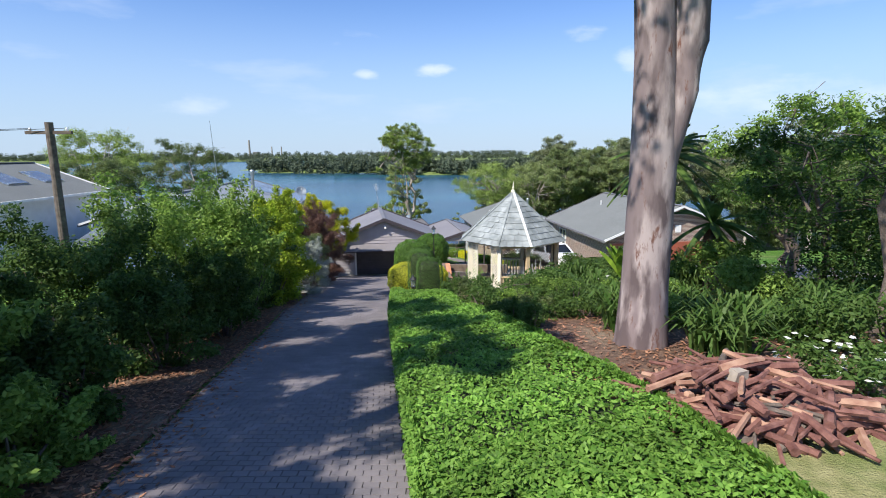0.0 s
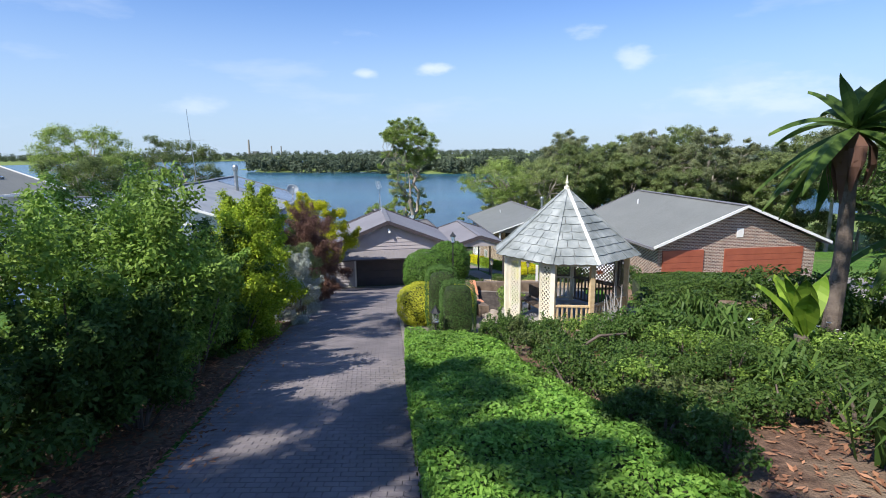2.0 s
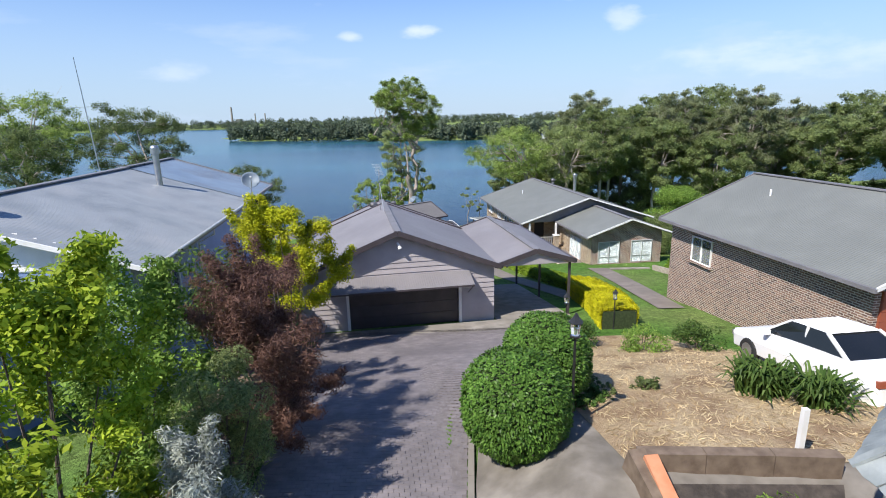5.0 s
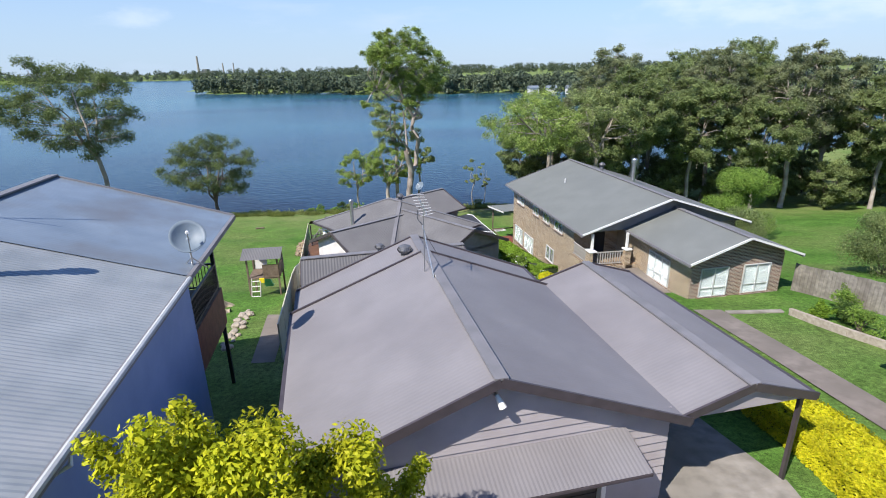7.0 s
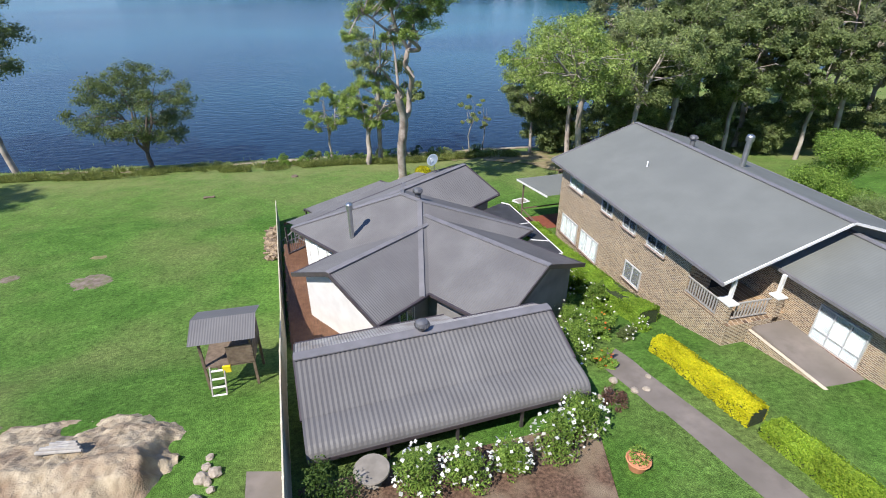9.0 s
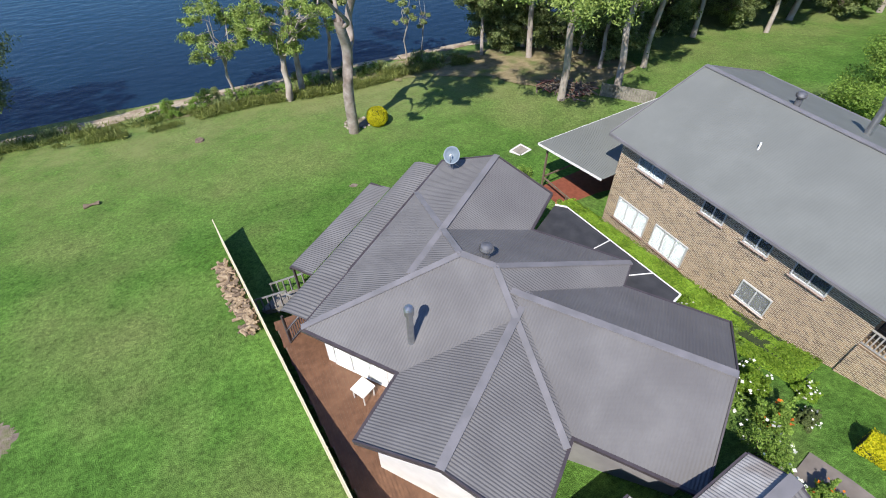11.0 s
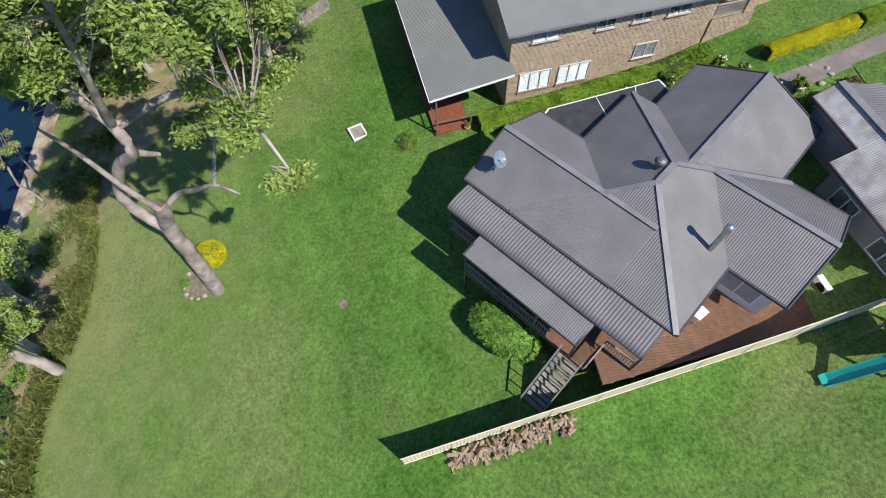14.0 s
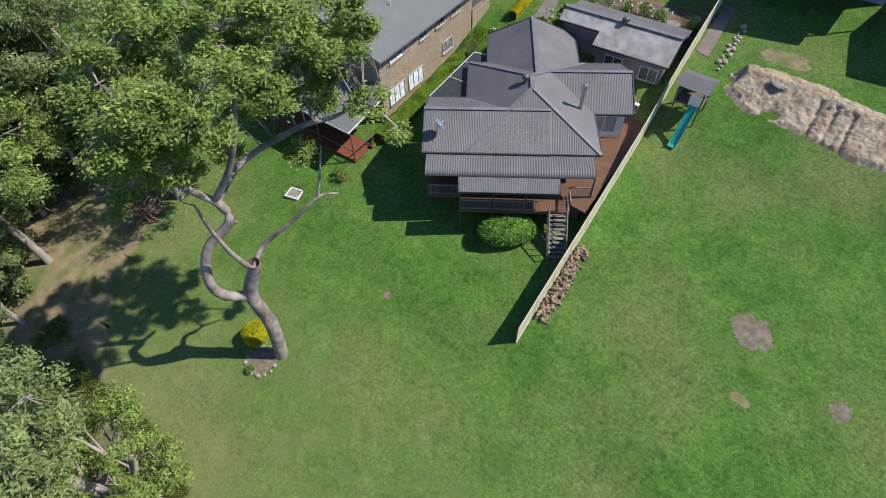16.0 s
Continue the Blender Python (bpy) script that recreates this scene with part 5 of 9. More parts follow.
part("awning_frame", Geo().box(1.3, 7.9, -0.77, -0.72, -1.83, -1.77).box(1.3, 1.35, -0.72, 0.39, -1.83, -1.78).box(7.85, 7.9, -0.72, 0.39, -1.83, -1.78), M_FASCIA, garage)
part("awning_bracket", Geo().beam((7.87, -0.7, -1.8), (7.87, 0.42, -2.5), 0.03, 0.03).beam((1.33, -0.7, -1.8), (1.33, 0.42, -2.5), 0.03, 0.03), M_FASCIA, garage)
for x, y in ((12.75, 0.3), (12.75, 4.2), (12.75, 8.2)):
    part("carport_post", Geo().box(x, x + 0.1, y, y + 0.1, -5.6, GZ - 0.05), M_FASCIA, garage)
cg = Geo()
gable_wall(cg, "y", 0.2, 9.3, 12.8, GZ - 0.12, GZ - 0.02, GZ + 0.48, 0.08)
part("carport_gable", cg, M_BOARD, garage)
part("carport_ceiling", Geo().box(9.11, 12.85, 0.3, 8.4, GZ - 0.16, GZ - 0.13), M_BOARD, garage)
part("spotlight", Geo().tube([(4.65, 0.42, 0.05), (4.65, 0.28, 0.1), (4.75, 0.15, -0.15)], [0.04, 0.05, 0.09], 10), M_WHITE, garage, "white floodlight")
whirly(pose(-6.45, 48.45, 0.12, 0, 0, 0), "dark spinning ventilator on a garage roof", 1.0)

# antenna masts on the garage roof
an = thing("tv_antenna", pose(-5.54, 45.2, 0.62), "leaning steel antenna mast with a bent tip", "antenna", "roof antennas")
part("mast", Geo().tube([(0, 0, -0.05), (-0.27, 1.19, 1.3)], [0.026, 0.022], 8), M_METAL, an)
part("bent_tip", Geo().tube([(-0.27, 1.19, 1.3), (-0.42, 1.6, 1.4), (-0.4, 2.1, 1.55), (-0.2, 2.75, 1.62)], [0.016, 0.013, 0.012, 0.008], 6), M_BLACK, an)
part("stay", Geo().tube([(-0.22, 1.0, 1.1), (0.25, 1.75, 0.02)], [0.007, 0.007], 5), M_BLACK, an)
an = thing("tv_antenna", pose(-5.8, 45.9, 0.58), "folded white television antenna on a short mast", "antenna", "roof antennas")
part("mast", Geo().tube([(0, 0, -0.1), (0.02, 0, 2.2)], [0.018, 0.014], 7), M_METAL, an)
part("boom", Geo().beam((-0.15, 0.15, 2.4), (0.12, -0.35, 1.9), 0.02, 0.02), M_METAL, an)
for k in range(8):
    q = k / 7
    c = Vector((-0.15, 0.15, 2.4)).lerp(Vector((0.12, -0.35, 1.9)), q)
    part("element", Geo().beam(c + Vector((-0.2, -0.06, 0.05 - 0.06 * q)), c + Vector((0.2, 0.08, 0.04 * q)), 0.012, 0.012), M_WHITE, an)

# brick house with lower lakeside storey
BE, BT = -3.72, 2.0
bh = thing("brick_house", pose(4.85, 61.7, 0, 0, 0, 7.3), "two-storey tan brick house with low grey steel roof", "house")
gable_roof(bh, 0, 12.3, 0.0, 16.2, BE, BT, M_ROOF_B, "y", amp=0.0015, fascia=M_CAP, barge=M_WHITE, board=0.12)
gable_roof(bh, 3.3, 10.4, -6.3, 1.4, BE - 0.006, 1.25, M_ROOF_B, "y", amp=0.002, fascia=M_CAP, barge=M_WHITE, name="front_roof", board=0.12, open1=False)
bwall = Geo().slab([(0.6, 2.6), (3.9, 2.6), (3.9, -5.6), (9.8, -5.6), (9.8, 0.7), (11.7, 0.7), (11.7, 15.7), (0.6, 15.7)], -12.2, BE - 0.03)
part("wall", bwall, M_BRICK, bh)
bg = Geo()
gable_wall(bg, "y", -5.6, 3.95, 9.75, BE - 0.04, BE + 0.1, BE + 1.17, 0.12)
part("gable", bg, M_BRICKR, bh, "dark brown brick gable")
bg = Geo()
gable_wall(bg, "y", 15.55, 0.65, 11.65, BE - 0.04, BE + 0.06, BE + 1.93, 0.12)
part("gable", bg, M_BRICKR, bh, "dark brown brick gable")
# lining set back; its dark grey puts the overhang's shade into the colour
gl = Geo()
gable_wall(gl, "y", 0.75, 0.3, 12.0, BE - 0.1, BE - 0.02, BE + 1.85, 0.08)
part("gable_lining", gl, M_DKWALL, bh, "board gable lining, darkened for shade under the overhang")
part("front_wall", Geo().box(3.9, 9.8, -5.63, -5.602, -8.5, BE - 0.03), M_BRICKR, bh, "dark brown brick front wall")
for x in (5.35, 8.1):
    window(bh, pose(x, -5.66, -6.05), 1.75, 1.75, 2, M_WINF, M_CURT, bars=0.3)
window(bh, pose(3.865, -2.6, -6.2, 0, 0, -90), 2.2, 1.7, 3, M_WINF, M_CURT, bars=0.3)
for y, w_, h_, zb, inn in ((13.6, 1.7, 0.75, -5.05, M_CURT), (9.9, 1.2, 0.75, -5.05, None), (7.6, 1.2, 0.75, -5.05, None), (5.2, 1.5, 0.75, -5.05, None)):
    window(bh, pose(0.565, y, zb, 0, 0, -90), w_, h_, 2, M_WINF, inn)
for y in (13.9, 11.3):
    window(bh, pose(0.565, y, -8.75, 0, 0, -90), 2.1, 1.45, 3, M_WINF, M_CURT)
window(bh, pose(0.565, 6.6, -7.9, 0, 0, -90), 1.5, 1.1, 2, M_WINF, None)
part("footing", Geo().box(0.35, 0.598, 2.62, 15.7, -12.2, -10.0), M_CONC, bh)
# porch at the front corner
part("porch_floor", Geo().box(0.5, 3.89, -0.1, 2.59, -8.2, -5.95), M_BRICK, bh)
part("porch_wall", Geo().box(0.5, 0.72, -0.1, 0.5, -5.94, -4.95).box(0.5, 3.0, -0.3, -0.11, -8.4, -5.9).box(2.9, 3.3, -0.32, 0.1, -5.9, -4.9), M_BRICK, bh)
part("porch_coping", Geo().box(0.44, 0.98, -0.16, 0.56, -4.94, -4.87), M_WHITE, bh)
part("porch_coping", Geo().box(2.84, 3.36, -0.38, 0.16, -4.89, -4.82), M_WHITE, bh)
balustrade(bh, (0.6, 0.5), (0.6, 2.6), -5.94, 0.9, M_GREYWOOD, 0.16, 0.05)
balustrade(bh, (1.0, 0.1), (2.9, 0.0), -5.94, 0.9, M_GREYWOOD, 0.16, 0.05)
part("porch_post", Geo().box(0.7, 0.84, 0.16, 0.3, -4.86, BE - 0.05), M_WHITE, bh)
part("porch_post", Geo().box(3.0, 3.14, -0.16, -0.02, -4.81, BE - 0.05), M_WHITE, bh)
part("porch_ramp", Geo().add([(1.9, -0.35, -6.15), (3.85, -0.35, -6.15), (3.85, -7.4, -6.45), (1.9, -7.4, -6.45), (1.9, -0.35, -9), (3.85, -0.35, -9), (3.85, -7.4, -9), (1.9, -7.4, -9)], [(3, 2, 1, 0), (4, 5, 6, 7), (0, 1, 5, 4), (1, 2, 6, 5), (2, 3, 7, 6), (3, 0, 4, 7)]), M_PATH, bh, "brown concrete ramp")
part("ramp_wall", Geo().box(1.72, 1.89, -6.6, -0.35, -9, -6.28), M_BRICK, bh)
part("front_door", Geo().box(2.0, 2.9, 2.56, 2.597, -5.94, -3.9), M_DARK, bh)
# lakeside veranda
vr = Geo()
corrugated(vr, Matrix.Translation((12.0, 20.9, -6.95)) @ pose(0, 0, 0, 0, 0, 180), 12.4, 5.3, 0.75, amp=0.01)
part("veranda_roof", vr, M_ROOF_B, bh)
part("veranda_fascia", Geo().beam((-0.4, 15.7, -6.3), (-0.4, 20.9, -7.03), 0.05, 0.13).beam((-0.4, 20.95, -7.05), (12.0, 20.95, -7.05), 0.05, 0.13), M_WHITE, bh)
part("veranda_deck", Geo().box(-0.1, 11.8, 15.72, 20.6, -10.6, -10.3), M_DECKR, bh, "red-stained deck")
for x in (0.0, 3.9, 7.8, 11.7):
    part("veranda_post", Geo().box(x - 0.05, x + 0.05, 20.4, 20.5, -12.0, -7.05), M_OLDWOOD, bh)
rl = Geo()
rl.beam((0, 15.8, -9.4), (0, 20.5, -9.4), 0.06, 0.1).beam((0, 20.5, -9.4), (11.7, 20.5, -9.4), 0.06, 0.1).beam((0, 18.2, -10.3), (0, 18.2, -9.4), 0.08, 0.08)
part("veranda_rail", rl, M_OLDWOOD, bh)
bhm = bh.matrix_basis
whirly(bhm @ pose(7.0, 11.5, -1.75), "galvanised spinning ventilator on a brick house roof", 1.0)
flue(bhm @ pose(8.3, 8.6, -2.1), 1.5, "galvanised flue on a brick house roof", 0.16)
solo("vent_pipe", Geo().tube([(0, 0, -0.1), (0, 0, 0.32)], [0.045, 0.045], 10), M_WHITE, "short white plumbing vent pipe on a roof", "vent pipe", m=bhm @ pose(3.3, 10.6, -2.62))

# red-door brick garage house to the east
RE_, RT = 0.0, 2.15
rh = thing("brick_garage_house", pose(10.7, 32.3, 0, 0, 0, 7.0), "brown brick house with red roller doors and grey steel roof", "house")
gable_roof(rh, 0, 10.6, 0, 12.2, RE_, RT, M_ROOF_B, "y", amp=0.006, fascia=M_CAP, barge=M_WHITE, board=0.14)
part("wall", Geo().slab([(0.5, 0.5), (10.1, 0.5), (10.1, 11.8), (0.5, 11.8)], -5.2, RE_ - 0.03), M_BRICKR, rh)
rg = Geo()
gable_wall(rg, "y", 0.5, 0.55, 10.05, RE_ - 0.04, RE_ + 0.08, RE_ + 2.05, 0.14)
part("gable", rg, M_BRICKR, rh)
rg = Geo()
gable_wall(rg, "y", 11.66, 0.55, 10.05, RE_ - 0.04, RE_ + 0.08, RE_ + 2.05, 0.14)
part("gable", rg, M_BRICKR, rh)
for x0, x1 in ((0.75, 3.2), (4.45, 9.3)):
    dr = part("roller_door", Geo().box(x0, x1, 0.44, 0.498, -3.0, -0.28), M_DOORR, rh, "red-brown roller door")
    for i in range(8):
        part("slat", Geo().box(x0 + 0.02, x1 - 0.02, 0.42, 0.438, -2.98 + i * 0.335, -2.98 + i * 0.335 + 0.315), M_DOORR, dr)
part("gable_vent", Geo().box(5.1, 5.5, 0.46, 0.498, 0.35, 0.85), M_WHITE, rh)
window(rh, pose(0.465, 9.2, -1.75, 0, 0, -90), 1.5, 1.25, 2, M_WHITE, None)
solo("vent_pipe", Geo().tube([(0, 0, -0.1), (0, 0, 0.32)], [0.045, 0.045], 10), M_WHITE, "short white plumbing vent pipe on a roof", "vent pipe", m=rh.matrix_basis @ pose(3.6, 9.0, 1.46))

# blue house to the west
LE, LT = 1.65, 1.75
lh = thing("blue_house", pose(-10.55, 30.9, 0, 0, 0, 6.7), "raised blue-clad house with weathered silver steel roof", "house")
M_ROOF_F = material("stained_pale_grey_roof", (0.21, 0.23, 0.245), (0.29, 0.31, 0.325), 0.34, 0.9, 60, 0.05, c3=(0.3, 0.31, 0.32), scale3=0.6, spec=0.5)
gable_roof(lh, -11.0, 0, 0, 12.7, LE, LT, M_ROOF_F, "y", amp=0.006, fascia=M_CAP, barge=M_WHITE, board=0.12, open1=False)
gable_roof(lh, -11.0, 0, 12.6, 18.6, LE + 0.03, LT, M_ROOF_L, "y", amp=0.001, fascia=M_CAP, barge=M_WHITE, board=0.12, name="rear_roof", open0=False)
part("gutter", Geo().tube([(0.09, 0.1, LE - 0.02), (0.09, 12.5, LE - 0.02)], [0.06, 0.06], 8), M_WINF, lh)
part("wall", Geo().slab([(-10.5, 0.5), (-0.6, 0.5), (-0.6, 14.4), (-10.5, 14.4)], -6.2, LE - 0.03), M_BLUE, lh)
lg = Geo()
gable_wall(lg, "y", 0.5, -10.45, -0.65, LE - 0.04, LE + 0.1, LE + LT - 0.08, 0.14)
part("gable", lg, M_WHITE, lh, "white weatherboard gable")
part("balcony_floor", Geo().box(-10.4, -0.7, 14.42, 18.2, -1.2, -0.95), M_OLDWOOD, lh)
for x in (-0.85, -5.5, -10.3):
    part("balcony_post", Geo().box(x, x + 0.12, 18.0, 18.12, -6.5, LE - 0.05), M_BLACK, lh)
balustrade(lh, (-0.75, 14.5), (-0.75, 18.05), -0.95, 1.0, M_BLACK, 0.12, 0.025)
balustrade(lh, (-0.75, 18.05), (-10.3, 18.05), -0.95, 1.0, M_BLACK, 0.12, 0.025)
part("balcony_skirt", Geo().box(-0.72, -0.68, 14.42, 18.2, -2.4, -0.96), M_DECKR, lh, "dark red balcony skirt")
part("downpipe", Geo().tube([(-0.02, 6.3, LE - 0.1), (0.04, 6.1, LE - 0.35), (-0.5, 5.9, LE - 0.6), (-0.55, 5.9, -4.5)], [0.04] * 4, 8), M_WHITE, lh)
window(lh, pose(-0.565, 3.0, -0.2, 0, 0, 90), 1.4, 1.2, 2, M_WHITE, None)
for i in range(11):
    z = LE + 0.02 + i * 0.15
    k = max(0.0, (z - LE - 0.05) / (LT - 0.08) * 4.9)
    if k < 4.7:
        part("weatherboard", Geo().add([(-10.45 + k, 0.49, z), (-0.65 - k, 0.49, z), (-0.65 - k, 0.462, z), (-10.45 + k, 0.462, z), (-10.45 + k, 0.49, z + 0.145), (-0.65 - k, 0.49, z + 0.145), (-0.65 - k, 0.482, z + 0.145), (-10.45 + k, 0.482, z + 0.145)], [(0, 1, 2, 3), (7, 6, 5, 4), (3, 2, 6, 7), (1, 0, 4, 5), (0, 3, 7, 4), (2, 1, 5, 6)]), M_WHITE, lh)
low = Geo()
corrugated(low, Matrix.Translation((-10.1, -3.3, 0.75)), 7.7, 3.7, 0.72, pitch=0.24, amp=0.03)
part("lean_to_roof", low, M_ROOF_L, lh)
part("lean_to_wall", Geo().box(-9.9, -2.6, -3.0, 0.46, -4.0, 0.7), M_BLUE, lh)
lhm = lh.matrix_basis
flue(lhm @ pose(-3.4, 10.8, LE + 1.0), 1.75, "tall rusty flue pipe on a silver roof", 0.13)
whirly(lhm @ pose(-4.6, 1.6, LE + 1.4), "galvanised spinning ventilator on a silver roof", 1.2)
dish(lhm @ pose(-0.02, 13.3, LE + 0.1, 0, 0, 18), "grey satellite dish at a roof edge", 0.45, "satellite dishes", pole=0.7)

mast = thing("roof_mast", lhm @ pose(-6.6, 12.5, LE + LT - 0.3), "tall thin aerial mast on a silver roof", "antenna")
part("pole", Geo().tube([(0, 0, 0), (-0.25, 0, 5.3)], [0.03, 0.018], 7), M_METAL, mast)
part("crossbar", Geo().beam((-1.0, 0, 3.1), (0.8, 0, 3.15), 0.02, 0.02), M_METAL, mast)

# ---- gazebo ----
GC = (3.1, 20.85)
gz = thing("gazebo", pose(GC[0], GC[1], 0, 0, 0, -168.7), "octagonal cream timber gazebo with silvery shingled roof", "gazebo")
RP, R8, ZE, ZA, ZF = 1.88, 2.2, 2.1, 4.06, -0.03


def oct_pt(k, r, z):
    """Corners of an octagon with long and short sides by turns."""
    a = radians(90 * (k // 2) + 56.5 * (k % 2))
    return Vector((r * math.cos(a), r * math.sin(a), z))


part("floor", Geo().slab([oct_pt(k, 1.99, 0)[:2] for k in range(8)], ZF - 0.1, ZF), M_GREYWOOD, gz)
part("plinth", Geo().slab([oct_pt(k, 1.8, 0)[:2] for k in range(8)], -0.9, ZF - 0.105), M_OLDWOOD, gz)
for k in range(8):
    part("rim_board", Geo().beam(oct_pt(k, 2.03, ZF - 0.09), oct_pt(k + 1, 2.03, ZF - 0.09), 0.05, 0.2), M_TIMBER if k in (1, 2) else M_GREYWOOD, gz)
for k in range(8):
    p = oct_pt(k, RP, 0)
    part("post", Geo().box(-0.065, 0.065, -0.065, 0.065, ZF, ZE - 0.02, Matrix.Translation(p) @ pose(0, 0, 0, 0, 0, 45 * k)), M_TIMBER if k in (2, 3) else M_CREAM, gz)
    part("beam", Geo().beam(oct_pt(k, RP, ZE - 0.06), oct_pt(k + 1, RP, ZE - 0.06), 0.06, 0.12), M_CREAM, gz)


def lattice(k, t0, t1, z0, z1, mat=M_CREAM):
    """A diamond trellis panel in bay k between two shares of its width."""
    a, b = oct_pt(k, RP, 0), oct_pt(k + 1, RP, 0)
    ex = (b - a)
    wd = ex.length * (t1 - t0)
    ex.normalize()
    n = Vector((0, 0, 1)).cross(ex)
    o = a + (b - a) * t0
    f = Geo()
    for (u0, v0, u1, v1) in ((0, z0, wd, z0), (0, z1, wd, z1), (0.02, z0, 0.02, z1), (wd - 0.02, z0, wd - 0.02, z1)):
        f.beam(o + ex * u0 + Vector((0, 0, v0)), o + ex * u1 + Vector((0, 0, v1)), 0.04, 0.05)
    pan = part("trellis_panel", f, mat, gz)
    hgt = z1 - z0
    for s in (1, -1):
        c = -hgt if s > 0 else 0.0
        end = wd if s > 0 else wd + hgt
        q = c + 0.05
        while q < end:
            # line u = q + s*v, clipped to the panel
            lo, hi = (max(0, -q), min(hgt, wd - q)) if s > 0 else (max(0, q - wd), min(hgt, q))
            if hi - lo > 0.04:
                pa = o + ex * (q + s * lo) + Vector((0, 0, z0 + lo)) + n * 0.006 * s
                pb = o + ex * (q + s * hi) + Vector((0, 0, z0 + hi)) + n * 0.006 * s
                part("slat", Geo().beam(pa, pb, 0.008, 0.034), mat, pan)
            q += 0.13


def rail_bay(k, mat):
    a, b = oct_pt(k, RP, 0), oct_pt(k + 1, RP, 0)
    r = part("railing", Geo().beam(a + Vector((0, 0, ZF + 0.84)), b + Vector((0, 0, ZF + 0.84)), 0.09, 0.05), mat, gz)
    part("bottom_rail", Geo().beam(a + Vector((0, 0, ZF + 0.1)), b + Vector((0, 0, ZF + 0.1)), 0.05, 0.06), mat, r)
    n = round((b - a).length / 0.14)
    for i in range(1, n):
        p = a.lerp(b, i / n)
        part("baluster", Geo().box(-0.022, 0.022, -0.022, 0.022, ZF + 0.1, ZF + 0.84, Matrix.Translation(p)), mat, r)


lattice(0, 0.05, 0.29, ZF + 0.05, ZE - 0.14)
lattice(0, 0.72, 0.96, ZF + 0.05, ZE - 0.14)
lattice(7, 0.08, 0.92, ZF + 0.05, ZE - 0.14)
for k in (3, 4, 5):
    lattice(k, 0.05, 0.95, ZF + 0.9, ZE - 0.3, M_OLDWOOD)
for k, mt in ((1, M_TIMBER), (2, M_TIMBER), (3, M_TIMBER), (4, M_OLDWOOD), (5, M_CREAM)):
    rail_bay(k, mt)
# roof: boards underneath, then courses of rounded shingles
under = Geo()
for k in range(8):
    under.plate([oct_pt(k, R8, ZE), oct_pt(k + 1, R8, ZE), (0, 0, ZA)], 0.03)
roof = part("roof", under, M_GREYWOOD, gz)
rows = 10
for k in range(8):
    a, b, top = oct_pt(k, R8 + 0.04, ZE - 0.02), oct_pt(k + 1, R8 + 0.04, ZE - 0.02), Vector((0, 0, ZA))
    ex = (b - a).normalized()
    nrm = ex.cross(top - (a + b) / 2).normalized()
    for j in range(rows):
        s0, s1 = j / rows, min(1.0, (j + 1.25) / rows)
        p0, p1 = a.lerp(top, s0), b.lerp(top, s0)
        q0, q1 = a.lerp(top, s1), b.lerp(top, s1)
        n = max(1, round((p1 - p0).length / 0.36))
        for i in range(n):
            off = (0.5 if j % 2 else 0.0) / n
            t0, t1 = max(0.0, i / n - off), min(1.0, (i + 1) / n - off)
            if i == n - 1:
                t1 = 1.0
            g1 = 0.012 / max(0.2, (p1 - p0).length)
            c = [p0.lerp(p1, t0 + g1), p0.lerp(p1, t1 - g1), q0.lerp(q1, t1), q0.lerp(q1, t0)]
            lift = nrm * (0.03 + 0.004 * ((i * 7 + j * 3) % 3))
            low = [c[0] + lift + (c[3] - c[0]) * 0.05, (c[0] + c[1]) / 2 + lift - (c[3] - c[0]) * 0.005, c[1] + lift + (c[2] - c[1]) * 0.05, c[2] + nrm * 0.006, c[3] + nrm * 0.006]
            dn = [v - nrm * 0.014 for v in low]
            part("shingle", Geo().add(low + dn, [(0, 1, 2, 3, 4), (0, 5, 6, 1), (1, 6, 7, 2), (2, 7, 8, 3), (4, 9, 5, 0)]), M_SHINGLE, roof)
    part("hip_capping", Geo().beam(oct_pt(k, R8 + 0.06, ZE + 0.01), Vector((0, 0, ZA + 0.04)), 0.09, 0.03), M_WHITE if k == 2 else M_SHINGLE, roof)
part("finial", Geo().lathe([(0.09, ZA - 0.05), (0.08, ZA + 0.06), (0.03, ZA + 0.1), (0.05, ZA + 0.18), (0.025, ZA + 0.26), (0.012, ZA + 0.42)], 12), M_CREAM, gz)
gm = gz.matrix_basis
bench = thing("garden_bench", gm @ pose(0.9, -0.2, ZF, 0, 0, 100), "dark timber bench inside a gazebo", "bench")
part("seat", Geo().box(-0.7, 0.7, -0.2, 0.2, 0.4, 0.44), M_OLDWOOD, bench)
part("backrest", Geo().box(-0.7, 0.7, 0.2, 0.24, 0.5, 0.85), M_OLDWOOD, bench)
for x in (-0.62, 0.56):
    for y in (-0.18, 0.14):
        part("leg", Geo().box(x, x + 0.06, y, y + 0.06, 0, 0.4 if y < 0 else 0.5), M_OLDWOOD, bench)

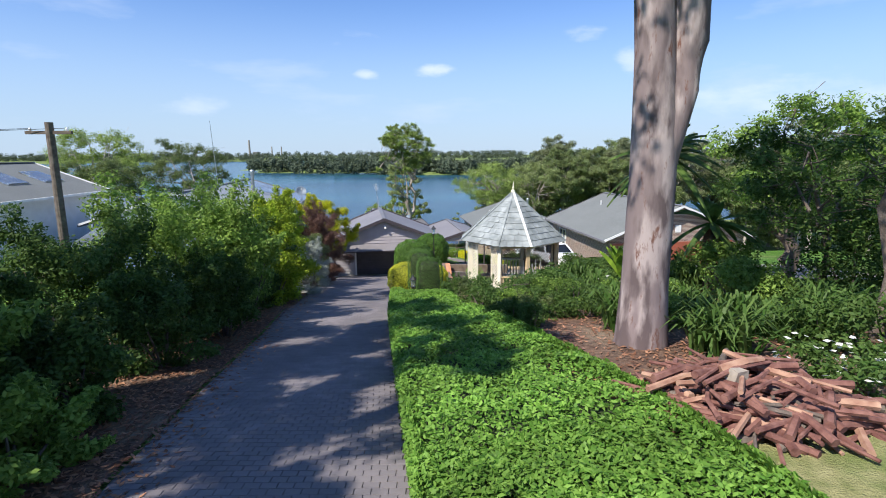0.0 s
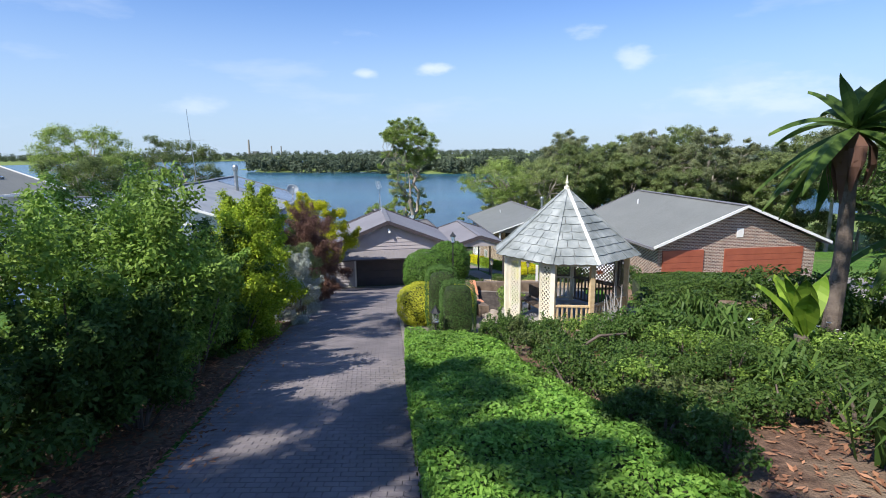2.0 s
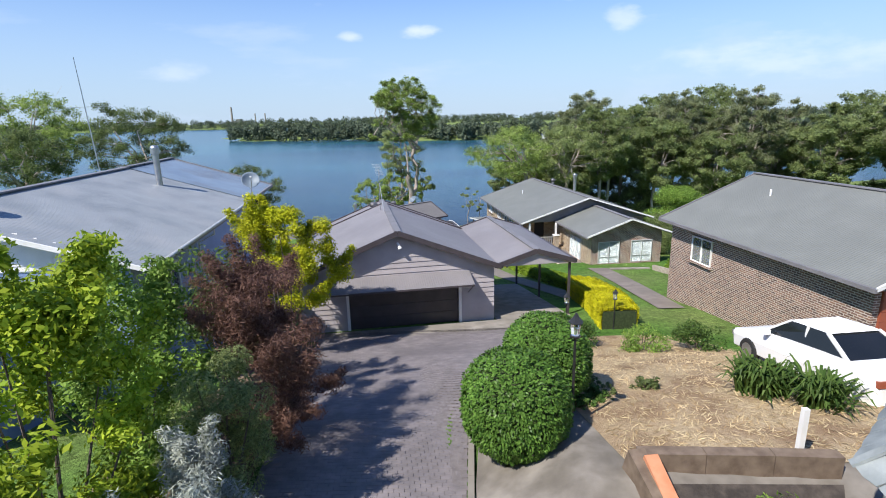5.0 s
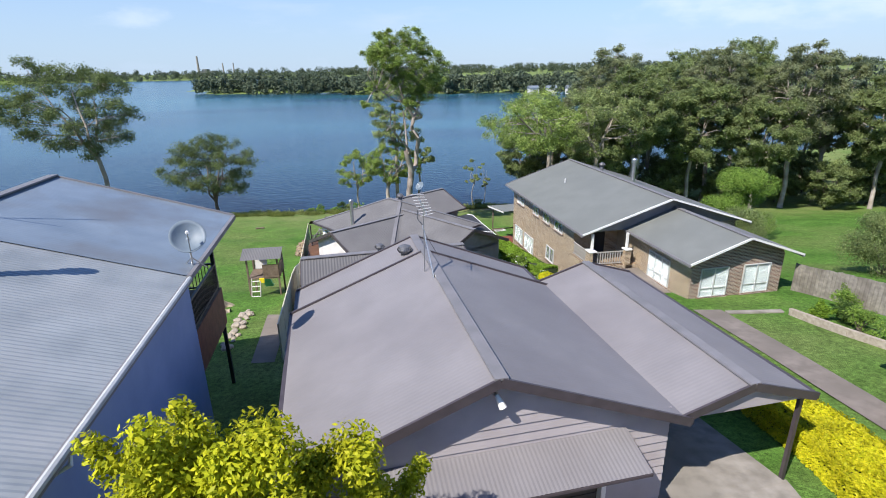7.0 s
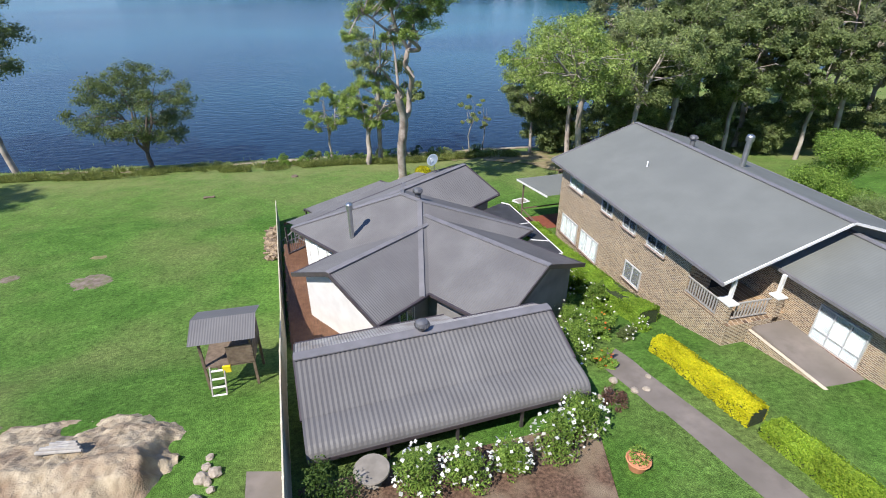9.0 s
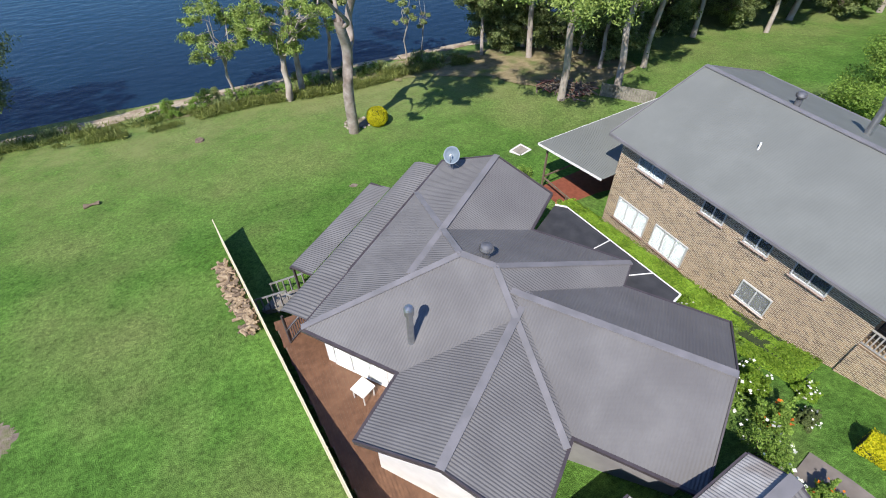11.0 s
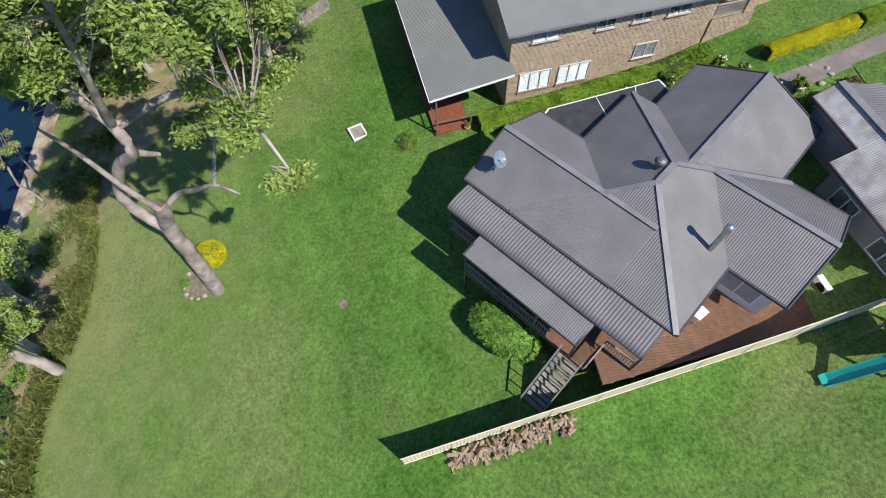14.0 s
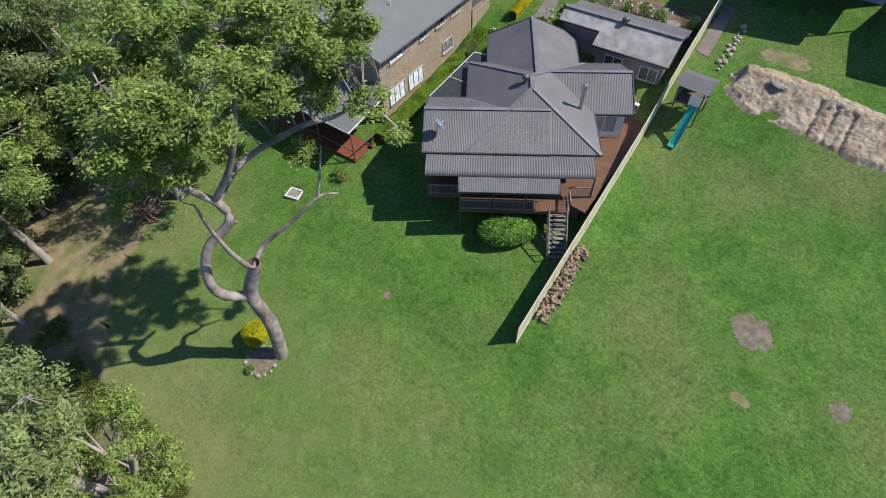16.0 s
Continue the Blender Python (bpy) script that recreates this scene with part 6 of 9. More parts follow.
# ---- fences ----
def fence_line(name, pts, h, mat, label, post=2.4, cap=None, board=0.0, rails=True):
    """A fence along plan points, stepping down with the ground."""
    f = thing(name, pose(pts[0][0], pts[0][1], 0), label, "fence")
    inv = f.matrix_basis.inverted()
    for i in range(len(pts) - 1):
        a, b = Vector(pts[i]), Vector(pts[i + 1])
        n = max(1, round((b - a).length / post))
        for j in range(n):
            p, q = a.lerp(b, j / n), a.lerp(b, (j + 1) / n)
            zp, zq = ground_z(*p), ground_z(*q)
            P, Q = inv @ Vector((*p, zp)), inv @ Vector((*q, zq))
            up = Vector((0, 0, h))
            part("post", Geo().beam(P - Vector((0, 0, 0.3)), P + up + Vector((0, 0, 0.03)), 0.07, 0.07), mat, f)
            d = (Q - P).normalized()
            s = d.cross(Vector((0, 0, 1))).normalized() * 0.02
            if board:
                m = max(1, int((Q - P).length / board))
                for k in range(m):
                    u, v = P.lerp(Q, (k + 0.04) / m), P.lerp(Q, (k + 0.96) / m)
                    tp = Vector((0, 0, h - 0.04 * random.random()))
                    part("paling", Geo().add([u - s, v - s, v + s, u + s, u - s + tp, v - s + tp, v + s + tp, u + s + tp], [(0, 1, 2, 3), (7, 6, 5, 4), (0, 4, 5, 1), (1, 5, 6, 2), (2, 6, 7, 3), (3, 7, 4, 0)]), mat, f)
            else:
                g = Geo()
                m = max(2, int((Q - P).length / 0.09))
                for k in range(m + 1):
                    u = P.lerp(Q, k / m) + s * (0.8 if k % 2 else -0.8)
                    g.v += [tuple(u), tuple(u + up)]
                g.f = [(2 * k, 2 * k + 2, 2 * k + 3, 2 * k + 1) for k in range(m)]
                pn = part("panel", g, mat, f)
                part("rail", Geo().beam(P + up, Q + up, 0.05, 0.06), cap or mat, pn)
                part("bottom_rail", Geo().beam(P + Vector((0, 0, 0.08)), Q + Vector((0, 0, 0.08)), 0.05, 0.06), cap or mat, pn)
    return f


def fx(y):
    return -12.9 - (y - 56.7) * 0.157


fence_line("boundary_fence", [(fx(50.5), 50.5), (fx(62), 62), (fx(74), 74), (fx(86), 86.0)], 1.85, M_FCREAM, "tall cream steel boundary fence running down a lawn", 2.4, M_FCREAM)
fence_line("paling_fence", [(16.2, 57.4), (17.4, 52.4), (18.6, 47), (19.6, 43.5)], 1.7, M_FENCE, "weathered grey timber paling fence", 2.4, board=0.2)
fence_line("far_paling_fence", [(14.9, 92.6), (17.6, 89.0)], 1.2, M_FENCE, "short weathered timber fence by a lawn", 2.0, board=0.2)

# deck along the side of the cottage
sd = thing("side_deck", pose(0, 0, 0), "brown stained timber deck between cottage and fence", "deck")
DECK = [(fx(63) + 0.25, 63), (-9.6, 62.9), (-8.0, 66.0), (-9.5, 72.0), (-12.5, 76.6), (-15.6, 76.4), (fx(70) + 0.25, 70)]
part("decking", Geo().slab(DECK, -8.3, -8.154), M_OLDWOOD, sd)
bx = min(p[0] for p in DECK)
while bx < max(p[0] for p in DECK) - 0.05:
    cuts = []
    for (ax, ay), (cx, cy) in zip(DECK, DECK[1:] + DECK[:1]):
        if (ax <= bx + 0.07) != (cx <= bx + 0.07):
            cuts.append(ay + (cy - ay) * (bx + 0.07 - ax) / (cx - ax))
    cuts.sort()
    for ya, yb in zip(cuts[::2], cuts[1::2]):
        part("board", Geo().box(bx + 0.004, bx + 0.136, ya, yb, -8.153, -8.130), M_DECK, sd)
    bx += 0.14
part("deck_bearer", Geo().slab([(fx(63) + 0.6, 63.4), (-9.9, 63.2), (-9.8, 66.0), (-11, 72.0), (-13.0, 76.0), (-15.0, 76.0), (fx(70) + 0.6, 70)], -10.2, -8.305), M_OLDWOOD, sd)
ac = thing("air_conditioner", pose(-12.3, 64.6, -8.13, 0, 0, 9), "white outdoor air-conditioning unit on a deck", "air conditioner")
part("case", Geo().box(-0.42, 0.42, -0.16, 0.16, 0.05, 0.62), M_WHITE, ac)
part("foot", Geo().box(-0.38, -0.3, -0.18, 0.18, 0, 0.048).box(0.3, 0.38, -0.18, 0.18, 0, 0.048), M_BLACK, ac)
fan = Geo()
for r in (0.08, 0.14, 0.2, 0.25):
    fan.lathe([(r, 0), (r + 0.012, 0), (r + 0.012, 0.015), (r, 0.015)], 24)
fo = part("fan_grille", fan, M_BLACK, ac)
fo.matrix_basis = pose(-0.1, 0.165, 0.34, -90, 0, 0)
tbl = thing("patio_table", pose(-12.95, 71.2, -8.13, 0, 0, 30), "small white outdoor table on a deck", "table")
part("top", Geo().box(-0.35, 0.35, -0.35, 0.35, 0.68, 0.72), M_WHITE, tbl)
for x in (-0.3, 0.26):
    for y in (-0.3, 0.26):
        part("leg", Geo().box(x, x + 0.04, y, y + 0.04, 0, 0.68), M_WHITE, tbl)

# stacked firewood along the fence end
random.seed(5)
M_FIREW = material("split_firewood", (0.2, 0.14, 0.09), (0.4, 0.31, 0.21), 0.9, 7, 40, 0.3)
pile = thing("firewood_stack", pose(0, 0, 0), "low stack of split brown firewood against a fence", "firewood")
for i in range(230):
    t = random.random()
    y = 77.8 + t * 6.0
    lay = random.choice((0, 0, 0, 1, 1, 2))
    x = fx(y) - 0.25 - random.random() * (0.8 - 0.2 * lay)
    z = ground_z(x, y) + 0.07 + 0.14 * lay
    a = random.uniform(-1.5, 1.5)
    l_ = random.uniform(0.16, 0.26)
    d = Vector((math.cos(a) * l_, math.sin(a) * l_, random.uniform(-0.03, 0.03)))
    r = random.uniform(0.06, 0.1)
    part("log", Geo().tube([Vector((x, y, z)) - d, Vector((x, y, z)) + d], [r, r * 0.9], 6), random.choice((M_FIREW, M_FIREW, M_FIREW, M_OLDWOOD)), pile)

# pile of cut logs and branches at the wood's edge
rw = random.Random(17)
wpile = thing("wood_pile", pose(13.0, 95.0, ground_z(13.0, 95.0)), "rough pile of cut logs and broken branches", "wood pile")
for i in range(90):
    t_, o_ = rw.uniform(-2.4, 2.4), rw.gauss(0, 0.7)
    x, y = 0.55 * t_ + 0.83 * o_, -0.83 * t_ + 0.55 * o_
    z = 0.1 + max(0.0, 0.8 - abs(o_) * 0.5 - abs(t_) * 0.12) * rw.random()
    a, l_ = rw.uniform(0, 3.14), rw.uniform(0.3, 0.9)
    d = Vector((math.cos(a) * l_, math.sin(a) * l_, rw.uniform(-0.12, 0.12)))
    c = Vector((x, y, ground_z(13.0 + x, 95.0 + y) - ground_z(13.0, 95.0) + z))
    part("log", Geo().tube([c - d, c + d * 0.2 + Vector((0, 0, 0.05)), c + d], [0.08, 0.075, 0.05], 6), rw.choice((M_LOG, M_FIREW, M_BARKD, M_OLDWOOD)), wpile)

# wood heap near the drive
M_TERRACHIP = material("split_red_timber", (0.3, 0.15, 0.1), (0.46, 0.28, 0.19), 0.85, 7, 40, 0.3)
M_SOIL = material("dark_damp_soil", (0.035, 0.028, 0.024), (0.08, 0.065, 0.055), 0.95, 6, 30, 0.7)
heap = thing("wood_heap", pose(0, 0, 0), "heap of red-brown bark strips and cut branches", "wood heap")
for i in range(300):
    a, q = random.uniform(0, 2 * math.pi), math.sqrt(random.random())
    x, y = 3.75 + math.cos(a) * q * 1.2, 4.75 + math.sin(a) * q * 1.0
    z = ground_z(x, y) + 0.05 + 0.55 * (1 - q * q) * random.uniform(0.3, 1)
    b = random.uniform(0, math.pi)
    l_ = random.uniform(0.18, 0.6)
    d = Vector((math.cos(b) * l_, math.sin(b) * l_, random.uniform(-0.05, 0.05)))
    r = random.uniform(0.018, 0.055)
    mid = Vector((x, y, z)) + Vector((random.uniform(-0.09, 0.09), random.uniform(-0.09, 0.09), random.uniform(0, 0.06)))
    part("branch", Geo().tube([Vector((x, y, z)) - d, mid, Vector((x, y, z)) + d], [r, r * 0.95, r * 0.7], 6), random.choice((M_LOG, M_LOG, M_LOG, M_LOG, M_LOG, M_LOG, M_TERRACHIP, M_BARKD)), heap)
solo("sandstone_block", Geo().add([(-0.1, -0.07, 0), (0.1, -0.08, 0), (0.11, 0.07, 0), (-0.09, 0.08, 0), (-0.08, -0.06, 0.15), (0.09, -0.05, 0.16), (0.08, 0.06, 0.14), (-0.08, 0.05, 0.15)], [(3, 2, 1, 0), (4, 5, 6, 7), (0, 1, 5, 4), (1, 2, 6, 5), (2, 3, 7, 6), (3, 0, 4, 7)]), M_STONE, "pale cut stone block on a wood heap", "stone", m=pose(3.45, 4.55, ground_z(3.45, 4.55) + 0.46, 8, 6, 20))

# ---- play fort with slide ----
pf = thing("play_fort", pose(-15.95, 63.3, -7.2, 0, 0, 4), "timber cubby play fort with slide and ladder", "play equipment")
for x in (-1.0, 0.9):
    for y in (-0.9, 0.8):
        part("post", Geo().box(x, x + 0.1, y, y + 0.1, -0.5, 2.5), M_OLDWOOD, pf)
part("platform", Geo().box(-1.0, 1.0, -0.9, 0.9, 1.1, 1.18), M_OLDWOOD, pf)
rfp = Geo()
corrugated(rfp, Matrix.Translation((-1.25, -1.2, 2.55)), 2.5, 1.15, 0.42, pitch=0.1, amp=0.006)
corrugated(rfp, Matrix.Translation((1.25, 1.1, 2.55)) @ pose(0, 0, 0, 0, 0, 180), 2.5, 1.15, 0.42, pitch=0.1, amp=0.006)
part("back_panel", Geo().box(-0.88, -0.05, 0.86, 0.89, 1.2, 2.1), M_WHITE, pf, "white painted back panel")
part("canopy", rfp, M_ROOF, pf, "grey ribbed canopy")
for i in range(6):
    part("side_board", Geo().box(0.0, 1.0, -0.93, -0.905, 1.2 + i * 0.15, 1.34 + i * 0.15), M_OLDWOOD, pf)
    part("side_board", Geo().box(1.005, 1.03, -0.9, 0.9, 1.2 + i * 0.15, 1.34 + i * 0.15), M_OLDWOOD, pf)
lad = Geo()
lad.beam((-0.75, -1.7, -0.3), (-0.75, -0.92, 1.2), 0.05, 0.08).beam((-0.2, -1.7, -0.3), (-0.2, -0.92, 1.2), 0.05, 0.08)
ladder = part("ladder", lad, M_GREYWOOD, pf)
for i in range(5):
    part("rung", Geo().box(-0.75, -0.2, -1.68 + i * 0.16, -1.6 + i * 0.16, -0.16 + i * 0.29, -0.12 + i * 0.29), M_WHITE, ladder)
sl = Geo()
cs = [(-0.27, 0.16), (-0.25, 0), (0.25, 0), (0.27, 0.16)]
pth = [(0.9, 1.2), (1.15, 1.12), (1.6, 0.6), (2.1, 0.0), (2.6, -0.6), (2.95, -0.97), (3.25, -1.06)]
for y, z in pth:
    sl.v += [(-0.55 + x, y, z + h) for x, h in cs]
for i in range(len(pth) - 1):
    for j in range(3):
        sl.f.append((i * 4 + j, i * 4 + j + 1, i * 4 + j + 5, i * 4 + j + 4))
so = part("slide", sl, M_TEAL, pf, "teal plastic slide", smooth=False)
so.modifiers.new("thick", "SOLIDIFY").thickness = 0.03
part("toy_panel", Geo().box(-0.25, 0.05, -1.05, -0.95, 0.9, 1.2), M_YELP, pf, "yellow plastic panel")

# ---- white car ----
def car(m):
    c = thing("parked_car", m, "white four-door sedan parked beside a brick house", "car")
    xs = [-2.25, -2.15, -1.5, -0.85, 0.1, 0.75, 1.5, 2.1, 2.3]
    zt = [0.75, 0.95, 1.0, 1.0, 0.98, 0.95, 0.88, 0.72, 0.55]
    hw = [0.72, 0.82, 0.87, 0.88, 0.88, 0.88, 0.86, 0.8, 0.66]
    g = Geo()
    for x, z, w in zip(xs, zt, hw):
        g.v += [(x, -w * 0.96, 0.25), (x, -w, 0.6), (x, -w * 0.93, z), (x, w * 0.93, z), (x, w, 0.6), (x, w * 0.96, 0.25)]
    n = len(xs)
    for i in range(n - 1):
        for j in range(6):
            a, b = i * 6 + j, i * 6 + (j + 1) % 6
            g.f.append((a, b, b + 6, a + 6))
    g.f += [(5, 4, 3, 2, 1, 0), tuple((n - 1) * 6 + k for k in range(6))]
    body = part("body", g, M_CARW, c, smooth=False)
    bv = body.modifiers.new("bevel", "BEVEL")
    bv.width, bv.segments = 0.06, 2
    cab = Geo().add([(-1.6, -0.78, 0.97), (1.0, -0.78, 0.94), (1.0, 0.78, 0.94), (-1.6, 0.78, 0.97), (-0.85, -0.62, 1.4), (0.2, -0.62, 1.41), (0.2, 0.62, 1.41), (-0.85, 0.62, 1.4)], [(3, 2, 1, 0), (4, 5, 6, 7), (0, 1, 5, 4), (1, 2, 6, 5), (2, 3, 7, 6), (3, 0, 4, 7)])
    part("window_glass", cab, M_CARG, c)
    part("roof_panel", Geo().add([(-0.92, -0.64, 1.4), (0.26, -0.64, 1.41), (0.26, 0.64, 1.41), (-0.92, 0.64, 1.4), (-0.8, -0.55, 1.45), (0.12, -0.55, 1.46), (0.12, 0.55, 1.46), (-0.8, 0.55, 1.45)], [(3, 2, 1, 0), (4, 5, 6, 7), (0, 1, 5, 4), (1, 2, 6, 5), (2, 3, 7, 6), (3, 0, 4, 7)]), M_CARW, c)
    for x in (-1.38, 1.4):
        for s in (-1, 1):
            wm = pose(x, s * 0.8, 0.31, 90, 0, 0)
            wh = part("wheel", Geo().lathe([(0.2, -0.1), (0.29, -0.1), (0.315, -0.06), (0.315, 0.06), (0.29, 0.1), (0.2, 0.1)], 20), M_RUBBER, c)
            wh.matrix_basis = wm
            part("rim", Geo().lathe([(0.02, -0.11), (0.19, -0.105), (0.2, 0.105), (0.02, 0.11)], 14), M_METAL, wh)
    for s in (-1, 1):
        part("tail_light", Geo().box(-2.27, -2.19, s * 0.62 - 0.14, s * 0.62 + 0.14, 0.66, 0.8), M_DOORR, c)
        part("headlight", Geo().box(2.16, 2.27, s * 0.58 - 0.14, s * 0.58 + 0.14, 0.5, 0.62), M_METAL, c)
        part("pillar", Geo().beam((-0.3, s * 0.71, 0.97), (-0.32, s * 0.63, 1.41), 0.05, 0.06).beam((0.98, s * 0.77, 0.94), (0.22, s * 0.63, 1.41), 0.05, 0.05).beam((-1.55, s * 0.77, 0.97), (-0.86, s * 0.63, 1.4), 0.08, 0.05), M_CARW, c)
        part("mirror", Geo().box(0.62, 0.72, s * 0.92 - 0.08, s * 0.92 + 0.08, 0.95, 1.07), M_CARW, c)
    return c


car(pose(6.5, 28.9, ground_z(6.5, 28.9) - 0.02, 0, 7, 95))

# ---- driveway lanterns, kerbs, walls, pots ----
def lantern(x, y, h, label):
    z = ground_z(x, y)
    o = thing("garden_lamp", pose(x, y, z - 0.02), label, "garden lamp", "black garden lamp posts")
    part("pole", Geo().lathe([(0.07, 0), (0.05, 0.06), (0.03, 0.12), (0.025, h - 0.3)], 10), M_BLACK, o)
    hd = part("lamp_head", Geo().lathe([(0.05, h - 0.3), (0.1, h - 0.27), (0.105, h - 0.25), (0.05, h - 0.24)], 6).lathe([(0.12, h + 0.0), (0.14, h + 0.02), (0.05, h + 0.13), (0.015, h + 0.2)], 6), M_BLACK, o)
    part("lamp_glass", Geo().lathe([(0.075, h - 0.235), (0.1, h - 0.005)], 6), M_GLASS, hd).visible_shadow = False
    return o


lantern(-0.98, 17.75, 1.0, "short black lantern on a post by a driveway")
lantern(-0.35, 26.3, 2.2, "black lantern on a post among clipped shrubs")
lantern(2.3, 36.8, 1.9, "tall black lantern on a post near a carport")
lantern(4.9, 38.6, 1.7, "black lantern on a post behind a golden hedge")


def kerb(pts, label, mat=M_CONC, w=0.12, h=0.09, name="kerb"):
    g = Geo()
    for i in range(len(pts) - 1):
        a, b = Vector(pts[i]), Vector(pts[i + 1])
        n = max(1, int((b - a).length / 0.8))
        for j in range(n):
            p, q = a.lerp(b, j / n), a.lerp(b, (j + 0.99) / n)
            g.beam((*p, ground_z(*p) + h / 2), (*q, ground_z(*q) + h / 2), w, h + 0.1)
    return solo(name, g, mat, label, "kerb", kind="structure")


kerb([(x + 0.08, y) for x, y in DR_R[:8]], "low concrete kerb along a paved driveway")
kerb([(0.3, 24.75), (3.4, 24.45)], "dark timber sleeper edging of a sunken bed", M_OLDWOOD, 0.22, 0.3)
kerb([(0.2, 24.7), (0.62, 21.4)], "dark timber sleeper wall beside a terrace", M_OLDWOOD, 0.28, 0.42)
kerb([(0.36, 24.55), (0.44, 23.75)], "worn terracotta paint on a sleeper wall", M_TERRA, 0.22, 0.43)
kerb([(0.5, 23.0), (0.56, 22.3)], "worn terracotta paint on a sleeper wall", M_TERRA, 0.22, 0.43)
drape("ground_sunken_bed", [(0.55, 24.3), (0.85, 21.6)], [(3.3, 24.2), (2.4, 22.6)], M_SOIL, "dark damp soil in a sunken bed", "garden bed", dz=0.085, across=6)
kerb([(10.0, 53.9), (12.9, 53.7)], "pale concrete edging across a lawn", M_CONC, 0.3, 0.05)
kerb([(13.0, 53.3), (13.4, 50.2), (14.2, 46.5)], "low stone edging of a flower bed", M_STONE, 0.2, 0.3)


def rock(x, y, s, seed, label="rough brown garden rock"):
    bm_ = bmesh.new()
    bmesh.ops.create_icosphere(bm_, subdivisions=2, radius=s)
    for v in bm_.verts:
        v.co *= 1 + 0.35 * noise.noise(v.co / s * 1.3 + Vector((seed * 3.7, 0, 0)))
        v.co.z *= 0.65
    me = bpy.data.meshes.new("rock")
    bm_.to_mesh(me)
    bm_.free()
    me.materials.append(M_STONE)
    return solo("garden_rock", me, M_STONE, label, "rock", "garden rocks", m=pose(x, y, ground_z(x, y) + s * 0.35))


random.seed(11)
for i in range(26):
    a = random.uniform(0, 2 * math.pi)
    rr = random.uniform(2.1, 2.7)
    px, py = GC[0] + math.cos(a) * rr, GC[1] + math.sin(a) * rr
    rock(px, py, random.uniform(0.12, 0.3), i)
for i in range(14):
    rock(-5.55 + 1.1 * math.cos(i * 0.45), 97.55 + 0.95 * math.sin(i * 0.45), random.uniform(0.08, 0.15), 40 + i)
for i in range(20):
    yy = 52.3 + i * 0.3
    rock(-14.95 - 0.12 * (yy - 52.3) + 0.22 * math.sin(i * 2.3), yy + 0.12 * math.sin(i * 5.1), random.uniform(0.11, 0.27), 80 + i, "rough pale sandstone edging rock")
for i in range(8):
    rock(-2.6 + i * 0.5, 59.2 + 0.5 * math.sin(i * 2), random.uniform(0.12, 0.2), 60 + i)


def pot(x, y, s, label, mat=None, z=None):
    z = ground_z(x, y) + 0.06 if z is None else z
    o = thing("plant_pot", pose(x, y, z), label, "plant pot", "garden pots")
    part("bowl", Geo().lathe([(0.24 * s, 0), (0.36 * s, 0.4 * s), (0.4 * s, 0.42 * s), (0.36 * s, 0.44 * s), (0.3 * s, 0.38 * s)], 16), mat or M_TERRA, o)
    g = np.random.default_rng(int(x * 10) % 97)
    pts, nn = clump_points(g, [((0, 0, 0.6 * s), 0.32 * s)], 260)
    part("plant", leaf_mesh("plant", pts, 0.1, L_MID, seed=4), L_MID, o)
    return o


pot(-2.0, 55.2, 1.0, "round clay tub with a dry bush")
pot(1.6, 84.0, 0.7, "clay pot with a shrub on the lawn edge")
pot(2.3, 80.0, 0.6, "small pot plant on a red deck", z=-10.3)
rt = thing("stone_table", pose(-10.3, 56.0, ground_z(-10.3, 56.0) + 0.05), "round grey stone outdoor table in a garden", "table")
part("top", Geo().lathe([(0.1, 0.62), (0.55, 0.62), (0.57, 0.66), (0.55, 0.7), (0.02, 0.71)], 22), M_CONC, rt)
part("base", Geo().lathe([(0.3, 0), (0.14, 0.12), (0.12, 0.5), (0.2, 0.619)], 14), M_CONC, rt)
pc = thing("pit_cover", pose(3.85, 87.3, ground_z(3.85, 87.3), 0, 0, 20), "square concrete pit cover with a white rim in a lawn", "pit cover")
part("lid", Geo().box(-0.5, 0.5, -0.4, 0.4, -0.1, 0.08), M_CONC, pc)
for x0, x1, y0, y1 in ((-0.62, 0.62, -0.52, -0.405), (-0.62, 0.62, 0.405, 0.52), (-0.62, -0.505, -0.4, 0.4), (0.505, 0.62, -0.4, 0.4)):
    part("rim", Geo().box(x0, x1, y0, y1, -0.1, 0.12), M_RENDER, pc)
drape("ground_tree_bed", [(-6.4, 96.6), (-6.5, 98.3)], [(-4.6, 96.8), (-4.7, 98.5)], M_PATCH, "bare litter bed inside a ring of stones", "garden bed", dz=0.06, across=6, rough=0.25)
fp = thing("fire_pit", pose(-25.3, 94.6, ground_z(-25.3, 94.6)), "burnt log lying on a patch of the lawn", "fire pit")
for i in range(4):
    part("log", Geo().tube([(-0.5, i * 0.12 - 0.2, 0.08), (0.5, 0.2 - i * 0.1, 0.12)], [0.08, 0.06], 7), M_OLDWOOD, fp)
solo("tree_stump", Geo().lathe([(0.42, -0.1), (0.36, 0.08), (0.33, 0.16), (0.02, 0.17)], 14), M_OLDWOOD, "low dark sawn tree stump in a lawn", "stump", m=pose(-17.9, 101.0, ground_z(-17.9, 101.0)))

pil = thing("stone_pillar", pose(-6.35, 22.6, ground_z(-6.35, 22.6) - 0.05), "low whitewashed stone pillar beside a driveway", "pillar")
part("shaft", Geo().box(-0.2, 0.2, -0.2, 0.2, 0, 0.55), M_RENDER, pil)
part("cap", Geo().box(-0.24, 0.24, -0.24, 0.24, 0.552, 0.63), M_CONC, pil)
wp = thing("white_post", pose(2.95, 24.75, ground_z(2.95, 24.75) - 0.05), "thin white timber post at a bed's edge", "post")
part("shaft", Geo().box(-0.045, 0.045, -0.045, 0.045, 0, 1.05), M_WHITE, wp)
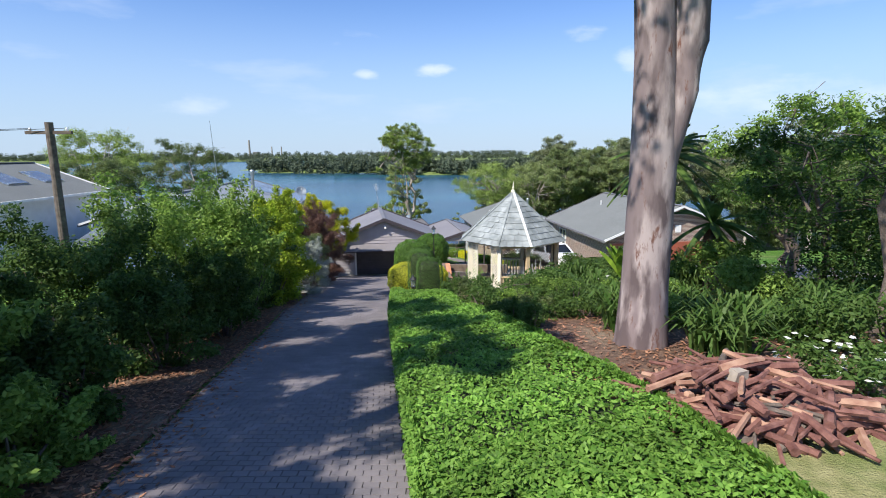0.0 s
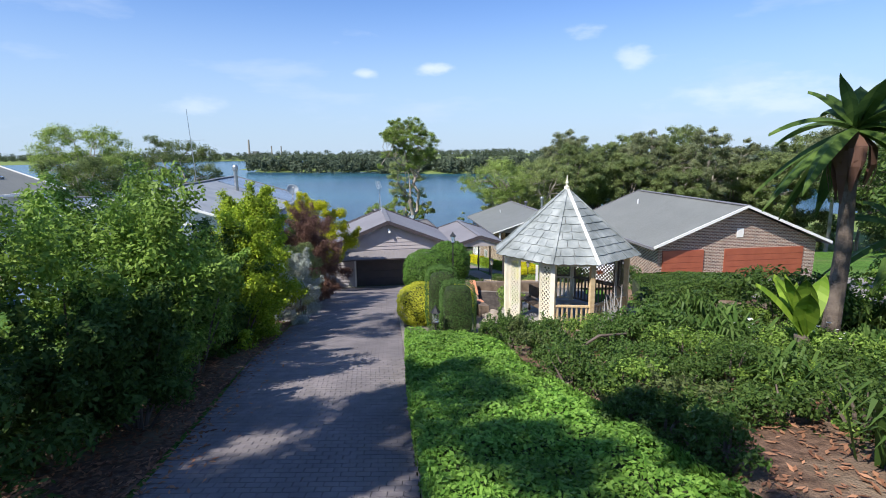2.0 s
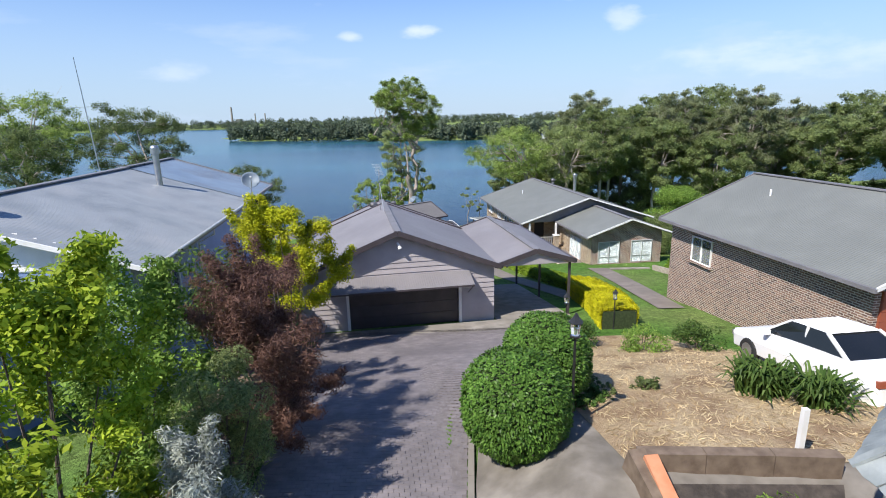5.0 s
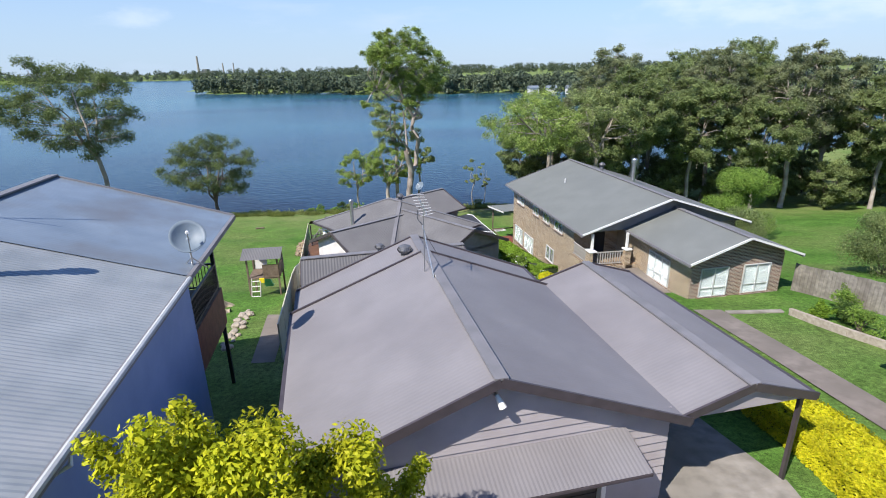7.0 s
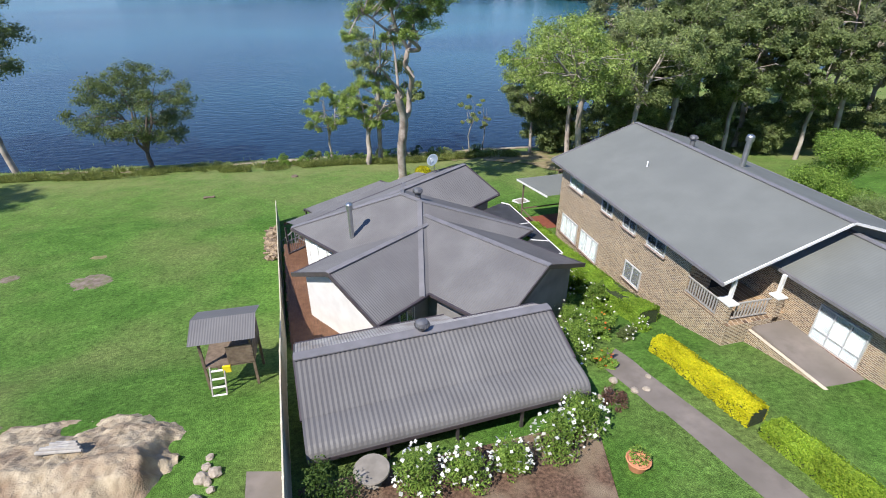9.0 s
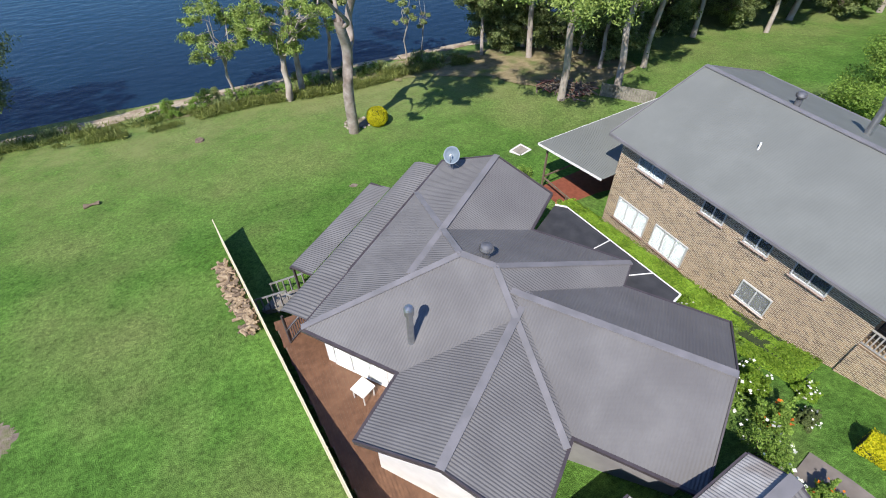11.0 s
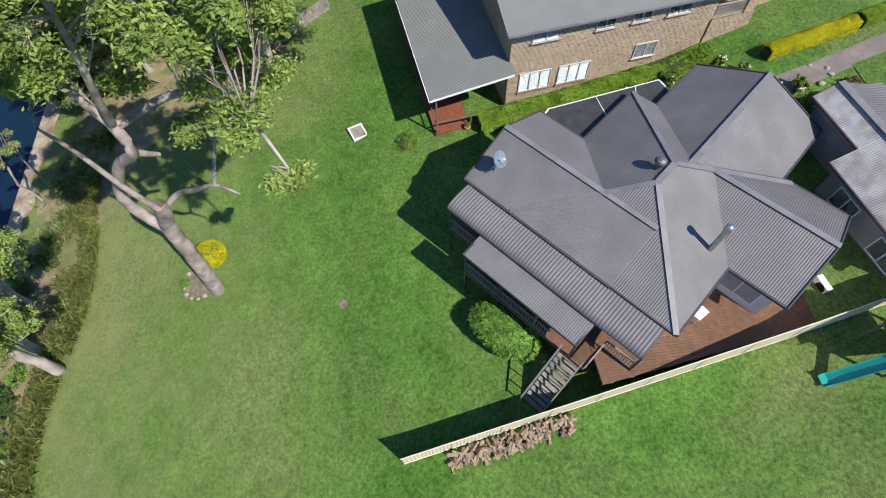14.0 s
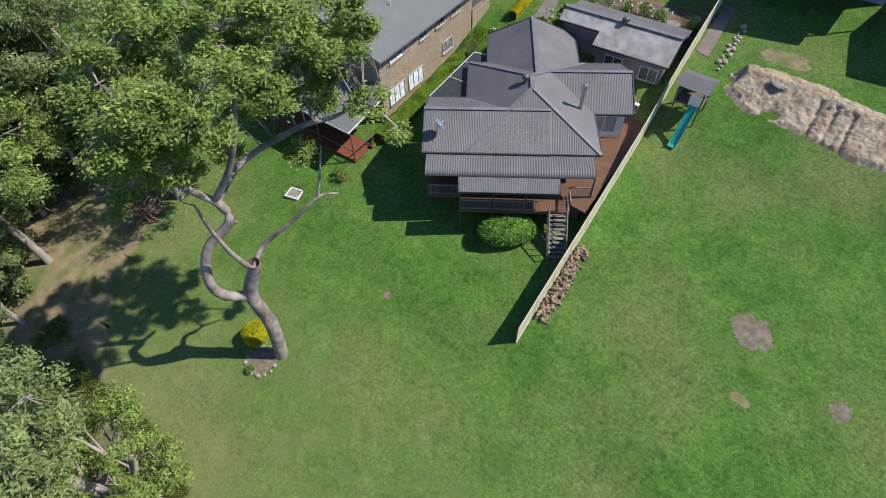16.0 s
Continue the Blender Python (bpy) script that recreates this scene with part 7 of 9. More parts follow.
part("foot", Geo().box(-0.09, 0.09, -0.09, 0.09, 0, 0.14), M_WHITE, wp)
# power pole with wires by the western roofs
pp = thing("power_pole", pose(-16.85, 22.0, 0.4), "weathered timber power pole with crossarm", "power pole")
part("pole", Geo().tube([(0, 0, -0.3), (0.05, 0, 6.7)], [0.2, 0.16], 12), M_BARKD, pp)
part("crossarm", Geo().box(-1.0, 1.0, -0.06, 0.06, 6.2, 6.34), M_BARKD, pp)
for x in (-0.8, 0.0, 0.8):
    part("insulator", Geo().lathe([(0.05, 6.34), (0.06, 6.42), (0.03, 6.48)], 8, (x, 0, 0)), M_WHITE, pp)
wr = Geo()
for x in (-0.8, 0.8):
    wr.tube([(x, 0, 6.45), (x - 10, -1, 6.1), (x - 22, -2, 6.4)], [0.012] * 3, 5)
part("wire", wr, M_BLACK, pp)

# far-west neighbour roof with skylights
wh_ = thing("western_house", pose(-27.6, 27.0, 0.9, 0, 0, 92), "low neighbouring house with grey roof and skylights", "house")
part("wall", Geo().slab([(-7, -4), (7, -4), (7, 4), (-7, 4)], -1.5, 2.4), M_WHITE, wh_)
gable_roof(wh_, -8, 8, -5, 5, 2.45, 1.9, M_ROOF_B, "x", amp=0.006, fascia=M_WHITE)
for x in (-2, 1.5, 4.5):
    part("skylight", Geo().add([(x, -3.2, 3.24), (x + 1.6, -3.2, 3.24), (x + 1.6, -1.6, 3.85), (x, -1.6, 3.85), (x, -3.2, 3.14), (x + 1.6, -3.2, 3.14), (x + 1.6, -1.6, 3.75), (x, -1.6, 3.75)], [(0, 1, 2, 3), (7, 6, 5, 4), (0, 4, 5, 1), (1, 5, 6, 2), (2, 6, 7, 3), (3, 7, 4, 0)]), M_GLASS, wh_)
rbh = thing("red_brick_house", pose(-32, 44, -4.5, 0, 0, 8), "red-brown brick house partly hidden by trees", "house")
part("wall", Geo().slab([(-6, -5), (5, -5), (5, 5), (-6, 5)], -2, 4.6), M_BRICKR, rbh)
gable_roof(rbh, -6.6, 5.6, -5.6, 5.6, 4.62, 2.0, M_ROOF_L, "x", amp=0.01)

# old timbers lying on the soil heap
tb = thing("timber_offcuts", pose(-20.2, 58.5, ground_z(-20.2, 58.5) + 0.8, 0, 0, -8), "weathered grey timber lengths on a soil heap", "timber")
for i in range(5):
    part("log", Geo().tube([(-0.75 + 0.1 * i, -0.2 + 0.1 * i, 0.06 + 0.07 * (i % 2)), (0.7 - 0.08 * i, -0.12 + 0.07 * i, 0.1 + 0.06 * (i % 3))], [0.07, 0.055], 8), M_GREYWOOD, tb)

# ---- plants ----
# clipped privet hedge beside the drive
def hedge(name, left, right, h, mat, label, leaves, size, seed, round_=0.25, h_right=None):
    h_right = h if h_right is None else h_right
    g = np.random.default_rng(seed)
    n = len(left) - 1
    pts, nrm = [], []
    seg = g.integers(0, n, leaves)
    t = g.uniform(0, 1, leaves)
    face = g.uniform(0, 1, leaves)
    for s, q, f in zip(seg, t, face):
        a = Vector(left[s]).lerp(Vector(left[s + 1]), q)
        b = Vector(right[s]).lerp(Vector(right[s + 1]), q)
        if f < 0.62:
            k = g.uniform(-0.02, 1.02)
            p = a.lerp(b, k)
            edge = min(k, 1 - k) * (b - a).length
            drop = round_ * max(0, 1 - edge / 0.35) ** 2
            bump_ = 0.13 * noise.noise((p.x * 1.4, p.y * 1.4, seed)) + 0.07 * noise.noise((p.x * 4, p.y * 4, seed))
            top = (ground_z(*a) + h) * (1 - k) + (ground_z(*b) + h_right) * k
            pts.append((p.x, p.y, top - drop * min(1, h_right) + bump_ - abs(g.normal()) * 0.07))
            nrm.append((0, 0, 1))
        else:
            left_side = f < 0.81
            p = a if left_side else b
            d = (a - b).normalized() * (1 if left_side else -1)
            zz = g.uniform(0.02, 1)
            off = 0.05 * noise.noise((p.x * 3, p.y * 3, zz * 4)) - abs(g.normal()) * 0.05
            p = p + d * off
            pts.append((p.x, p.y, ground_z(p.x, p.y) + (h if left_side else h_right) * zz * 0.97))
            nrm.append((d.x, d.y, 0.5))
    ob = thing(name, pose(0, 0, 0), label, "hedge")
    part("foliage", leaf_mesh("foliage", pts, size, mat, seed=seed, ratio=0.5, normals=np.array(nrm)), mat, ob)
    # solid filling under the leaves; its dark colour stands for inner shade
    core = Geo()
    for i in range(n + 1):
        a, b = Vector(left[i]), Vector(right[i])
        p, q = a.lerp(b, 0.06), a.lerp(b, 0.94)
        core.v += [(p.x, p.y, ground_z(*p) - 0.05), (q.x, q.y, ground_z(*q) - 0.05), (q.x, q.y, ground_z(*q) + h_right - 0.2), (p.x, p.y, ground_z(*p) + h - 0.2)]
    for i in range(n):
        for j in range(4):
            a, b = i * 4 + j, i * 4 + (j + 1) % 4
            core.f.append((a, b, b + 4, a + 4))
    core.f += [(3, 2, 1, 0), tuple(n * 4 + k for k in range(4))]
    part("core", core, M_CORE, ob)
    return ob


# near-black green for plant cores: shade between the leaves put into the colour
M_CORE = material("dark_core_shade", (0.02, 0.035, 0.01), (0.045, 0.06, 0.02), 0.95, 12, 40, 0.8)
hedge("privet_hedge", [(0.1, 1.5), (-0.2, 4), (-0.88, 9), (-1.38, 13), (-1.68, 16.6)], [(3.3, 1.5), (2.75, 4.5), (1.6, 9), (0.55, 13.6), (0.05, 16.7)], 0.85, L_HEDGE, "broad bright green clipped hedge along a driveway", 130000, 0.075, 3, h_right=0.3)
hedge("golden_hedge", [(2.0, 61.6), (2.3, 59), (2.65, 56.3)], [(2.75, 61.8), (3.1, 59.1), (3.5, 56.5)], 0.85, L_YEL, "clipped bright golden hedge beside a path", 30000, 0.085, 5)
hedge("lime_hedge", [(2.8, 55.9), (3.2, 53), (4.0, 50), (4.9, 46.5)], [(3.7, 56.0), (4.2, 53), (5.0, 50), (6.0, 46.6)], 0.75, L_LIME, "lime-green hedge continuing along a path", 44000, 0.09, 6)
hedge("golden_hedge", [(4.6, 45.6), (4.6, 42), (4.3, 38.6)], [(6.2, 45.6), (6.4, 42), (6.0, 38.6)], 1.05, L_YEL, "thick golden hedge beside a carport", 48000, 0.09, 7)
hedge("side_hedge", [(3.0, 64.4), (2.35, 70), (1.55, 79.2)], [(4.2, 64.6), (3.65, 70), (2.75, 79.4)], 1.0, L_LEMON, "bright green hedge between a cottage and a brick house", 60000, 0.13, 8)
hedge("gazebo_hedge", [(5.9, 21.2), (9.0, 20.6)], [(6.6, 24.4), (9.9, 23.4)], 0.75, L_DARK, "dark green hedge behind a gazebo", 24000, 0.085, 9)

L_GOLD = leaf_material("yellow_green_leaves", (0.26, 0.3, 0.012), (0.6, 0.58, 0.03))
L_YGRN = leaf_material("yellowish_green_leaves", (0.17, 0.27, 0.02), (0.44, 0.53, 0.05))
# shrubs along the western side of the drive
W = "shrubs along the driveway"
BIG = [(-7.0, 5.2, 1.9, 2.2, 2.7, L_MID), (-5.9, 9.6, 1.3, 1.5, 2.3, L_DARK), (-8.0, 10.0, 2.0, 2.2, 3.4, L_DARK), (-7.6, 13.6, 2.5, 2.3, 4.3, L_MID), (-6.3, 15.6, 1.3, 1.7, 3.8, L_MID), (-8.6, 17.0, 2.0, 2.2, 4.8, L_MID), (-7.2, 18.6, 1.4, 1.6, 3.6, L_DARK), (-6.8, 20.2, 1.5, 1.9, 4.0, L_YGRN), (-7.9, 23.2, 1.4, 1.8, 5.4, L_YGRN), (-6.4, 18.4, 1.1, 1.4, 2.7, L_YGRN), (-9.8, 8.0, 2.2, 2.5, 2.3, L_MID), (-8.6, 26.4, 1.5, 1.7, 4.6, L_MID), (-5.7, 3.6, 1.3, 1.5, 2.0, L_MID), (-5.6, 6.4, 1.0, 1.3, 1.8, L_DARK), (-5.8, 12.6, 1.0, 1.4, 2.6, L_DARK), (-6.6, 17.2, 1.0, 1.2, 2.4, L_DARK), (-6.4, 1.4, 2.0, 2.2, 2.2, L_DARK), (-4.9, 2.4, 0.9, 1.3, 1.7, L_DARK), (-5.0, 4.6, 0.8, 1.2, 1.3, L_MID), (-6.3, 12.0, 1.2, 1.4, 2.6, L_DARK)]
for i, (x, y, rx, ry, h, mt) in enumerate(BIG):
    shrub("garden_shrub", x, y, rx, ry, h * 0.84, mt, "tall loose dark green shrub beside a driveway" if mt is L_DARK else "tall leafy mid-green shrub beside a driveway", int(13000 * rx * ry * h / 12) + 10000, 0.105, 20 + i, 0.32, group=W, lumps_n=34, sprays=30)
shrub("silver_shrub", -6.0, 22.8, 0.9, 1.3, 2.3, L_SILV, "silvery grey-leaved shrub beside a driveway", 32000, 0.09, 41, 0.3, group=W, ratio=0.18, lumps_n=36, sprays=40)
shrub("bronze_shrub", -7.1, 31.0, 1.2, 1.6, 4.0, L_BROWN, "dark bronze-leaved twiggy shrub before a garage", 30000, 0.12, 143, 0.3, group=W, ratio=0.14, lumps_n=30, sprays=26)
shrub("bronze_shrub", -6.45, 28.0, 1.5, 2.4, 4.1, L_BROWN, "dark bronze-leaved twiggy shrub beside a driveway", 52000, 0.12, 43, 0.3, group=W, ratio=0.14, lumps_n=40, sprays=40)
shrub("silver_shrub", -6.6, 25.4, 1.0, 1.2, 2.8, L_GUM2, "grey-green shrub with pale new growth", 14000, 0.09, 44, 0.32, group=W, ratio=0.25, lumps_n=40)
shrub("golden_tree", -8.3, 36.2, 2.65, 1.8, 5.8, L_GOLD, "bright yellow-green feathery shrub beside a garage", 52000, 0.1, 45, 0.26, base=0.3, lumps_n=50, sprays=16)
shrub("garden_shrub", -9.0, 31.5, 1.4, 1.7, 4.6, L_DARK, "dark green shrub in front of a blue house", 6000, 0.14, 46, group=W)
L_BALL = leaf_material("yellow_green_clipped_leaves", (0.42, 0.46, 0.03), (0.75, 0.74, 0.1))
L_CONIF = leaf_material("conifer_sprays", (0.05, 0.11, 0.025), (0.13, 0.23, 0.06), 0.6, 0.2)


def clipped(name, x, y, r, h, mat, label, leaves, size, seed, category="shrub", group="", power=2.3, ratio=0.45):
    """A clipped bush: a dense skin of small leaves on a rounded body over a solid core coloured dark for inner shade.
    """
    g = np.random.default_rng(seed)
    ob = thing(name, pose(x, y, ground_z(x, y) - 0.03), label, category, group)
    d = g.normal(size=(leaves, 3))
    d /= np.linalg.norm(d, axis=1)[:, None]
    k = (np.abs(d) ** power).sum(1) ** (-1 / power)
    p = d * k[:, None]
    bump_ = np.array([1 + 0.07 * noise.noise((*(q * 2.2), seed)[:3]) + 0.05 * noise.noise(tuple(q * 6.5)) for q in p])
    p = p * (bump_ - np.abs(g.normal(size=leaves)) * 0.045)[:, None]
    p = p * np.array([r, r, h / 2]) + np.array([0, 0, h / 2])
    p[:, 2] = np.maximum(p[:, 2], 0.02)
    part("foliage", leaf_mesh("foliage", p, size, mat, seed=seed, ratio=ratio, normals=d * 0.8 + np.array([0, 0, 0.25])), mat, ob)
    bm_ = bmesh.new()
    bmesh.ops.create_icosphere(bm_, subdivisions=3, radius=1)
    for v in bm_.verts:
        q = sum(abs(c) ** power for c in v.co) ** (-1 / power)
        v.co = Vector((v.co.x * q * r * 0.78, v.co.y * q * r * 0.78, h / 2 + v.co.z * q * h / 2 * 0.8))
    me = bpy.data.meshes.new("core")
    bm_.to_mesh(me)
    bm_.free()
    me.materials.append(M_CORE)
    part("core", me, M_CORE, ob)
    return ob


# clipped shrubs by the drive's eastern side
for x, y, s_ in ((-1.45, 21.5, 50), (-0.35, 22.0, 49)):
    clipped("golden_ball", x, y, 0.88 if s_ == 50 else 0.7, 1.5 if s_ == 50 else 1.2, L_BALL, "clipped golden-green ball shrub by a driveway", 22000, 0.05, s_, group="golden balls")
for x, y, h, s in ((-0.82, 20.1, 2.1, 51), (-0.38, 18.35, 1.75, 52)):
    clipped("column_conifer", x, y, 0.5, h, L_CONIF, "upright columnar dark green conifer", 16000, 0.05, s, "conifer", "column conifers", 5.0, 0.2)
for x, y, r, h, s in ((-1.45, 26.2, 1.02, 2.0, 53), (-0.5, 27.9, 0.95, 2.0, 54)):
    clipped("round_shrub", x, y, r, h, L_GLOSS, "clipped rounded glossy green shrub", 20000, 0.075, s, "shrub", "clipped round shrubs", 2.3, 0.5)
shrub("citrus_bush", 1.75, 23.2, 0.6, 0.6, 1.0, L_MID, "small leafy green bush beside a terrace", 2200, 0.09, 55)
shrub("garden_shrub", 4.5, 34.6, 1.0, 1.2, 1.0, L_MID, "low green shrub on a mulch bed", 2200, 0.1, 56)
shrub("garden_shrub", 2.6, 35.6, 0.7, 0.7, 1.1, L_DARK, "small dark shrub near a carport", 2000, 0.1, 57)
shrub("garden_shrub", 6.3, 34.2, 0.9, 1.2, 1.1, L_DARK, "low dark shrub on a mulch bed", 2400, 0.1, 58)
shrub("garden_shrub", 6.9, 26.0, 0.7, 0.7, 0.9, L_DARK, "small dark flowering shrub by a car", 1800, 0.1, 59)


def strappy(x, y, r, h, n, label, seed, mat=None, name="strap_plant"):
    """A tuft of long arching leaves."""
    g = np.random.default_rng(seed)
    ob = thing(name, pose(x, y, ground_z(x, y)), label, "plant", "strap-leaved tufts")
    geo = Geo()
    for i in range(n):
        a = g.uniform(0, 2 * math.pi)
        rr, hh = r * g.uniform(0.4, 1.1), h * g.uniform(0.6, 1.1)
        bx, by = g.normal(0, r * 0.25), g.normal(0, r * 0.25)
        c, s = math.cos(a), math.sin(a)
        w = 0.02 + 0.02 * g.uniform()
        pr = [(0, 0), (rr * 0.35, hh * 0.75), (rr * 0.75, hh), (rr, hh * 0.8)]
        v = []
        for k, (u, z) in enumerate(pr):
            ww = w * (1, 1, 0.7, 0.1)[k]
            v += [(bx + c * u - s * ww, by + s * u + c * ww, z), (bx + c * u + s * ww, by + s * u - c * ww, z)]
        geo.add(v, [(0, 1, 3, 2), (2, 3, 5, 4), (4, 5, 7, 6)])
    part("leaves", geo, mat or L_GRASS, ob)
    return ob


strappy(4.2, 27.6, 0.75, 0.75, 260, "dense clump of dark strap-leaved lilies on mulch", 1, L_DARK)
strappy(4.9, 26.9, 0.7, 0.7, 220, "dense clump of dark strap-leaved lilies on mulch", 2, L_DARK)
random.seed(21)
for i in range(34):
    x, y = random.uniform(3.6, 9.0), random.uniform(6.8, 17.0)
    if (x - 3.6) ** 2 + (y - 7.7) ** 2 < 1.2:
        continue
    strappy(x, y, random.uniform(0.4, 0.8), random.uniform(0.5, 1.0), 90, "grassy tuft of arching green leaves in a garden bed", 100 + i)
for i, (x, y, rx, ry, h, mt) in enumerate(((4.6, 15.8, 1.3, 1.2, 1.2, L_DARK), (6.4, 15.2, 1.4, 1.3, 1.5, L_DARK), (8.4, 14.5, 1.5, 1.5, 1.8, L_MID), (3.3, 14.4, 0.9, 0.9, 0.9, L_GRASS), (7.3, 11.0, 1.2, 1.2, 1.4, L_MID), (9.6, 10.6, 1.8, 1.6, 2.4, L_DARK), (9.2, 7.4, 1.5, 1.5, 1.9, L_MID), (6.6, 7.2, 1.0, 1.0, 1.1, L_GRASS), (6.3, 18.6, 0.9, 0.8, 0.8, L_DARK))):
    shrub("garden_shrub", x, y, rx, ry, h, mt, "mixed green shrub in a shaded garden bed", int(2600 * rx * ry), 0.11, 60 + i, group="garden bed shrubs")
# low mixed growth filling the eastern bed
random.seed(23)
for i in range(34):
    x, y = random.uniform(2.4, 8.6), random.uniform(9.2, 17.8)
    if x < 1.2 + (17.5 - y) * 0.28 or (x - GC[0]) ** 2 + (y - GC[1]) ** 2 < 8.5:
        continue
    shrub("ground_cover", x, y, random.uniform(0.5, 1.0), random.uniform(0.5, 0.9), random.uniform(0.35, 0.9), random.choice((L_DARK, L_DARK, L_GRASS, L_MID)), "low mixed green growth in a garden bed", 2400, 0.065, 600 + i, 0.4, category="plant", group="garden bed growth")
for i in range(26):
    x, y = random.uniform(1.4, 6.0), random.uniform(11.2, 16.6)
    if x < 2.6 - (y - 7.5) * 0.22 or (x < 2.6 and y > 14.5):
        continue
    shrub("ground_cover", x, y, random.uniform(0.5, 0.9), random.uniform(0.5, 0.8), random.uniform(0.4, 0.8), random.choice((L_DARK, L_GRASS, L_MID, L_DARK)), "low mixed green growth in a garden bed", 2600, 0.06, 700 + i, 0.4, category="plant", group="garden bed growth")
# bare grey dead branches standing and lying before the gazebo
rb = random.Random(29)
for bx_, by_, hh, n_ in ((3.5, 16.6, 1.15, 9), (4.4, 17.0, 1.0, 7), (2.7, 15.5, 0.9, 6)):
    db = thing("dead_branch", pose(bx_, by_, ground_z(bx_, by_) - 0.03), "bare grey dead branches sticking up in a garden bed", "branch", "dead branches")
    for i in range(n_):
        a, w_ = rb.uniform(0, 6.28), rb.uniform(0.25, 0.6)
        h = hh * rb.uniform(0.6, 1.15)
        c, sn = math.cos(a), math.sin(a)
        c2, s2 = math.cos(a + rb.uniform(-0.8, 0.8)), math.sin(a + rb.uniform(-0.8, 0.8))
        fork = Vector((w_ * 0.55 * c, w_ * 0.55 * sn, h * 0.55))
        bough = part("bough", Geo().tube([(0.04 * c, 0.04 * sn, 0), (w_ * 0.3 * c, w_ * 0.3 * sn, h * 0.3), fork, fork + Vector((w_ * 0.3 * c2, w_ * 0.3 * s2, h * 0.45))], [0.035, 0.028, 0.022, 0.006], 6), M_GREYWOOD, db)
        part("twig", Geo().tube([fork, fork + Vector((-w_ * 0.25 * s2, w_ * 0.25 * c2, h * 0.2)), fork + Vector((-w_ * 0.5 * s2, w_ * 0.45 * c2, h * 0.32))], [0.014, 0.01, 0.004], 5), M_GREYWOOD, bough)
for i in range(46):
    y = rb.uniform(8.6, 17.2)
    x = 1.75 - (y - 8.6) * 0.2 + abs(rb.gauss(0.35, 0.9))
    if (x - GC[0]) ** 2 + (y - GC[1]) ** 2 < 9 or (x - 3.62) ** 2 + (y - 7.75) ** 2 < 2.5 or (y < 10 and x > 2.2):
        continue
    shrub("ground_cover", x, y, rb.uniform(0.35, 0.7), rb.uniform(0.35, 0.7), rb.uniform(0.3, 0.65), rb.choice((L_DARK, L_GRASS, L_GRASS, L_DARK, L_OLIVE)), "scrubby dark growth at a hedge's edge", 1700, 0.06, 800 + i, 0.4, category="plant", group="garden bed growth", sprays=8)
fl = thing("fallen_branch", pose(1.9, 13.5, ground_z(1.9, 13.5)), "pale curved fallen branch in a garden bed", "branch")
part("bough", Geo().tube([(-0.35, -0.25, 0.1), (-0.15, 0.1, 0.28), (0.2, 0.3, 0.4), (0.75, 0.35, 0.42)], [0.015, 0.024, 0.028, 0.02], 8), M_BARKD, fl, smooth=True)

for i, (x, y) in enumerate(((5.3, 4.9), (5.9, 5.6), (5.1, 5.7), (4.9, 14.2), (6.0, 13.4), (5.6, 16.4))):
    o = shrub("daisy_bush", x, y, 0.5, 0.5, 0.6, L_GRASS, "low bush with white daisy flowers", 900, 0.09, 80 + i, group="daisy bushes")
    g = np.random.default_rng(i)
    pts, nn = clump_points(g, [((0, 0, 0.4), 0.42)], 26, 0.9)
    part("flower", leaf_mesh("flower", pts, 0.09, L_WHITE, seed=i, ratio=0.9, up=1.5), L_WHITE, o)["kind"] = "stuff"

# roses and flower bushes by the cottage
for i, (x, y, r, h) in enumerate(((-8.9, 55.6, 0.9, 1.5), (-7.4, 55.6, 0.8, 1.4), (-5.9, 55.9, 0.7, 1.2), (-4.3, 56.3, 0.9, 1.6), (-3.1, 57.0, 0.9, 1.7), (-11.6, 55.4, 1.0, 1.6), (-0.9, 62.9, 1.0, 1.3), (-2.0, 61.2, 0.9, 1.3), (-0.2, 65.2, 1.0, 1.2), (0.2, 67.4, 0.9, 1.2))):
    o = shrub("rose_bush", x, y, r, r, h, L_MID if i != 5 else L_DARK, "leafy bush with white roses in a flower bed" if i != 5 else "dark climbing bush by a fence", 2600, 0.1, 90 + i, group="rose bushes")
    if i != 5:
        g = np.random.default_rng(i + 50)
        pts, nn = clump_points(g, [((0, 0, h * 0.62), r * 0.95)], 70 if i < 5 else 26, 0.85)
        part("flower", leaf_mesh("flower", pts, 0.14, L_WHITE, seed=i, ratio=0.95, up=0.6), L_WHITE, o)["kind"] = "stuff"
for i, (x, y, r, h, mt) in enumerate(((1.4, 65.3, 0.8, 1.3, L_LEMON), (2.0, 67.4, 0.8, 1.5, L_MID), (0.5, 63.7, 0.8, 1.2, L_MID), (1.75, 63.1, 0.5, 0.6, L_OLIVE), (1.9, 69.6, 0.7, 1.4, L_LEMON), (-0.5, 60.9, 0.6, 0.7, L_MID), (2.9, 64.0, 0.5, 0.6, L_LEMON))):
    o = shrub("flower_bush", x, y, r, r, h, mt, "leafy bush with small pale flowers beside a cottage", 5200, 0.11, 960 + i, 0.36, group="bushes beside the cottage", sprays=10)
    pts, nn = clump_points(np.random.default_rng(i + 70), [((0, 0, h * 0.7), r * 0.8)], 22, 0.85)
    part("flower", leaf_mesh("flower", pts, 0.12, L_RED if i % 3 == 2 else L_WHITE, seed=i, ratio=0.9, up=0.8), L_WHITE, o)["kind"] = "stuff"
shrub("garden_shrub", -1.2, 58.4, 0.6, 0.6, 0.6, L_BROWN, "low reddish shrub by a garden path", 1200, 0.09, 110)
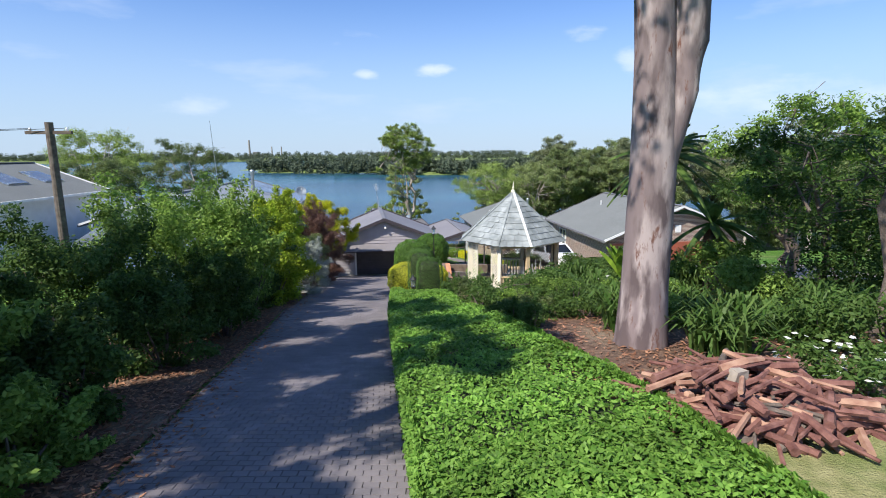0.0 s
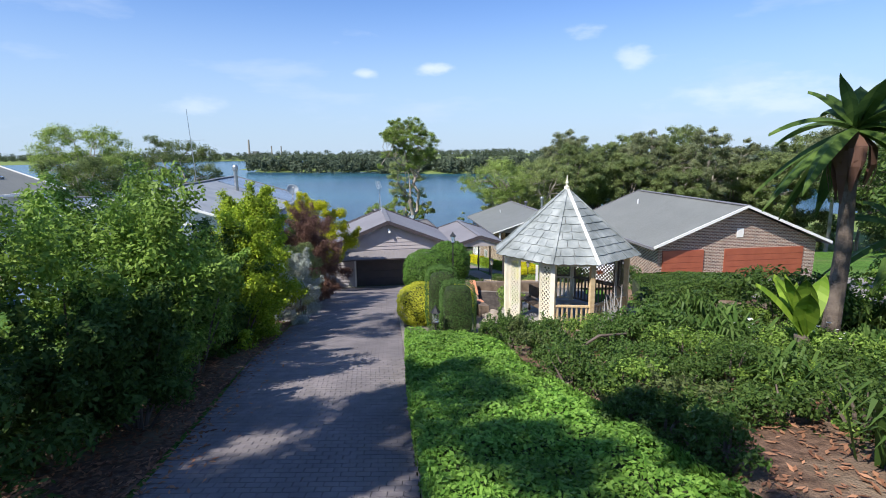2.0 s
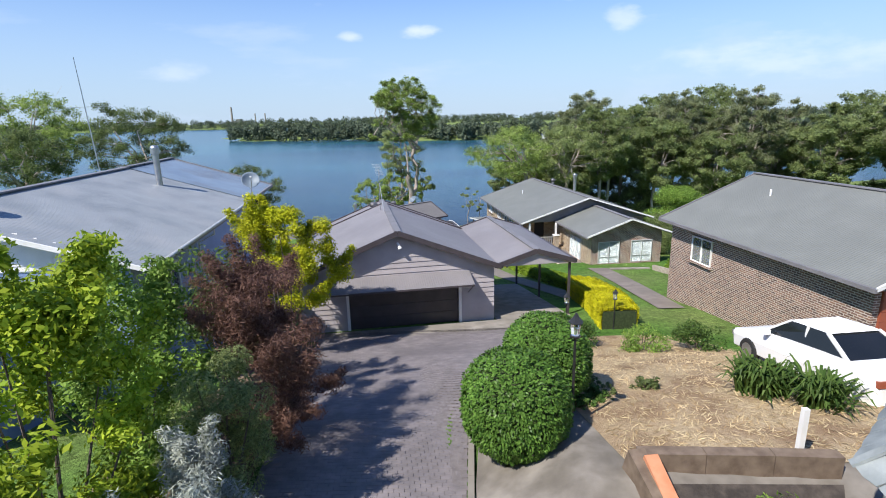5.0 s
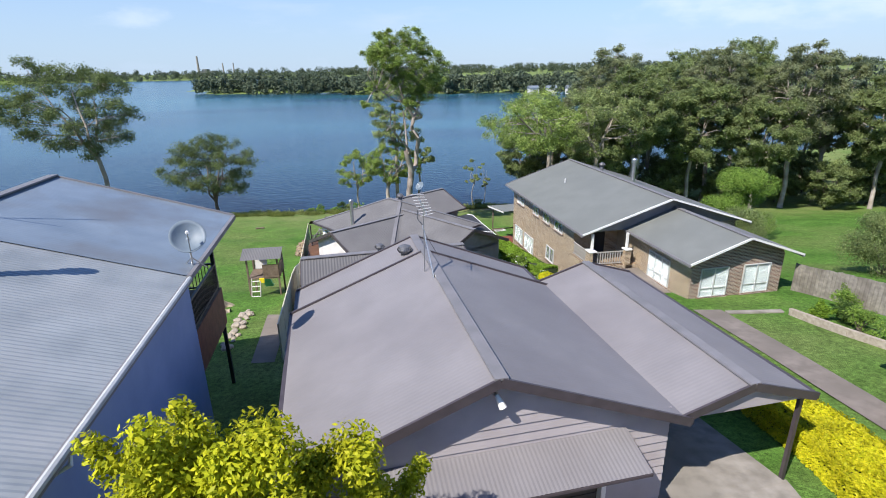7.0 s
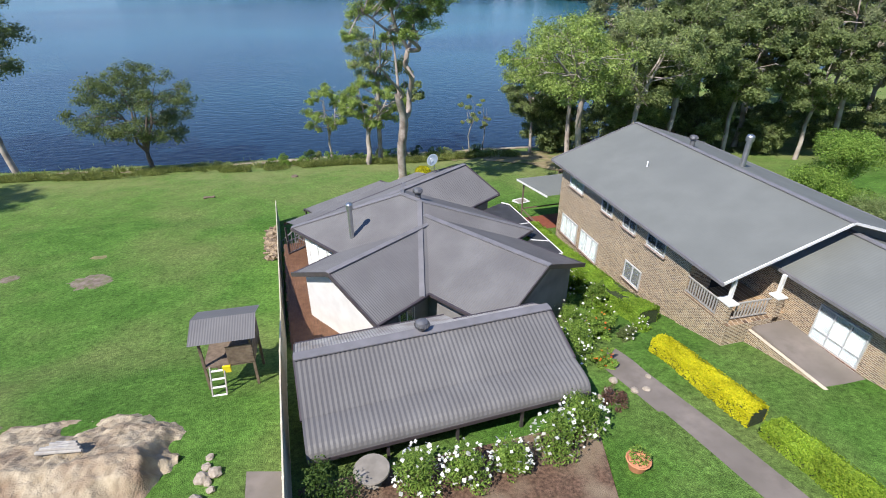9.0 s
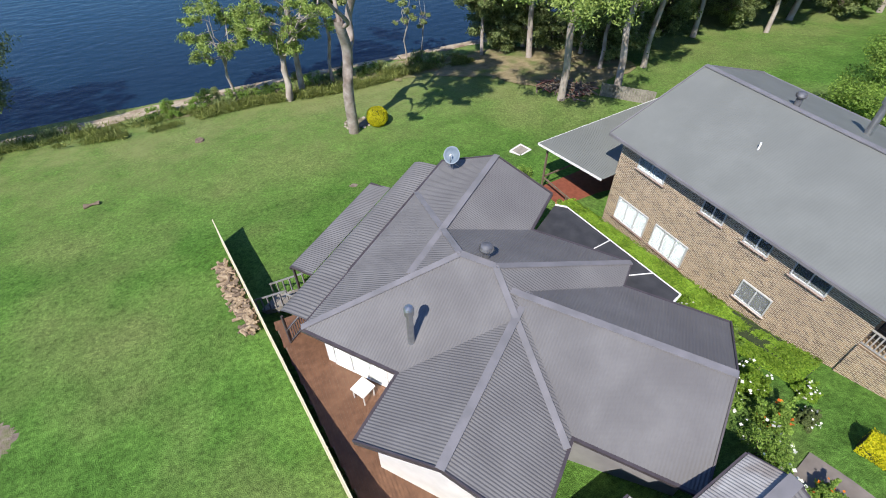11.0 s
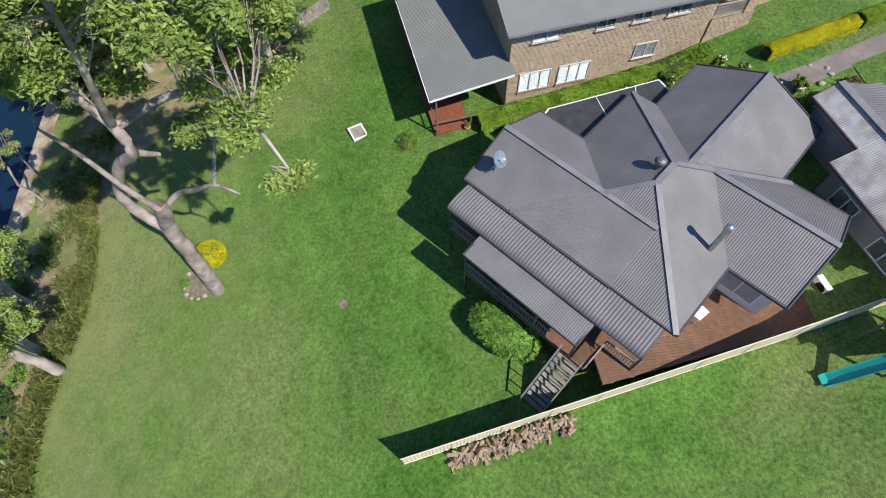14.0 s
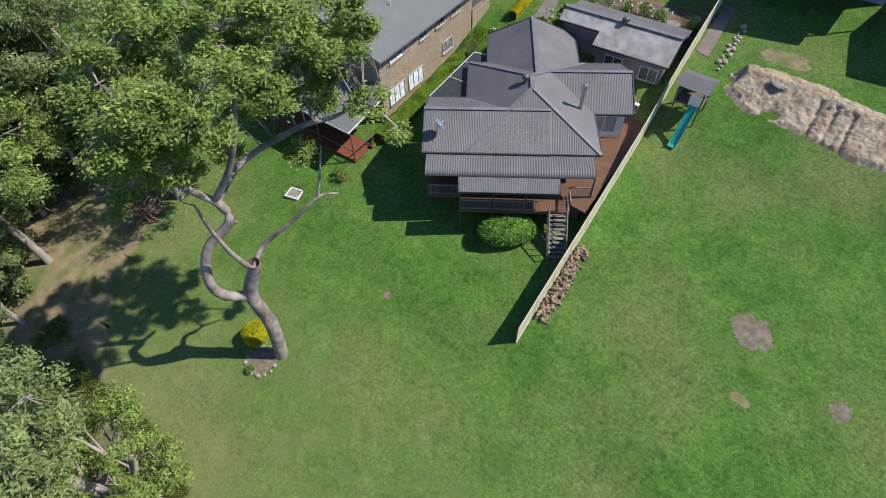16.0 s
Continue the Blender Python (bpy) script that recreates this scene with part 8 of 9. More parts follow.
shrub("garden_shrub", 14.3, 50.6, 0.9, 1.0, 1.2, L_MID, "leafy green shrub against a paling fence", 2400, 0.1, 111)
for i, (x, y, r, h, mt) in enumerate(((13.9, 52.4, 0.6, 0.8, L_LEMON), (14.9, 51.9, 0.7, 1.0, L_DARK), (15.9, 49.6, 0.7, 1.1, L_MID), (14.6, 49.2, 0.5, 0.6, L_HEDGE), (15.2, 46.6, 0.6, 0.8, L_LEMON), (16.9, 46.3, 0.8, 1.1, L_DARK), (16.0, 53.4, 0.8, 1.2, L_MID))):
    shrub("garden_shrub", x, y, r, r, h, mt, "leafy bush in a bed along a paling fence", 3600, 0.1, 980 + i, 0.4, group="bushes along the paling fence", sprays=8)
shrub("garden_shrub", 15.3, 48.2, 0.9, 1.0, 1.3, L_DARK, "dark green shrub against a paling fence", 2400, 0.1, 112)
# lakeside bushes
hb = clipped("hydrangea_bush", -12.0, 80.2, 1.2, 1.8, L_HEDGE, "dense glossy green bush below a veranda", 9000, 0.24, 113, ratio=0.6)
hb.scale = (1.6, 0.95, 1)
hb.rotation_euler[2] = radians(46)
clipped("golden_ball", -4.1, 96.7, 0.85, 1.5, L_YEL, "round bright yellow bush beside a gum tree", 9000, 0.1, 114)
shrub("garden_shrub", -5.6, 98.4, 0.4, 0.4, 0.5, L_MID, "small green bush in a stone-edged bed", 900, 0.09, 115)
shrub("garden_shrub", 1.9, 83.9, 0.8, 0.8, 1.0, L_MID, "green shrub at the corner of a red deck", 2000, 0.1, 116)
random.seed(31)
for i in range(26):
    x = random.uniform(-22, 16)
    y = 108.2 + random.uniform(-0.8, 2.0)
    shrub("shore_bush", x, y, random.uniform(0.6, 1.5), random.uniform(0.5, 0.9), random.uniform(0.6, 1.7), random.choice((L_DARK, L_MID, L_GUM2)), "scrubby green bush on a lake shore", 1500, 0.13, 130 + i, group="shore bushes")
for i in range(44):
    x = random.uniform(-60, 8)
    y = 108.0 + random.uniform(-0.6, 1.6)
    strappy(x, y, 0.6, 0.7, 60, "tuft of pale shore grass", 300 + i, L_GUM2, "shore_grass")

# belt of reeds and rank grass along the shore
g = np.random.default_rng(88)
n = 26000
ry_x = g.uniform(-62, 9, n)
ry_y = 105.2 + 0.6 * np.sin(ry_x * 0.35) + np.abs(g.normal(size=n)) * 1.6
keep = np.array([noise.noise((a * 0.25, b * 0.4, 3)) > -0.22 for a, b in zip(ry_x, ry_y)])
ry_x, ry_y = ry_x[keep], ry_y[keep]
ry_z = np.array([ground_z(a, b) for a, b in zip(ry_x, ry_y)]) + 0.2 + g.uniform(0, 0.25, len(ry_x))
solo("reed_bed", leaf_mesh("reed_bed", np.stack([ry_x, ry_y, ry_z], 1), 0.75, L_REED, seed=12, ratio=0.09, normals=np.tile([0.7, -0.7, 0.1], (len(ry_x), 1))), L_REED, "belt of yellow-green reeds and rank grass along a lake shore", "reeds", kind="stuff")

# banana-like palm and its neighbours
def fan_plant(x, y, h, label, seed, fronds=16, flen=1.9, mat=None, wide=0.2, name="palm", low=0.2, skirt=0):
    g = np.random.default_rng(seed)
    ob = thing(name, pose(x, y, ground_z(x, y)), label, "palm")
    part("trunk", Geo().tube([(0, 0, -0.2), (0.05, 0, h * 0.5), (0.0, 0.05, h)], [0.16, 0.13, 0.1], 10), M_BARKD, ob)
    for i in range(fronds):
        a = g.uniform(0, 2 * math.pi)
        el = g.uniform(low, 1.35)
        ln = flen * g.uniform(0.75, 1.1)
        geo = Geo()
        n = 9
        prev = None
        for k in range(n + 1):
            t = k / n
            u = ln * t
            z = h + math.sin(el) * u - 0.45 * u * u / flen * (1.2 - 0.3 * el)
            rr = math.cos(el) * u
            w = wide * math.sin(math.pi * min(1, 0.12 + t * 0.88)) + 0.01
            c, s = math.cos(a), math.sin(a)
            cur = [(c * rr - s * w, s * rr + c * w, z - 0.12 * w), (c * rr, s * rr, z + 0.05), (c * rr + s * w, s * rr - c * w, z - 0.12 * w)]
            if prev:
                geo.add(prev + cur, [(0, 1, 4, 3), (1, 2, 5, 4)])
            prev = cur
        part("frond", geo, mat or L_MID, ob)
    # dead leaves hanging round the trunk
    for i in range(skirt):
        a, ln = g.uniform(0, 2 * math.pi), flen * g.uniform(0.45, 0.8)
        c, sn, w = math.cos(a), math.sin(a), 0.09
        geo = Geo()
        pr = [(0.1, h - 0.05), (0.32, h - 0.1 - 0.2 * ln), (0.34, h - 0.6 * ln), (0.24, h - ln)]
        v = []
        for k, (u, z) in enumerate(pr):
            ww = w * (0.4, 1, 0.9, 0.15)[k]
            v += [(c * u - sn * ww, sn * u + c * ww, z), (c * u + sn * ww, sn * u - c * ww, z)]
        geo.add(v, [(0, 1, 3, 2), (2, 3, 5, 4), (4, 5, 7, 6)])
        part("dead_frond", geo, L_BROWN, ob)
    return ob


fan_plant(6.35, 13.8, 4.1, "tall dark palm with broad arching leaves", 1, 30, 1.7, L_DARK, 0.15, low=-0.5, skirt=16)
fan_plant(5.0, 12.6, 0.7, "young banana plant with broad upright leaves", 2, 8, 1.6, L_LEMON, 0.16, "banana_plant", low=0.95)
fan_plant(8.3, 14.6, 2.2, "dark palm among shrubs", 3, 22, 1.5, L_DARK, 0.12, low=-0.4, skirt=8)

# ---- trees ----
# great smooth-barked gum beside the drive, its crown far overhead
tr = thing("great_gum_tree", pose(3.62, 7.75, ground_z(3.62, 7.75) - 0.1), "massive smooth grey-pink gum trunk with peeling bark", "tree")
tk = Geo()
tk.tube([(0, 0, -0.3), (0, 0, 0.2), (0.0, 0, 1.2), (0.02, 0, 3.0), (0.0, 0, 4.1), (-0.06, 0.02, 5.0), (-0.14, 0.05, 6.2), (-0.3, 0.1, 9), (-0.2, 0.3, 13)], [0.6, 0.45, 0.39, 0.37, 0.36, 0.31, 0.3, 0.24, 0.12], 26)
tk.tube([(0.03, 0, 2.9), (0.16, 0, 3.7), (0.36, -0.02, 4.5), (0.47, -0.04, 5.2), (0.45, -0.05, 6.0), (0.42, -0.05, 7.2), (0.6, 0.2, 10), (1.2, 0.5, 14)], [0.3, 0.31, 0.29, 0.27, 0.26, 0.25, 0.2, 0.1], 22)
part("trunk", tk, M_BARKT, tr, smooth=True)
g = np.random.default_rng(77)
lumps = [((g.normal(0.2, 2.6), g.normal(-1.5, 2.4), g.uniform(9.5, 15)), g.uniform(0.8, 1.5)) for _ in range(26)]
pts, _n = clump_points(g, lumps, 9000, 0.3)
part("crown", leaf_mesh("crown", pts, 0.26, L_GUM, seed=77), L_GUM, tr)
lb = Geo()
for c, r in lumps:
    b0 = Vector((-0.25, 0.1, 8.5)) if c[0] < 0.3 else Vector((0.6, 0.2, 9.5))
    lb.tube([b0, b0.lerp(Vector(c), 0.5) + Vector((0, 0, 0.4)), c], [0.09, 0.05, 0.015], 6)
part("branch", lb, M_BARK, tr)

# trees behind the eastern bed
gum_tree(9.2, 11.2, 5, 4.8, 0.13, "dark-trunked garden tree with airy foliage", M_BARKD, L_DARK, leaves=9000, leaf=0.13, crown=(2.0, 1.8, 1.7), clumps=22, name="garden_tree")
gum_tree(11.5, 15.5, 6, 6.0, 0.18, "broad garden tree with fine green foliage", M_BARKD, L_MID, leaves=13000, leaf=0.15, crown=(2.6, 2.4, 2.2), clumps=26, name="garden_tree")
gum_tree(7.9, 7.9, 8, 6.6, 0.1, "thin dark leaning tree with sparse leaves", M_BARKD, L_DARK, leaves=2600, leaf=0.13, crown=(1.3, 1.2, 1.8), shift=(0.5, 0), clumps=10, name="thin_tree")
gum_tree(15.0, 21.0, 9, 5.6, 0.18, "leafy garden tree near a red-door house", M_BARKD, L_DARK, leaves=11000, leaf=0.17, crown=(2.6, 2.4, 2.0), clumps=24, name="garden_tree")
# unseen trees added west of the drive to throw dappled shade on it
for i, (x, y, h) in enumerate(((-9.6, -4.8, 12.4), (-10.2, -1.6, 12.8), (-10.2, 1.6, 12.6), (-10.4, 5.4, 12.2))):
    gum_tree(x, y, 31 + i, h, 0.22, "airy gum out of view, added to shade a driveway", M_BARK, L_GUM, leaves=15000, leaf=0.2, crown=(2.3, 2.5, 2.2), clumps=18, fork_h=6.5, group="driveway gums")

# unseen; added so that its crown's shadow lands on the privet hedge
gum_tree(-7.8, 0.2, 37, 14.8, 0.22, "tall airy gum out of view, added to shade a driveway and hedge", M_BARK, L_GUM, leaves=12000, leaf=0.2, crown=(1.7, 2.0, 1.6), shift=(0.6, 0.5), clumps=13, fork_h=9.5, group="driveway gums")

# unseen; added so that its crown's shadow lands mid-drive
gum_tree(-10.7, 3.4, 39, 15.0, 0.24, "tall airy gum out of view, added to shade a driveway and hedge", M_BARK, L_GUM, leaves=9000, leaf=0.2, crown=(2.3, 2.6, 2.0), clumps=15, fork_h=8.5, group="driveway gums")
# taller gums further west, also unseen, added so their shade crosses the drive
for i, (x, y, h) in enumerate(((-16.0, 10.0, 19.5),)):
    gum_tree(x, y, 331 + i, h, 0.26, "tall straight gum out of view, added to shade a driveway", M_BARK, L_GUM, leaves=4200, leaf=0.22, crown=(2.5, 3.2, 2.6), clumps=15, fork_h=11.0, group="driveway gums", puff=(0.2, 0.3))

# lakeside gums
def lakeside_gum():
    """The crooked gum on the lawn: one trunk, a swan-necked limb, and limbs reaching over the grass."""
    o = Vector((-6.25, 96.3, -12.2))
    ob = thing("crooked_gum_tree", pose(*o), "tall crooked pale gum with twisting limbs on a lakeside lawn", "tree")
    tk = Geo()

    def limb(pts, r0, r1, sides=12):
        q = [Vector(p) - o for p in pts]
        n = len(q)
        # rounded course through the points
        fine, rad = [], []
        for i in range(n - 1):
            p0, p1, p2, p3 = q[max(i - 1, 0)], q[i], q[i + 1], q[min(i + 2, n - 1)]
            for k in range(5):
                t = k / 5
                fine.append(0.5 * ((2 * p1) + (p2 - p0) * t + (2 * p0 - 5 * p1 + 4 * p2 - p3) * t * t + (3 * p1 - p0 - 3 * p2 + p3) * t ** 3))
                rad.append(r0 + (r1 - r0) * (i + t) / (n - 1))
        fine.append(q[-1])
        rad.append(r1)
        tk.tube(fine, rad, sides, caps=False)
        return fine
    limb([(-6.25, 96.3, -12.6), (-6.25, 96.3, -12.0), (-6.35, 95.95, -8.6), (-6.0, 96.0, -5.6), (-6.4, 95.3, -3.6), (-6.5, 95.2, -2.9)], 0.46, 0.33, 16)
    mains = [limb([(-6.02, 96.0, -5.6), (-5.4, 97.05, -5.1), (-5.25, 97.35, -3.6), (-5.0, 96.5, -1.8), (-5.7, 95.0, -0.3), (-5.4, 95.1, 1.0)], 0.3, 0.22)]
    mains.append(limb([(-6.4, 95.3, -3.7), (-6.45, 95.9, -1.4), (-6.6, 96.2, 1.0), (-7.0, 96.3, 2.8)], 0.16, 0.05))
    mains.append(limb([(-6.42, 95.3, -3.5), (-6.1, 94.3, -2.8), (-7.4, 92.6, -1.0), (-8.2, 91.3, 0.2), (-8.6, 90.4, 0.0)], 0.17, 0.04, 9))
    mains.append(limb([(-8.15, 91.35, 0.15), (-8.1, 90.8, 1.5), (-7.95, 90.3, 2.7)], 0.09, 0.03, 8))
    mains.append(limb([(-5.4, 95.1, 0.9), (-4.7, 96.4, 3.2), (-5.0, 97.2, 6.5), (-5.6, 96.6, 9.0)], 0.19, 0.05))
    mains.append(limb([(-5.45, 95.1, 0.9), (-4.6, 92.9, 1.4), (-6.6, 90.5, 3.1), (-7.6, 89.1, 3.4), (-9.3, 88.4, 4.6), (-10.4, 87.6, 3.4)], 0.2, 0.04))
    mains.append(limb([(-5.4, 95.1, 1.0), (-6.6, 94.0, 3.4), (-7.2, 93.0, 6.4), (-7.4, 92.6, 9.2)], 0.18, 0.05))
    mains.append(limb([(-5.65, 95.0, -0.35), (-5.3, 94.8, -0.9), (-4.95, 94.6, -1.4)], 0.16, 0.1, 9))
    g = np.random.default_rng(72)
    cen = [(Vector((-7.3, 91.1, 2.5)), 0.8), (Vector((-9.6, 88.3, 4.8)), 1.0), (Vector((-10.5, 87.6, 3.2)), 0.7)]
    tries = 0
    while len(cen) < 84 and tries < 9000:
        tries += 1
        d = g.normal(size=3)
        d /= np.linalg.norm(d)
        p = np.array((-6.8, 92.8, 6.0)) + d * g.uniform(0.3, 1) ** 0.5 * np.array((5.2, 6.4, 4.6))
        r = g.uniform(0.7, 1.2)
        # shaped to the camera's view: drops clumps that would hide the limbs
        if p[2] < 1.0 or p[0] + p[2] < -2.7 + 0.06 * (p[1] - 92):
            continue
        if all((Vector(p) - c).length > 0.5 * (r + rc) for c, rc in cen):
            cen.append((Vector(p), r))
    pool = [p for m in mains[:7] for p in m[6:]]
    tip = []
    for c, r in cen:
        w = c - o
        b = min(pool, key=lambda p: (p - w).length + max(0, p.z - w.z) * 1.2)
        m1 = b.lerp(w, 0.5) + Vector(g.normal(size=3)) * 0.3
        tk.tube([b, m1, w], [0.045, 0.028, 0.01], 6, caps=False)
        for _ in range(3):
            tk.tube([m1, m1.lerp(w, 0.6) + Vector(g.normal(size=3)) * r * 0.3, w + Vector(g.normal(size=3)) * r * 0.5], [0.018, 0.012, 0.005], 4, caps=False)
        for _ in range(6):
            d = Vector(g.normal(size=3)).normalized()
            tip.append((w + Vector((d.x, d.y, d.z * 0.6 + 0.12)) * r * 0.75, r * 0.21))
    part("trunk", tk, M_BARKG, ob, smooth=True)
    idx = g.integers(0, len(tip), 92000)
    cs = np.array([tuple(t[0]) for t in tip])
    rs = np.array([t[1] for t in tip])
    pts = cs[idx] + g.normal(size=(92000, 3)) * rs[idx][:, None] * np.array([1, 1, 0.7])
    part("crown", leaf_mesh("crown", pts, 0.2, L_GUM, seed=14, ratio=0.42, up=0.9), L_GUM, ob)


M_BARKG = material("grey_pink_gum_bark", (0.27, 0.22, 0.19), (0.46, 0.4, 0.36), 0.85, 1.8, 25, 0.5, c3=(0.13, 0.1, 0.08), scale3=1.1, dist=0.03, spec=0.2)
lakeside_gum()
gum_tree(-9.7, 105.6, 15, 10.2, 0.34, "leafy gum at the lake edge", M_BARKP, L_GUM, leaves=30000, leaf=0.2, crown=(4.0, 3.4, 3.2), shift=(1.2, 0.8), clumps=44, forks=4, puff=(0.17, 0.27))
gum_tree(-8.2, 107.3, 24, 19.5, 0.28, "slim gum with grey foliage at the lake edge", M_BARKP, L_GUM2, leaves=19000, leaf=0.22, crown=(3.8, 3.2, 5.4), shift=(0.6, 0), clumps=34)
gum_tree(-14.2, 109.0, 16, 9.5, 0.16, "slender multi-stemmed gum at the lake edge", M_BARKP, L_GUM, leaves=13000, leaf=0.22, crown=(3.0, 2.6, 3.2), clumps=24)
gum_tree(-5.0, 108.4, 17, 12.0, 0.18, "thin grey-leaved gum at the lake edge", M_BARKP, L_GUM2, leaves=5000, leaf=0.27, crown=(2.2, 2.0, 3.2), shift=(0.8, 0), clumps=13)
gum_tree(3.6, 110.4, 18, 7.6, 0.09, "thin sapling at the water's edge", M_BARKP, L_GUM2, leaves=1900, leaf=0.24, crown=(1.7, 1.2, 2.2), clumps=9)
gum_tree(5.4, 110.6, 25, 7.0, 0.08, "thin sapling at the water's edge", M_BARKP, L_GUM2, leaves=1500, leaf=0.24, crown=(1.0, 1.0, 2.2), clumps=7)
gum_tree(-35.6, 109.3, 19, 12.2, 0.3, "spreading dark-crowned tree on the lake shore", M_BARKD, L_OLIVE, leaves=34000, leaf=0.25, crown=(6.2, 5.4, 4.9), clumps=44, forks=5, puff=(0.2, 0.32))
gum_tree(-50.5, 109.3, 22, 23.5, 0.36, "tall gum with rounded crown on the lake shore", M_BARKP, L_OLIVE, leaves=42000, leaf=0.3, crown=(8.6, 7.0, 7.4), shift=(-2.8, 0), clumps=46, forks=4, puff=(0.2, 0.3))
gum_tree(-58, 89, 123, 17.0, 0.36, "spreading gum on a lakeside lawn", M_BARKP, L_OLIVE, leaves=26000, leaf=0.3, crown=(6.6, 6.0, 4.6), clumps=40, forks=4, puff=(0.18, 0.28))
gum_tree(-72, 108.6, 23, 26.0, 0.4, "tall spreading gum on the lake shore", M_BARKP, L_GUM, leaves=34000, leaf=0.36, crown=(9.5, 8.0, 7.5), clumps=46, forks=4, puff=(0.18, 0.28))
gum_tree(-95, 96, 26, 24.0, 0.4, "tall spreading gum on the lake shore", M_BARKP, L_GUM, leaves=9000, leaf=0.45, crown=(9.5, 8.0, 6.5), clumps=30, forks=4, puff=(0.18, 0.28))
# gums at the wood's edge, leaning over the lawn and the red deck
gum_tree(11.5, 93.5, 27, 16.0, 0.32, "gum at a wood's edge leaning over a lawn", M_BARKP, L_GUM, leaves=20000, leaf=0.26, crown=(5.4, 5.6, 3.6), shift=(-3.6, -3.6), clumps=34, forks=4, puff=(0.18, 0.28))
gum_tree(14.5, 103.8, 28, 15.5, 0.3, "gum with dense crown at a wood's edge", M_BARKP, L_GUM, leaves=18000, leaf=0.26, crown=(5.0, 5.0, 4.0), shift=(-2.0, -0.5), clumps=30, forks=4, puff=(0.2, 0.3))
gum_tree(17.0, 93.0, 29, 16.5, 0.32, "gum with dense crown at a wood's edge", M_BARKP, L_GUM2, leaves=16000, leaf=0.28, crown=(5.0, 5.0, 4.6), clumps=30, forks=4, puff=(0.2, 0.3))

# eastern lakeside wood: a few kinds, repeated at other sizes
random.seed(41)
meshes = []
for i, (h, r, lm, cr) in enumerate(((20, 0.3, L_WOOD, (5.0, 4.8, 6.0)), (22, 0.34, L_WOOD2, (5.4, 5.0, 7.0)), (18, 0.28, L_WOOD, (5.8, 5.4, 4.6)), (15, 0.24, L_WOOD, (4.6, 4.6, 5.0)), (21, 0.3, L_WOOD2, (4.6, 4.4, 7.4)))):
    ge_, pt_, nn_ = gum_parts(200 + i, h, r, crown=cr, clumps=72, leaves=46000, forks=5, puff=(0.16, 0.27))
    meshes.append((ge_.mesh("trunk", M_BARKP, True), leaf_mesh("crown", pt_, 0.29, lm, seed=i, ratio=0.42, normals=nn_), lm))
WOOD = [(11.0, 107.5), (18.5, 97.5), (16.0, 107.5), (19.5, 102.0), (22.5, 96.0), (23.5, 108.0), (26.0, 101.5), (30, 107), (33, 100.5), (38, 105), (41, 98), (45.5, 108), (47, 100), (55, 104), (58, 97), (64, 91), (67, 104), (74, 97), (80, 108), (84, 94), (21, 112), (29, 115), (39, 117), (51, 120), (65, 120), (58, 80), (68, 74), (56, 66), (78, 82), (92, 72), (66, 58)]
for i, (x, y) in enumerate(WOOD):
    k = random.randrange(5)
    s = random.uniform(1.0, 1.22) * (0.74 if x < 20.5 else 0.86 if x < 27 else 1.0)
    tm, cm, lm = meshes[k]
    t_ = thing("gum_tree", pose(x, y, ground_z(x, y), 0, 0, random.uniform(0, 360)) @ Matrix.Scale(s, 4), "tall gum tree in lakeside woodland", "tree", "lakeside gum trees")
    part("trunk", tm, M_BARKP, t_)
    part("crown", cm, lm, t_)
# understorey of the wood
ge_, pt_, nn_ = gum_parts(260, 6.5, 0.12, crown=(3.0, 3.0, 3.2), mid=3.2, clumps=30, leaves=17000, forks=4, fork_h=0.8, puff=(0.28, 0.42))
um = (ge_.mesh("trunk", M_BARKD, True), leaf_mesh("crown", pt_, 0.26, L_WOOD, seed=9, ratio=0.5, normals=nn_))
for x, y in ((15, 110.5), (18, 105), (21, 99.5), (24.5, 104.5), (27.5, 111), (31.5, 103.5), (36, 109), (39, 101.5), (42, 104.5), (49, 104), (53, 98.5), (57, 109), (61, 101), (66, 97), (43, 113), (55, 114), (70, 110), (72, 88), (86, 102), (13.5, 108), (33, 113.5)):
    s = random.uniform(0.75, 1.25)
    t_ = thing("understorey_tree", pose(x, y, ground_z(x, y), 0, 0, random.uniform(0, 360)) @ Matrix.Scale(s, 4), "low bushy tree under gum trees", "tree", "understorey trees")
    part("trunk", um[0], M_BARKD, t_)
    part("crown", um[1], L_WOOD, t_)
shrub("garden_tree", 26, 78, 3.5, 3.0, 7.0, L_MID, "dense leafy green tree behind a brick house", 36000, 0.15, 211, 0.42, category="tree")
shrub("garden_tree", 21.5, 70, 2.6, 2.6, 4.2, L_WOOD, "dense bushy tree behind a paling fence", 24000, 0.12, 212, 0.42, category="tree")
shrub("garden_tree", 24.5, 60, 2.8, 2.6, 4.0, L_WOOD, "dense bushy tree behind a paling fence", 24000, 0.12, 213, 0.42, category="tree")
shrub("garden_tree", 23.0, 50, 2.6, 2.6, 4.4, L_MID, "dense bushy tree beyond a fence", 24000, 0.12, 214, 0.42, category="tree")

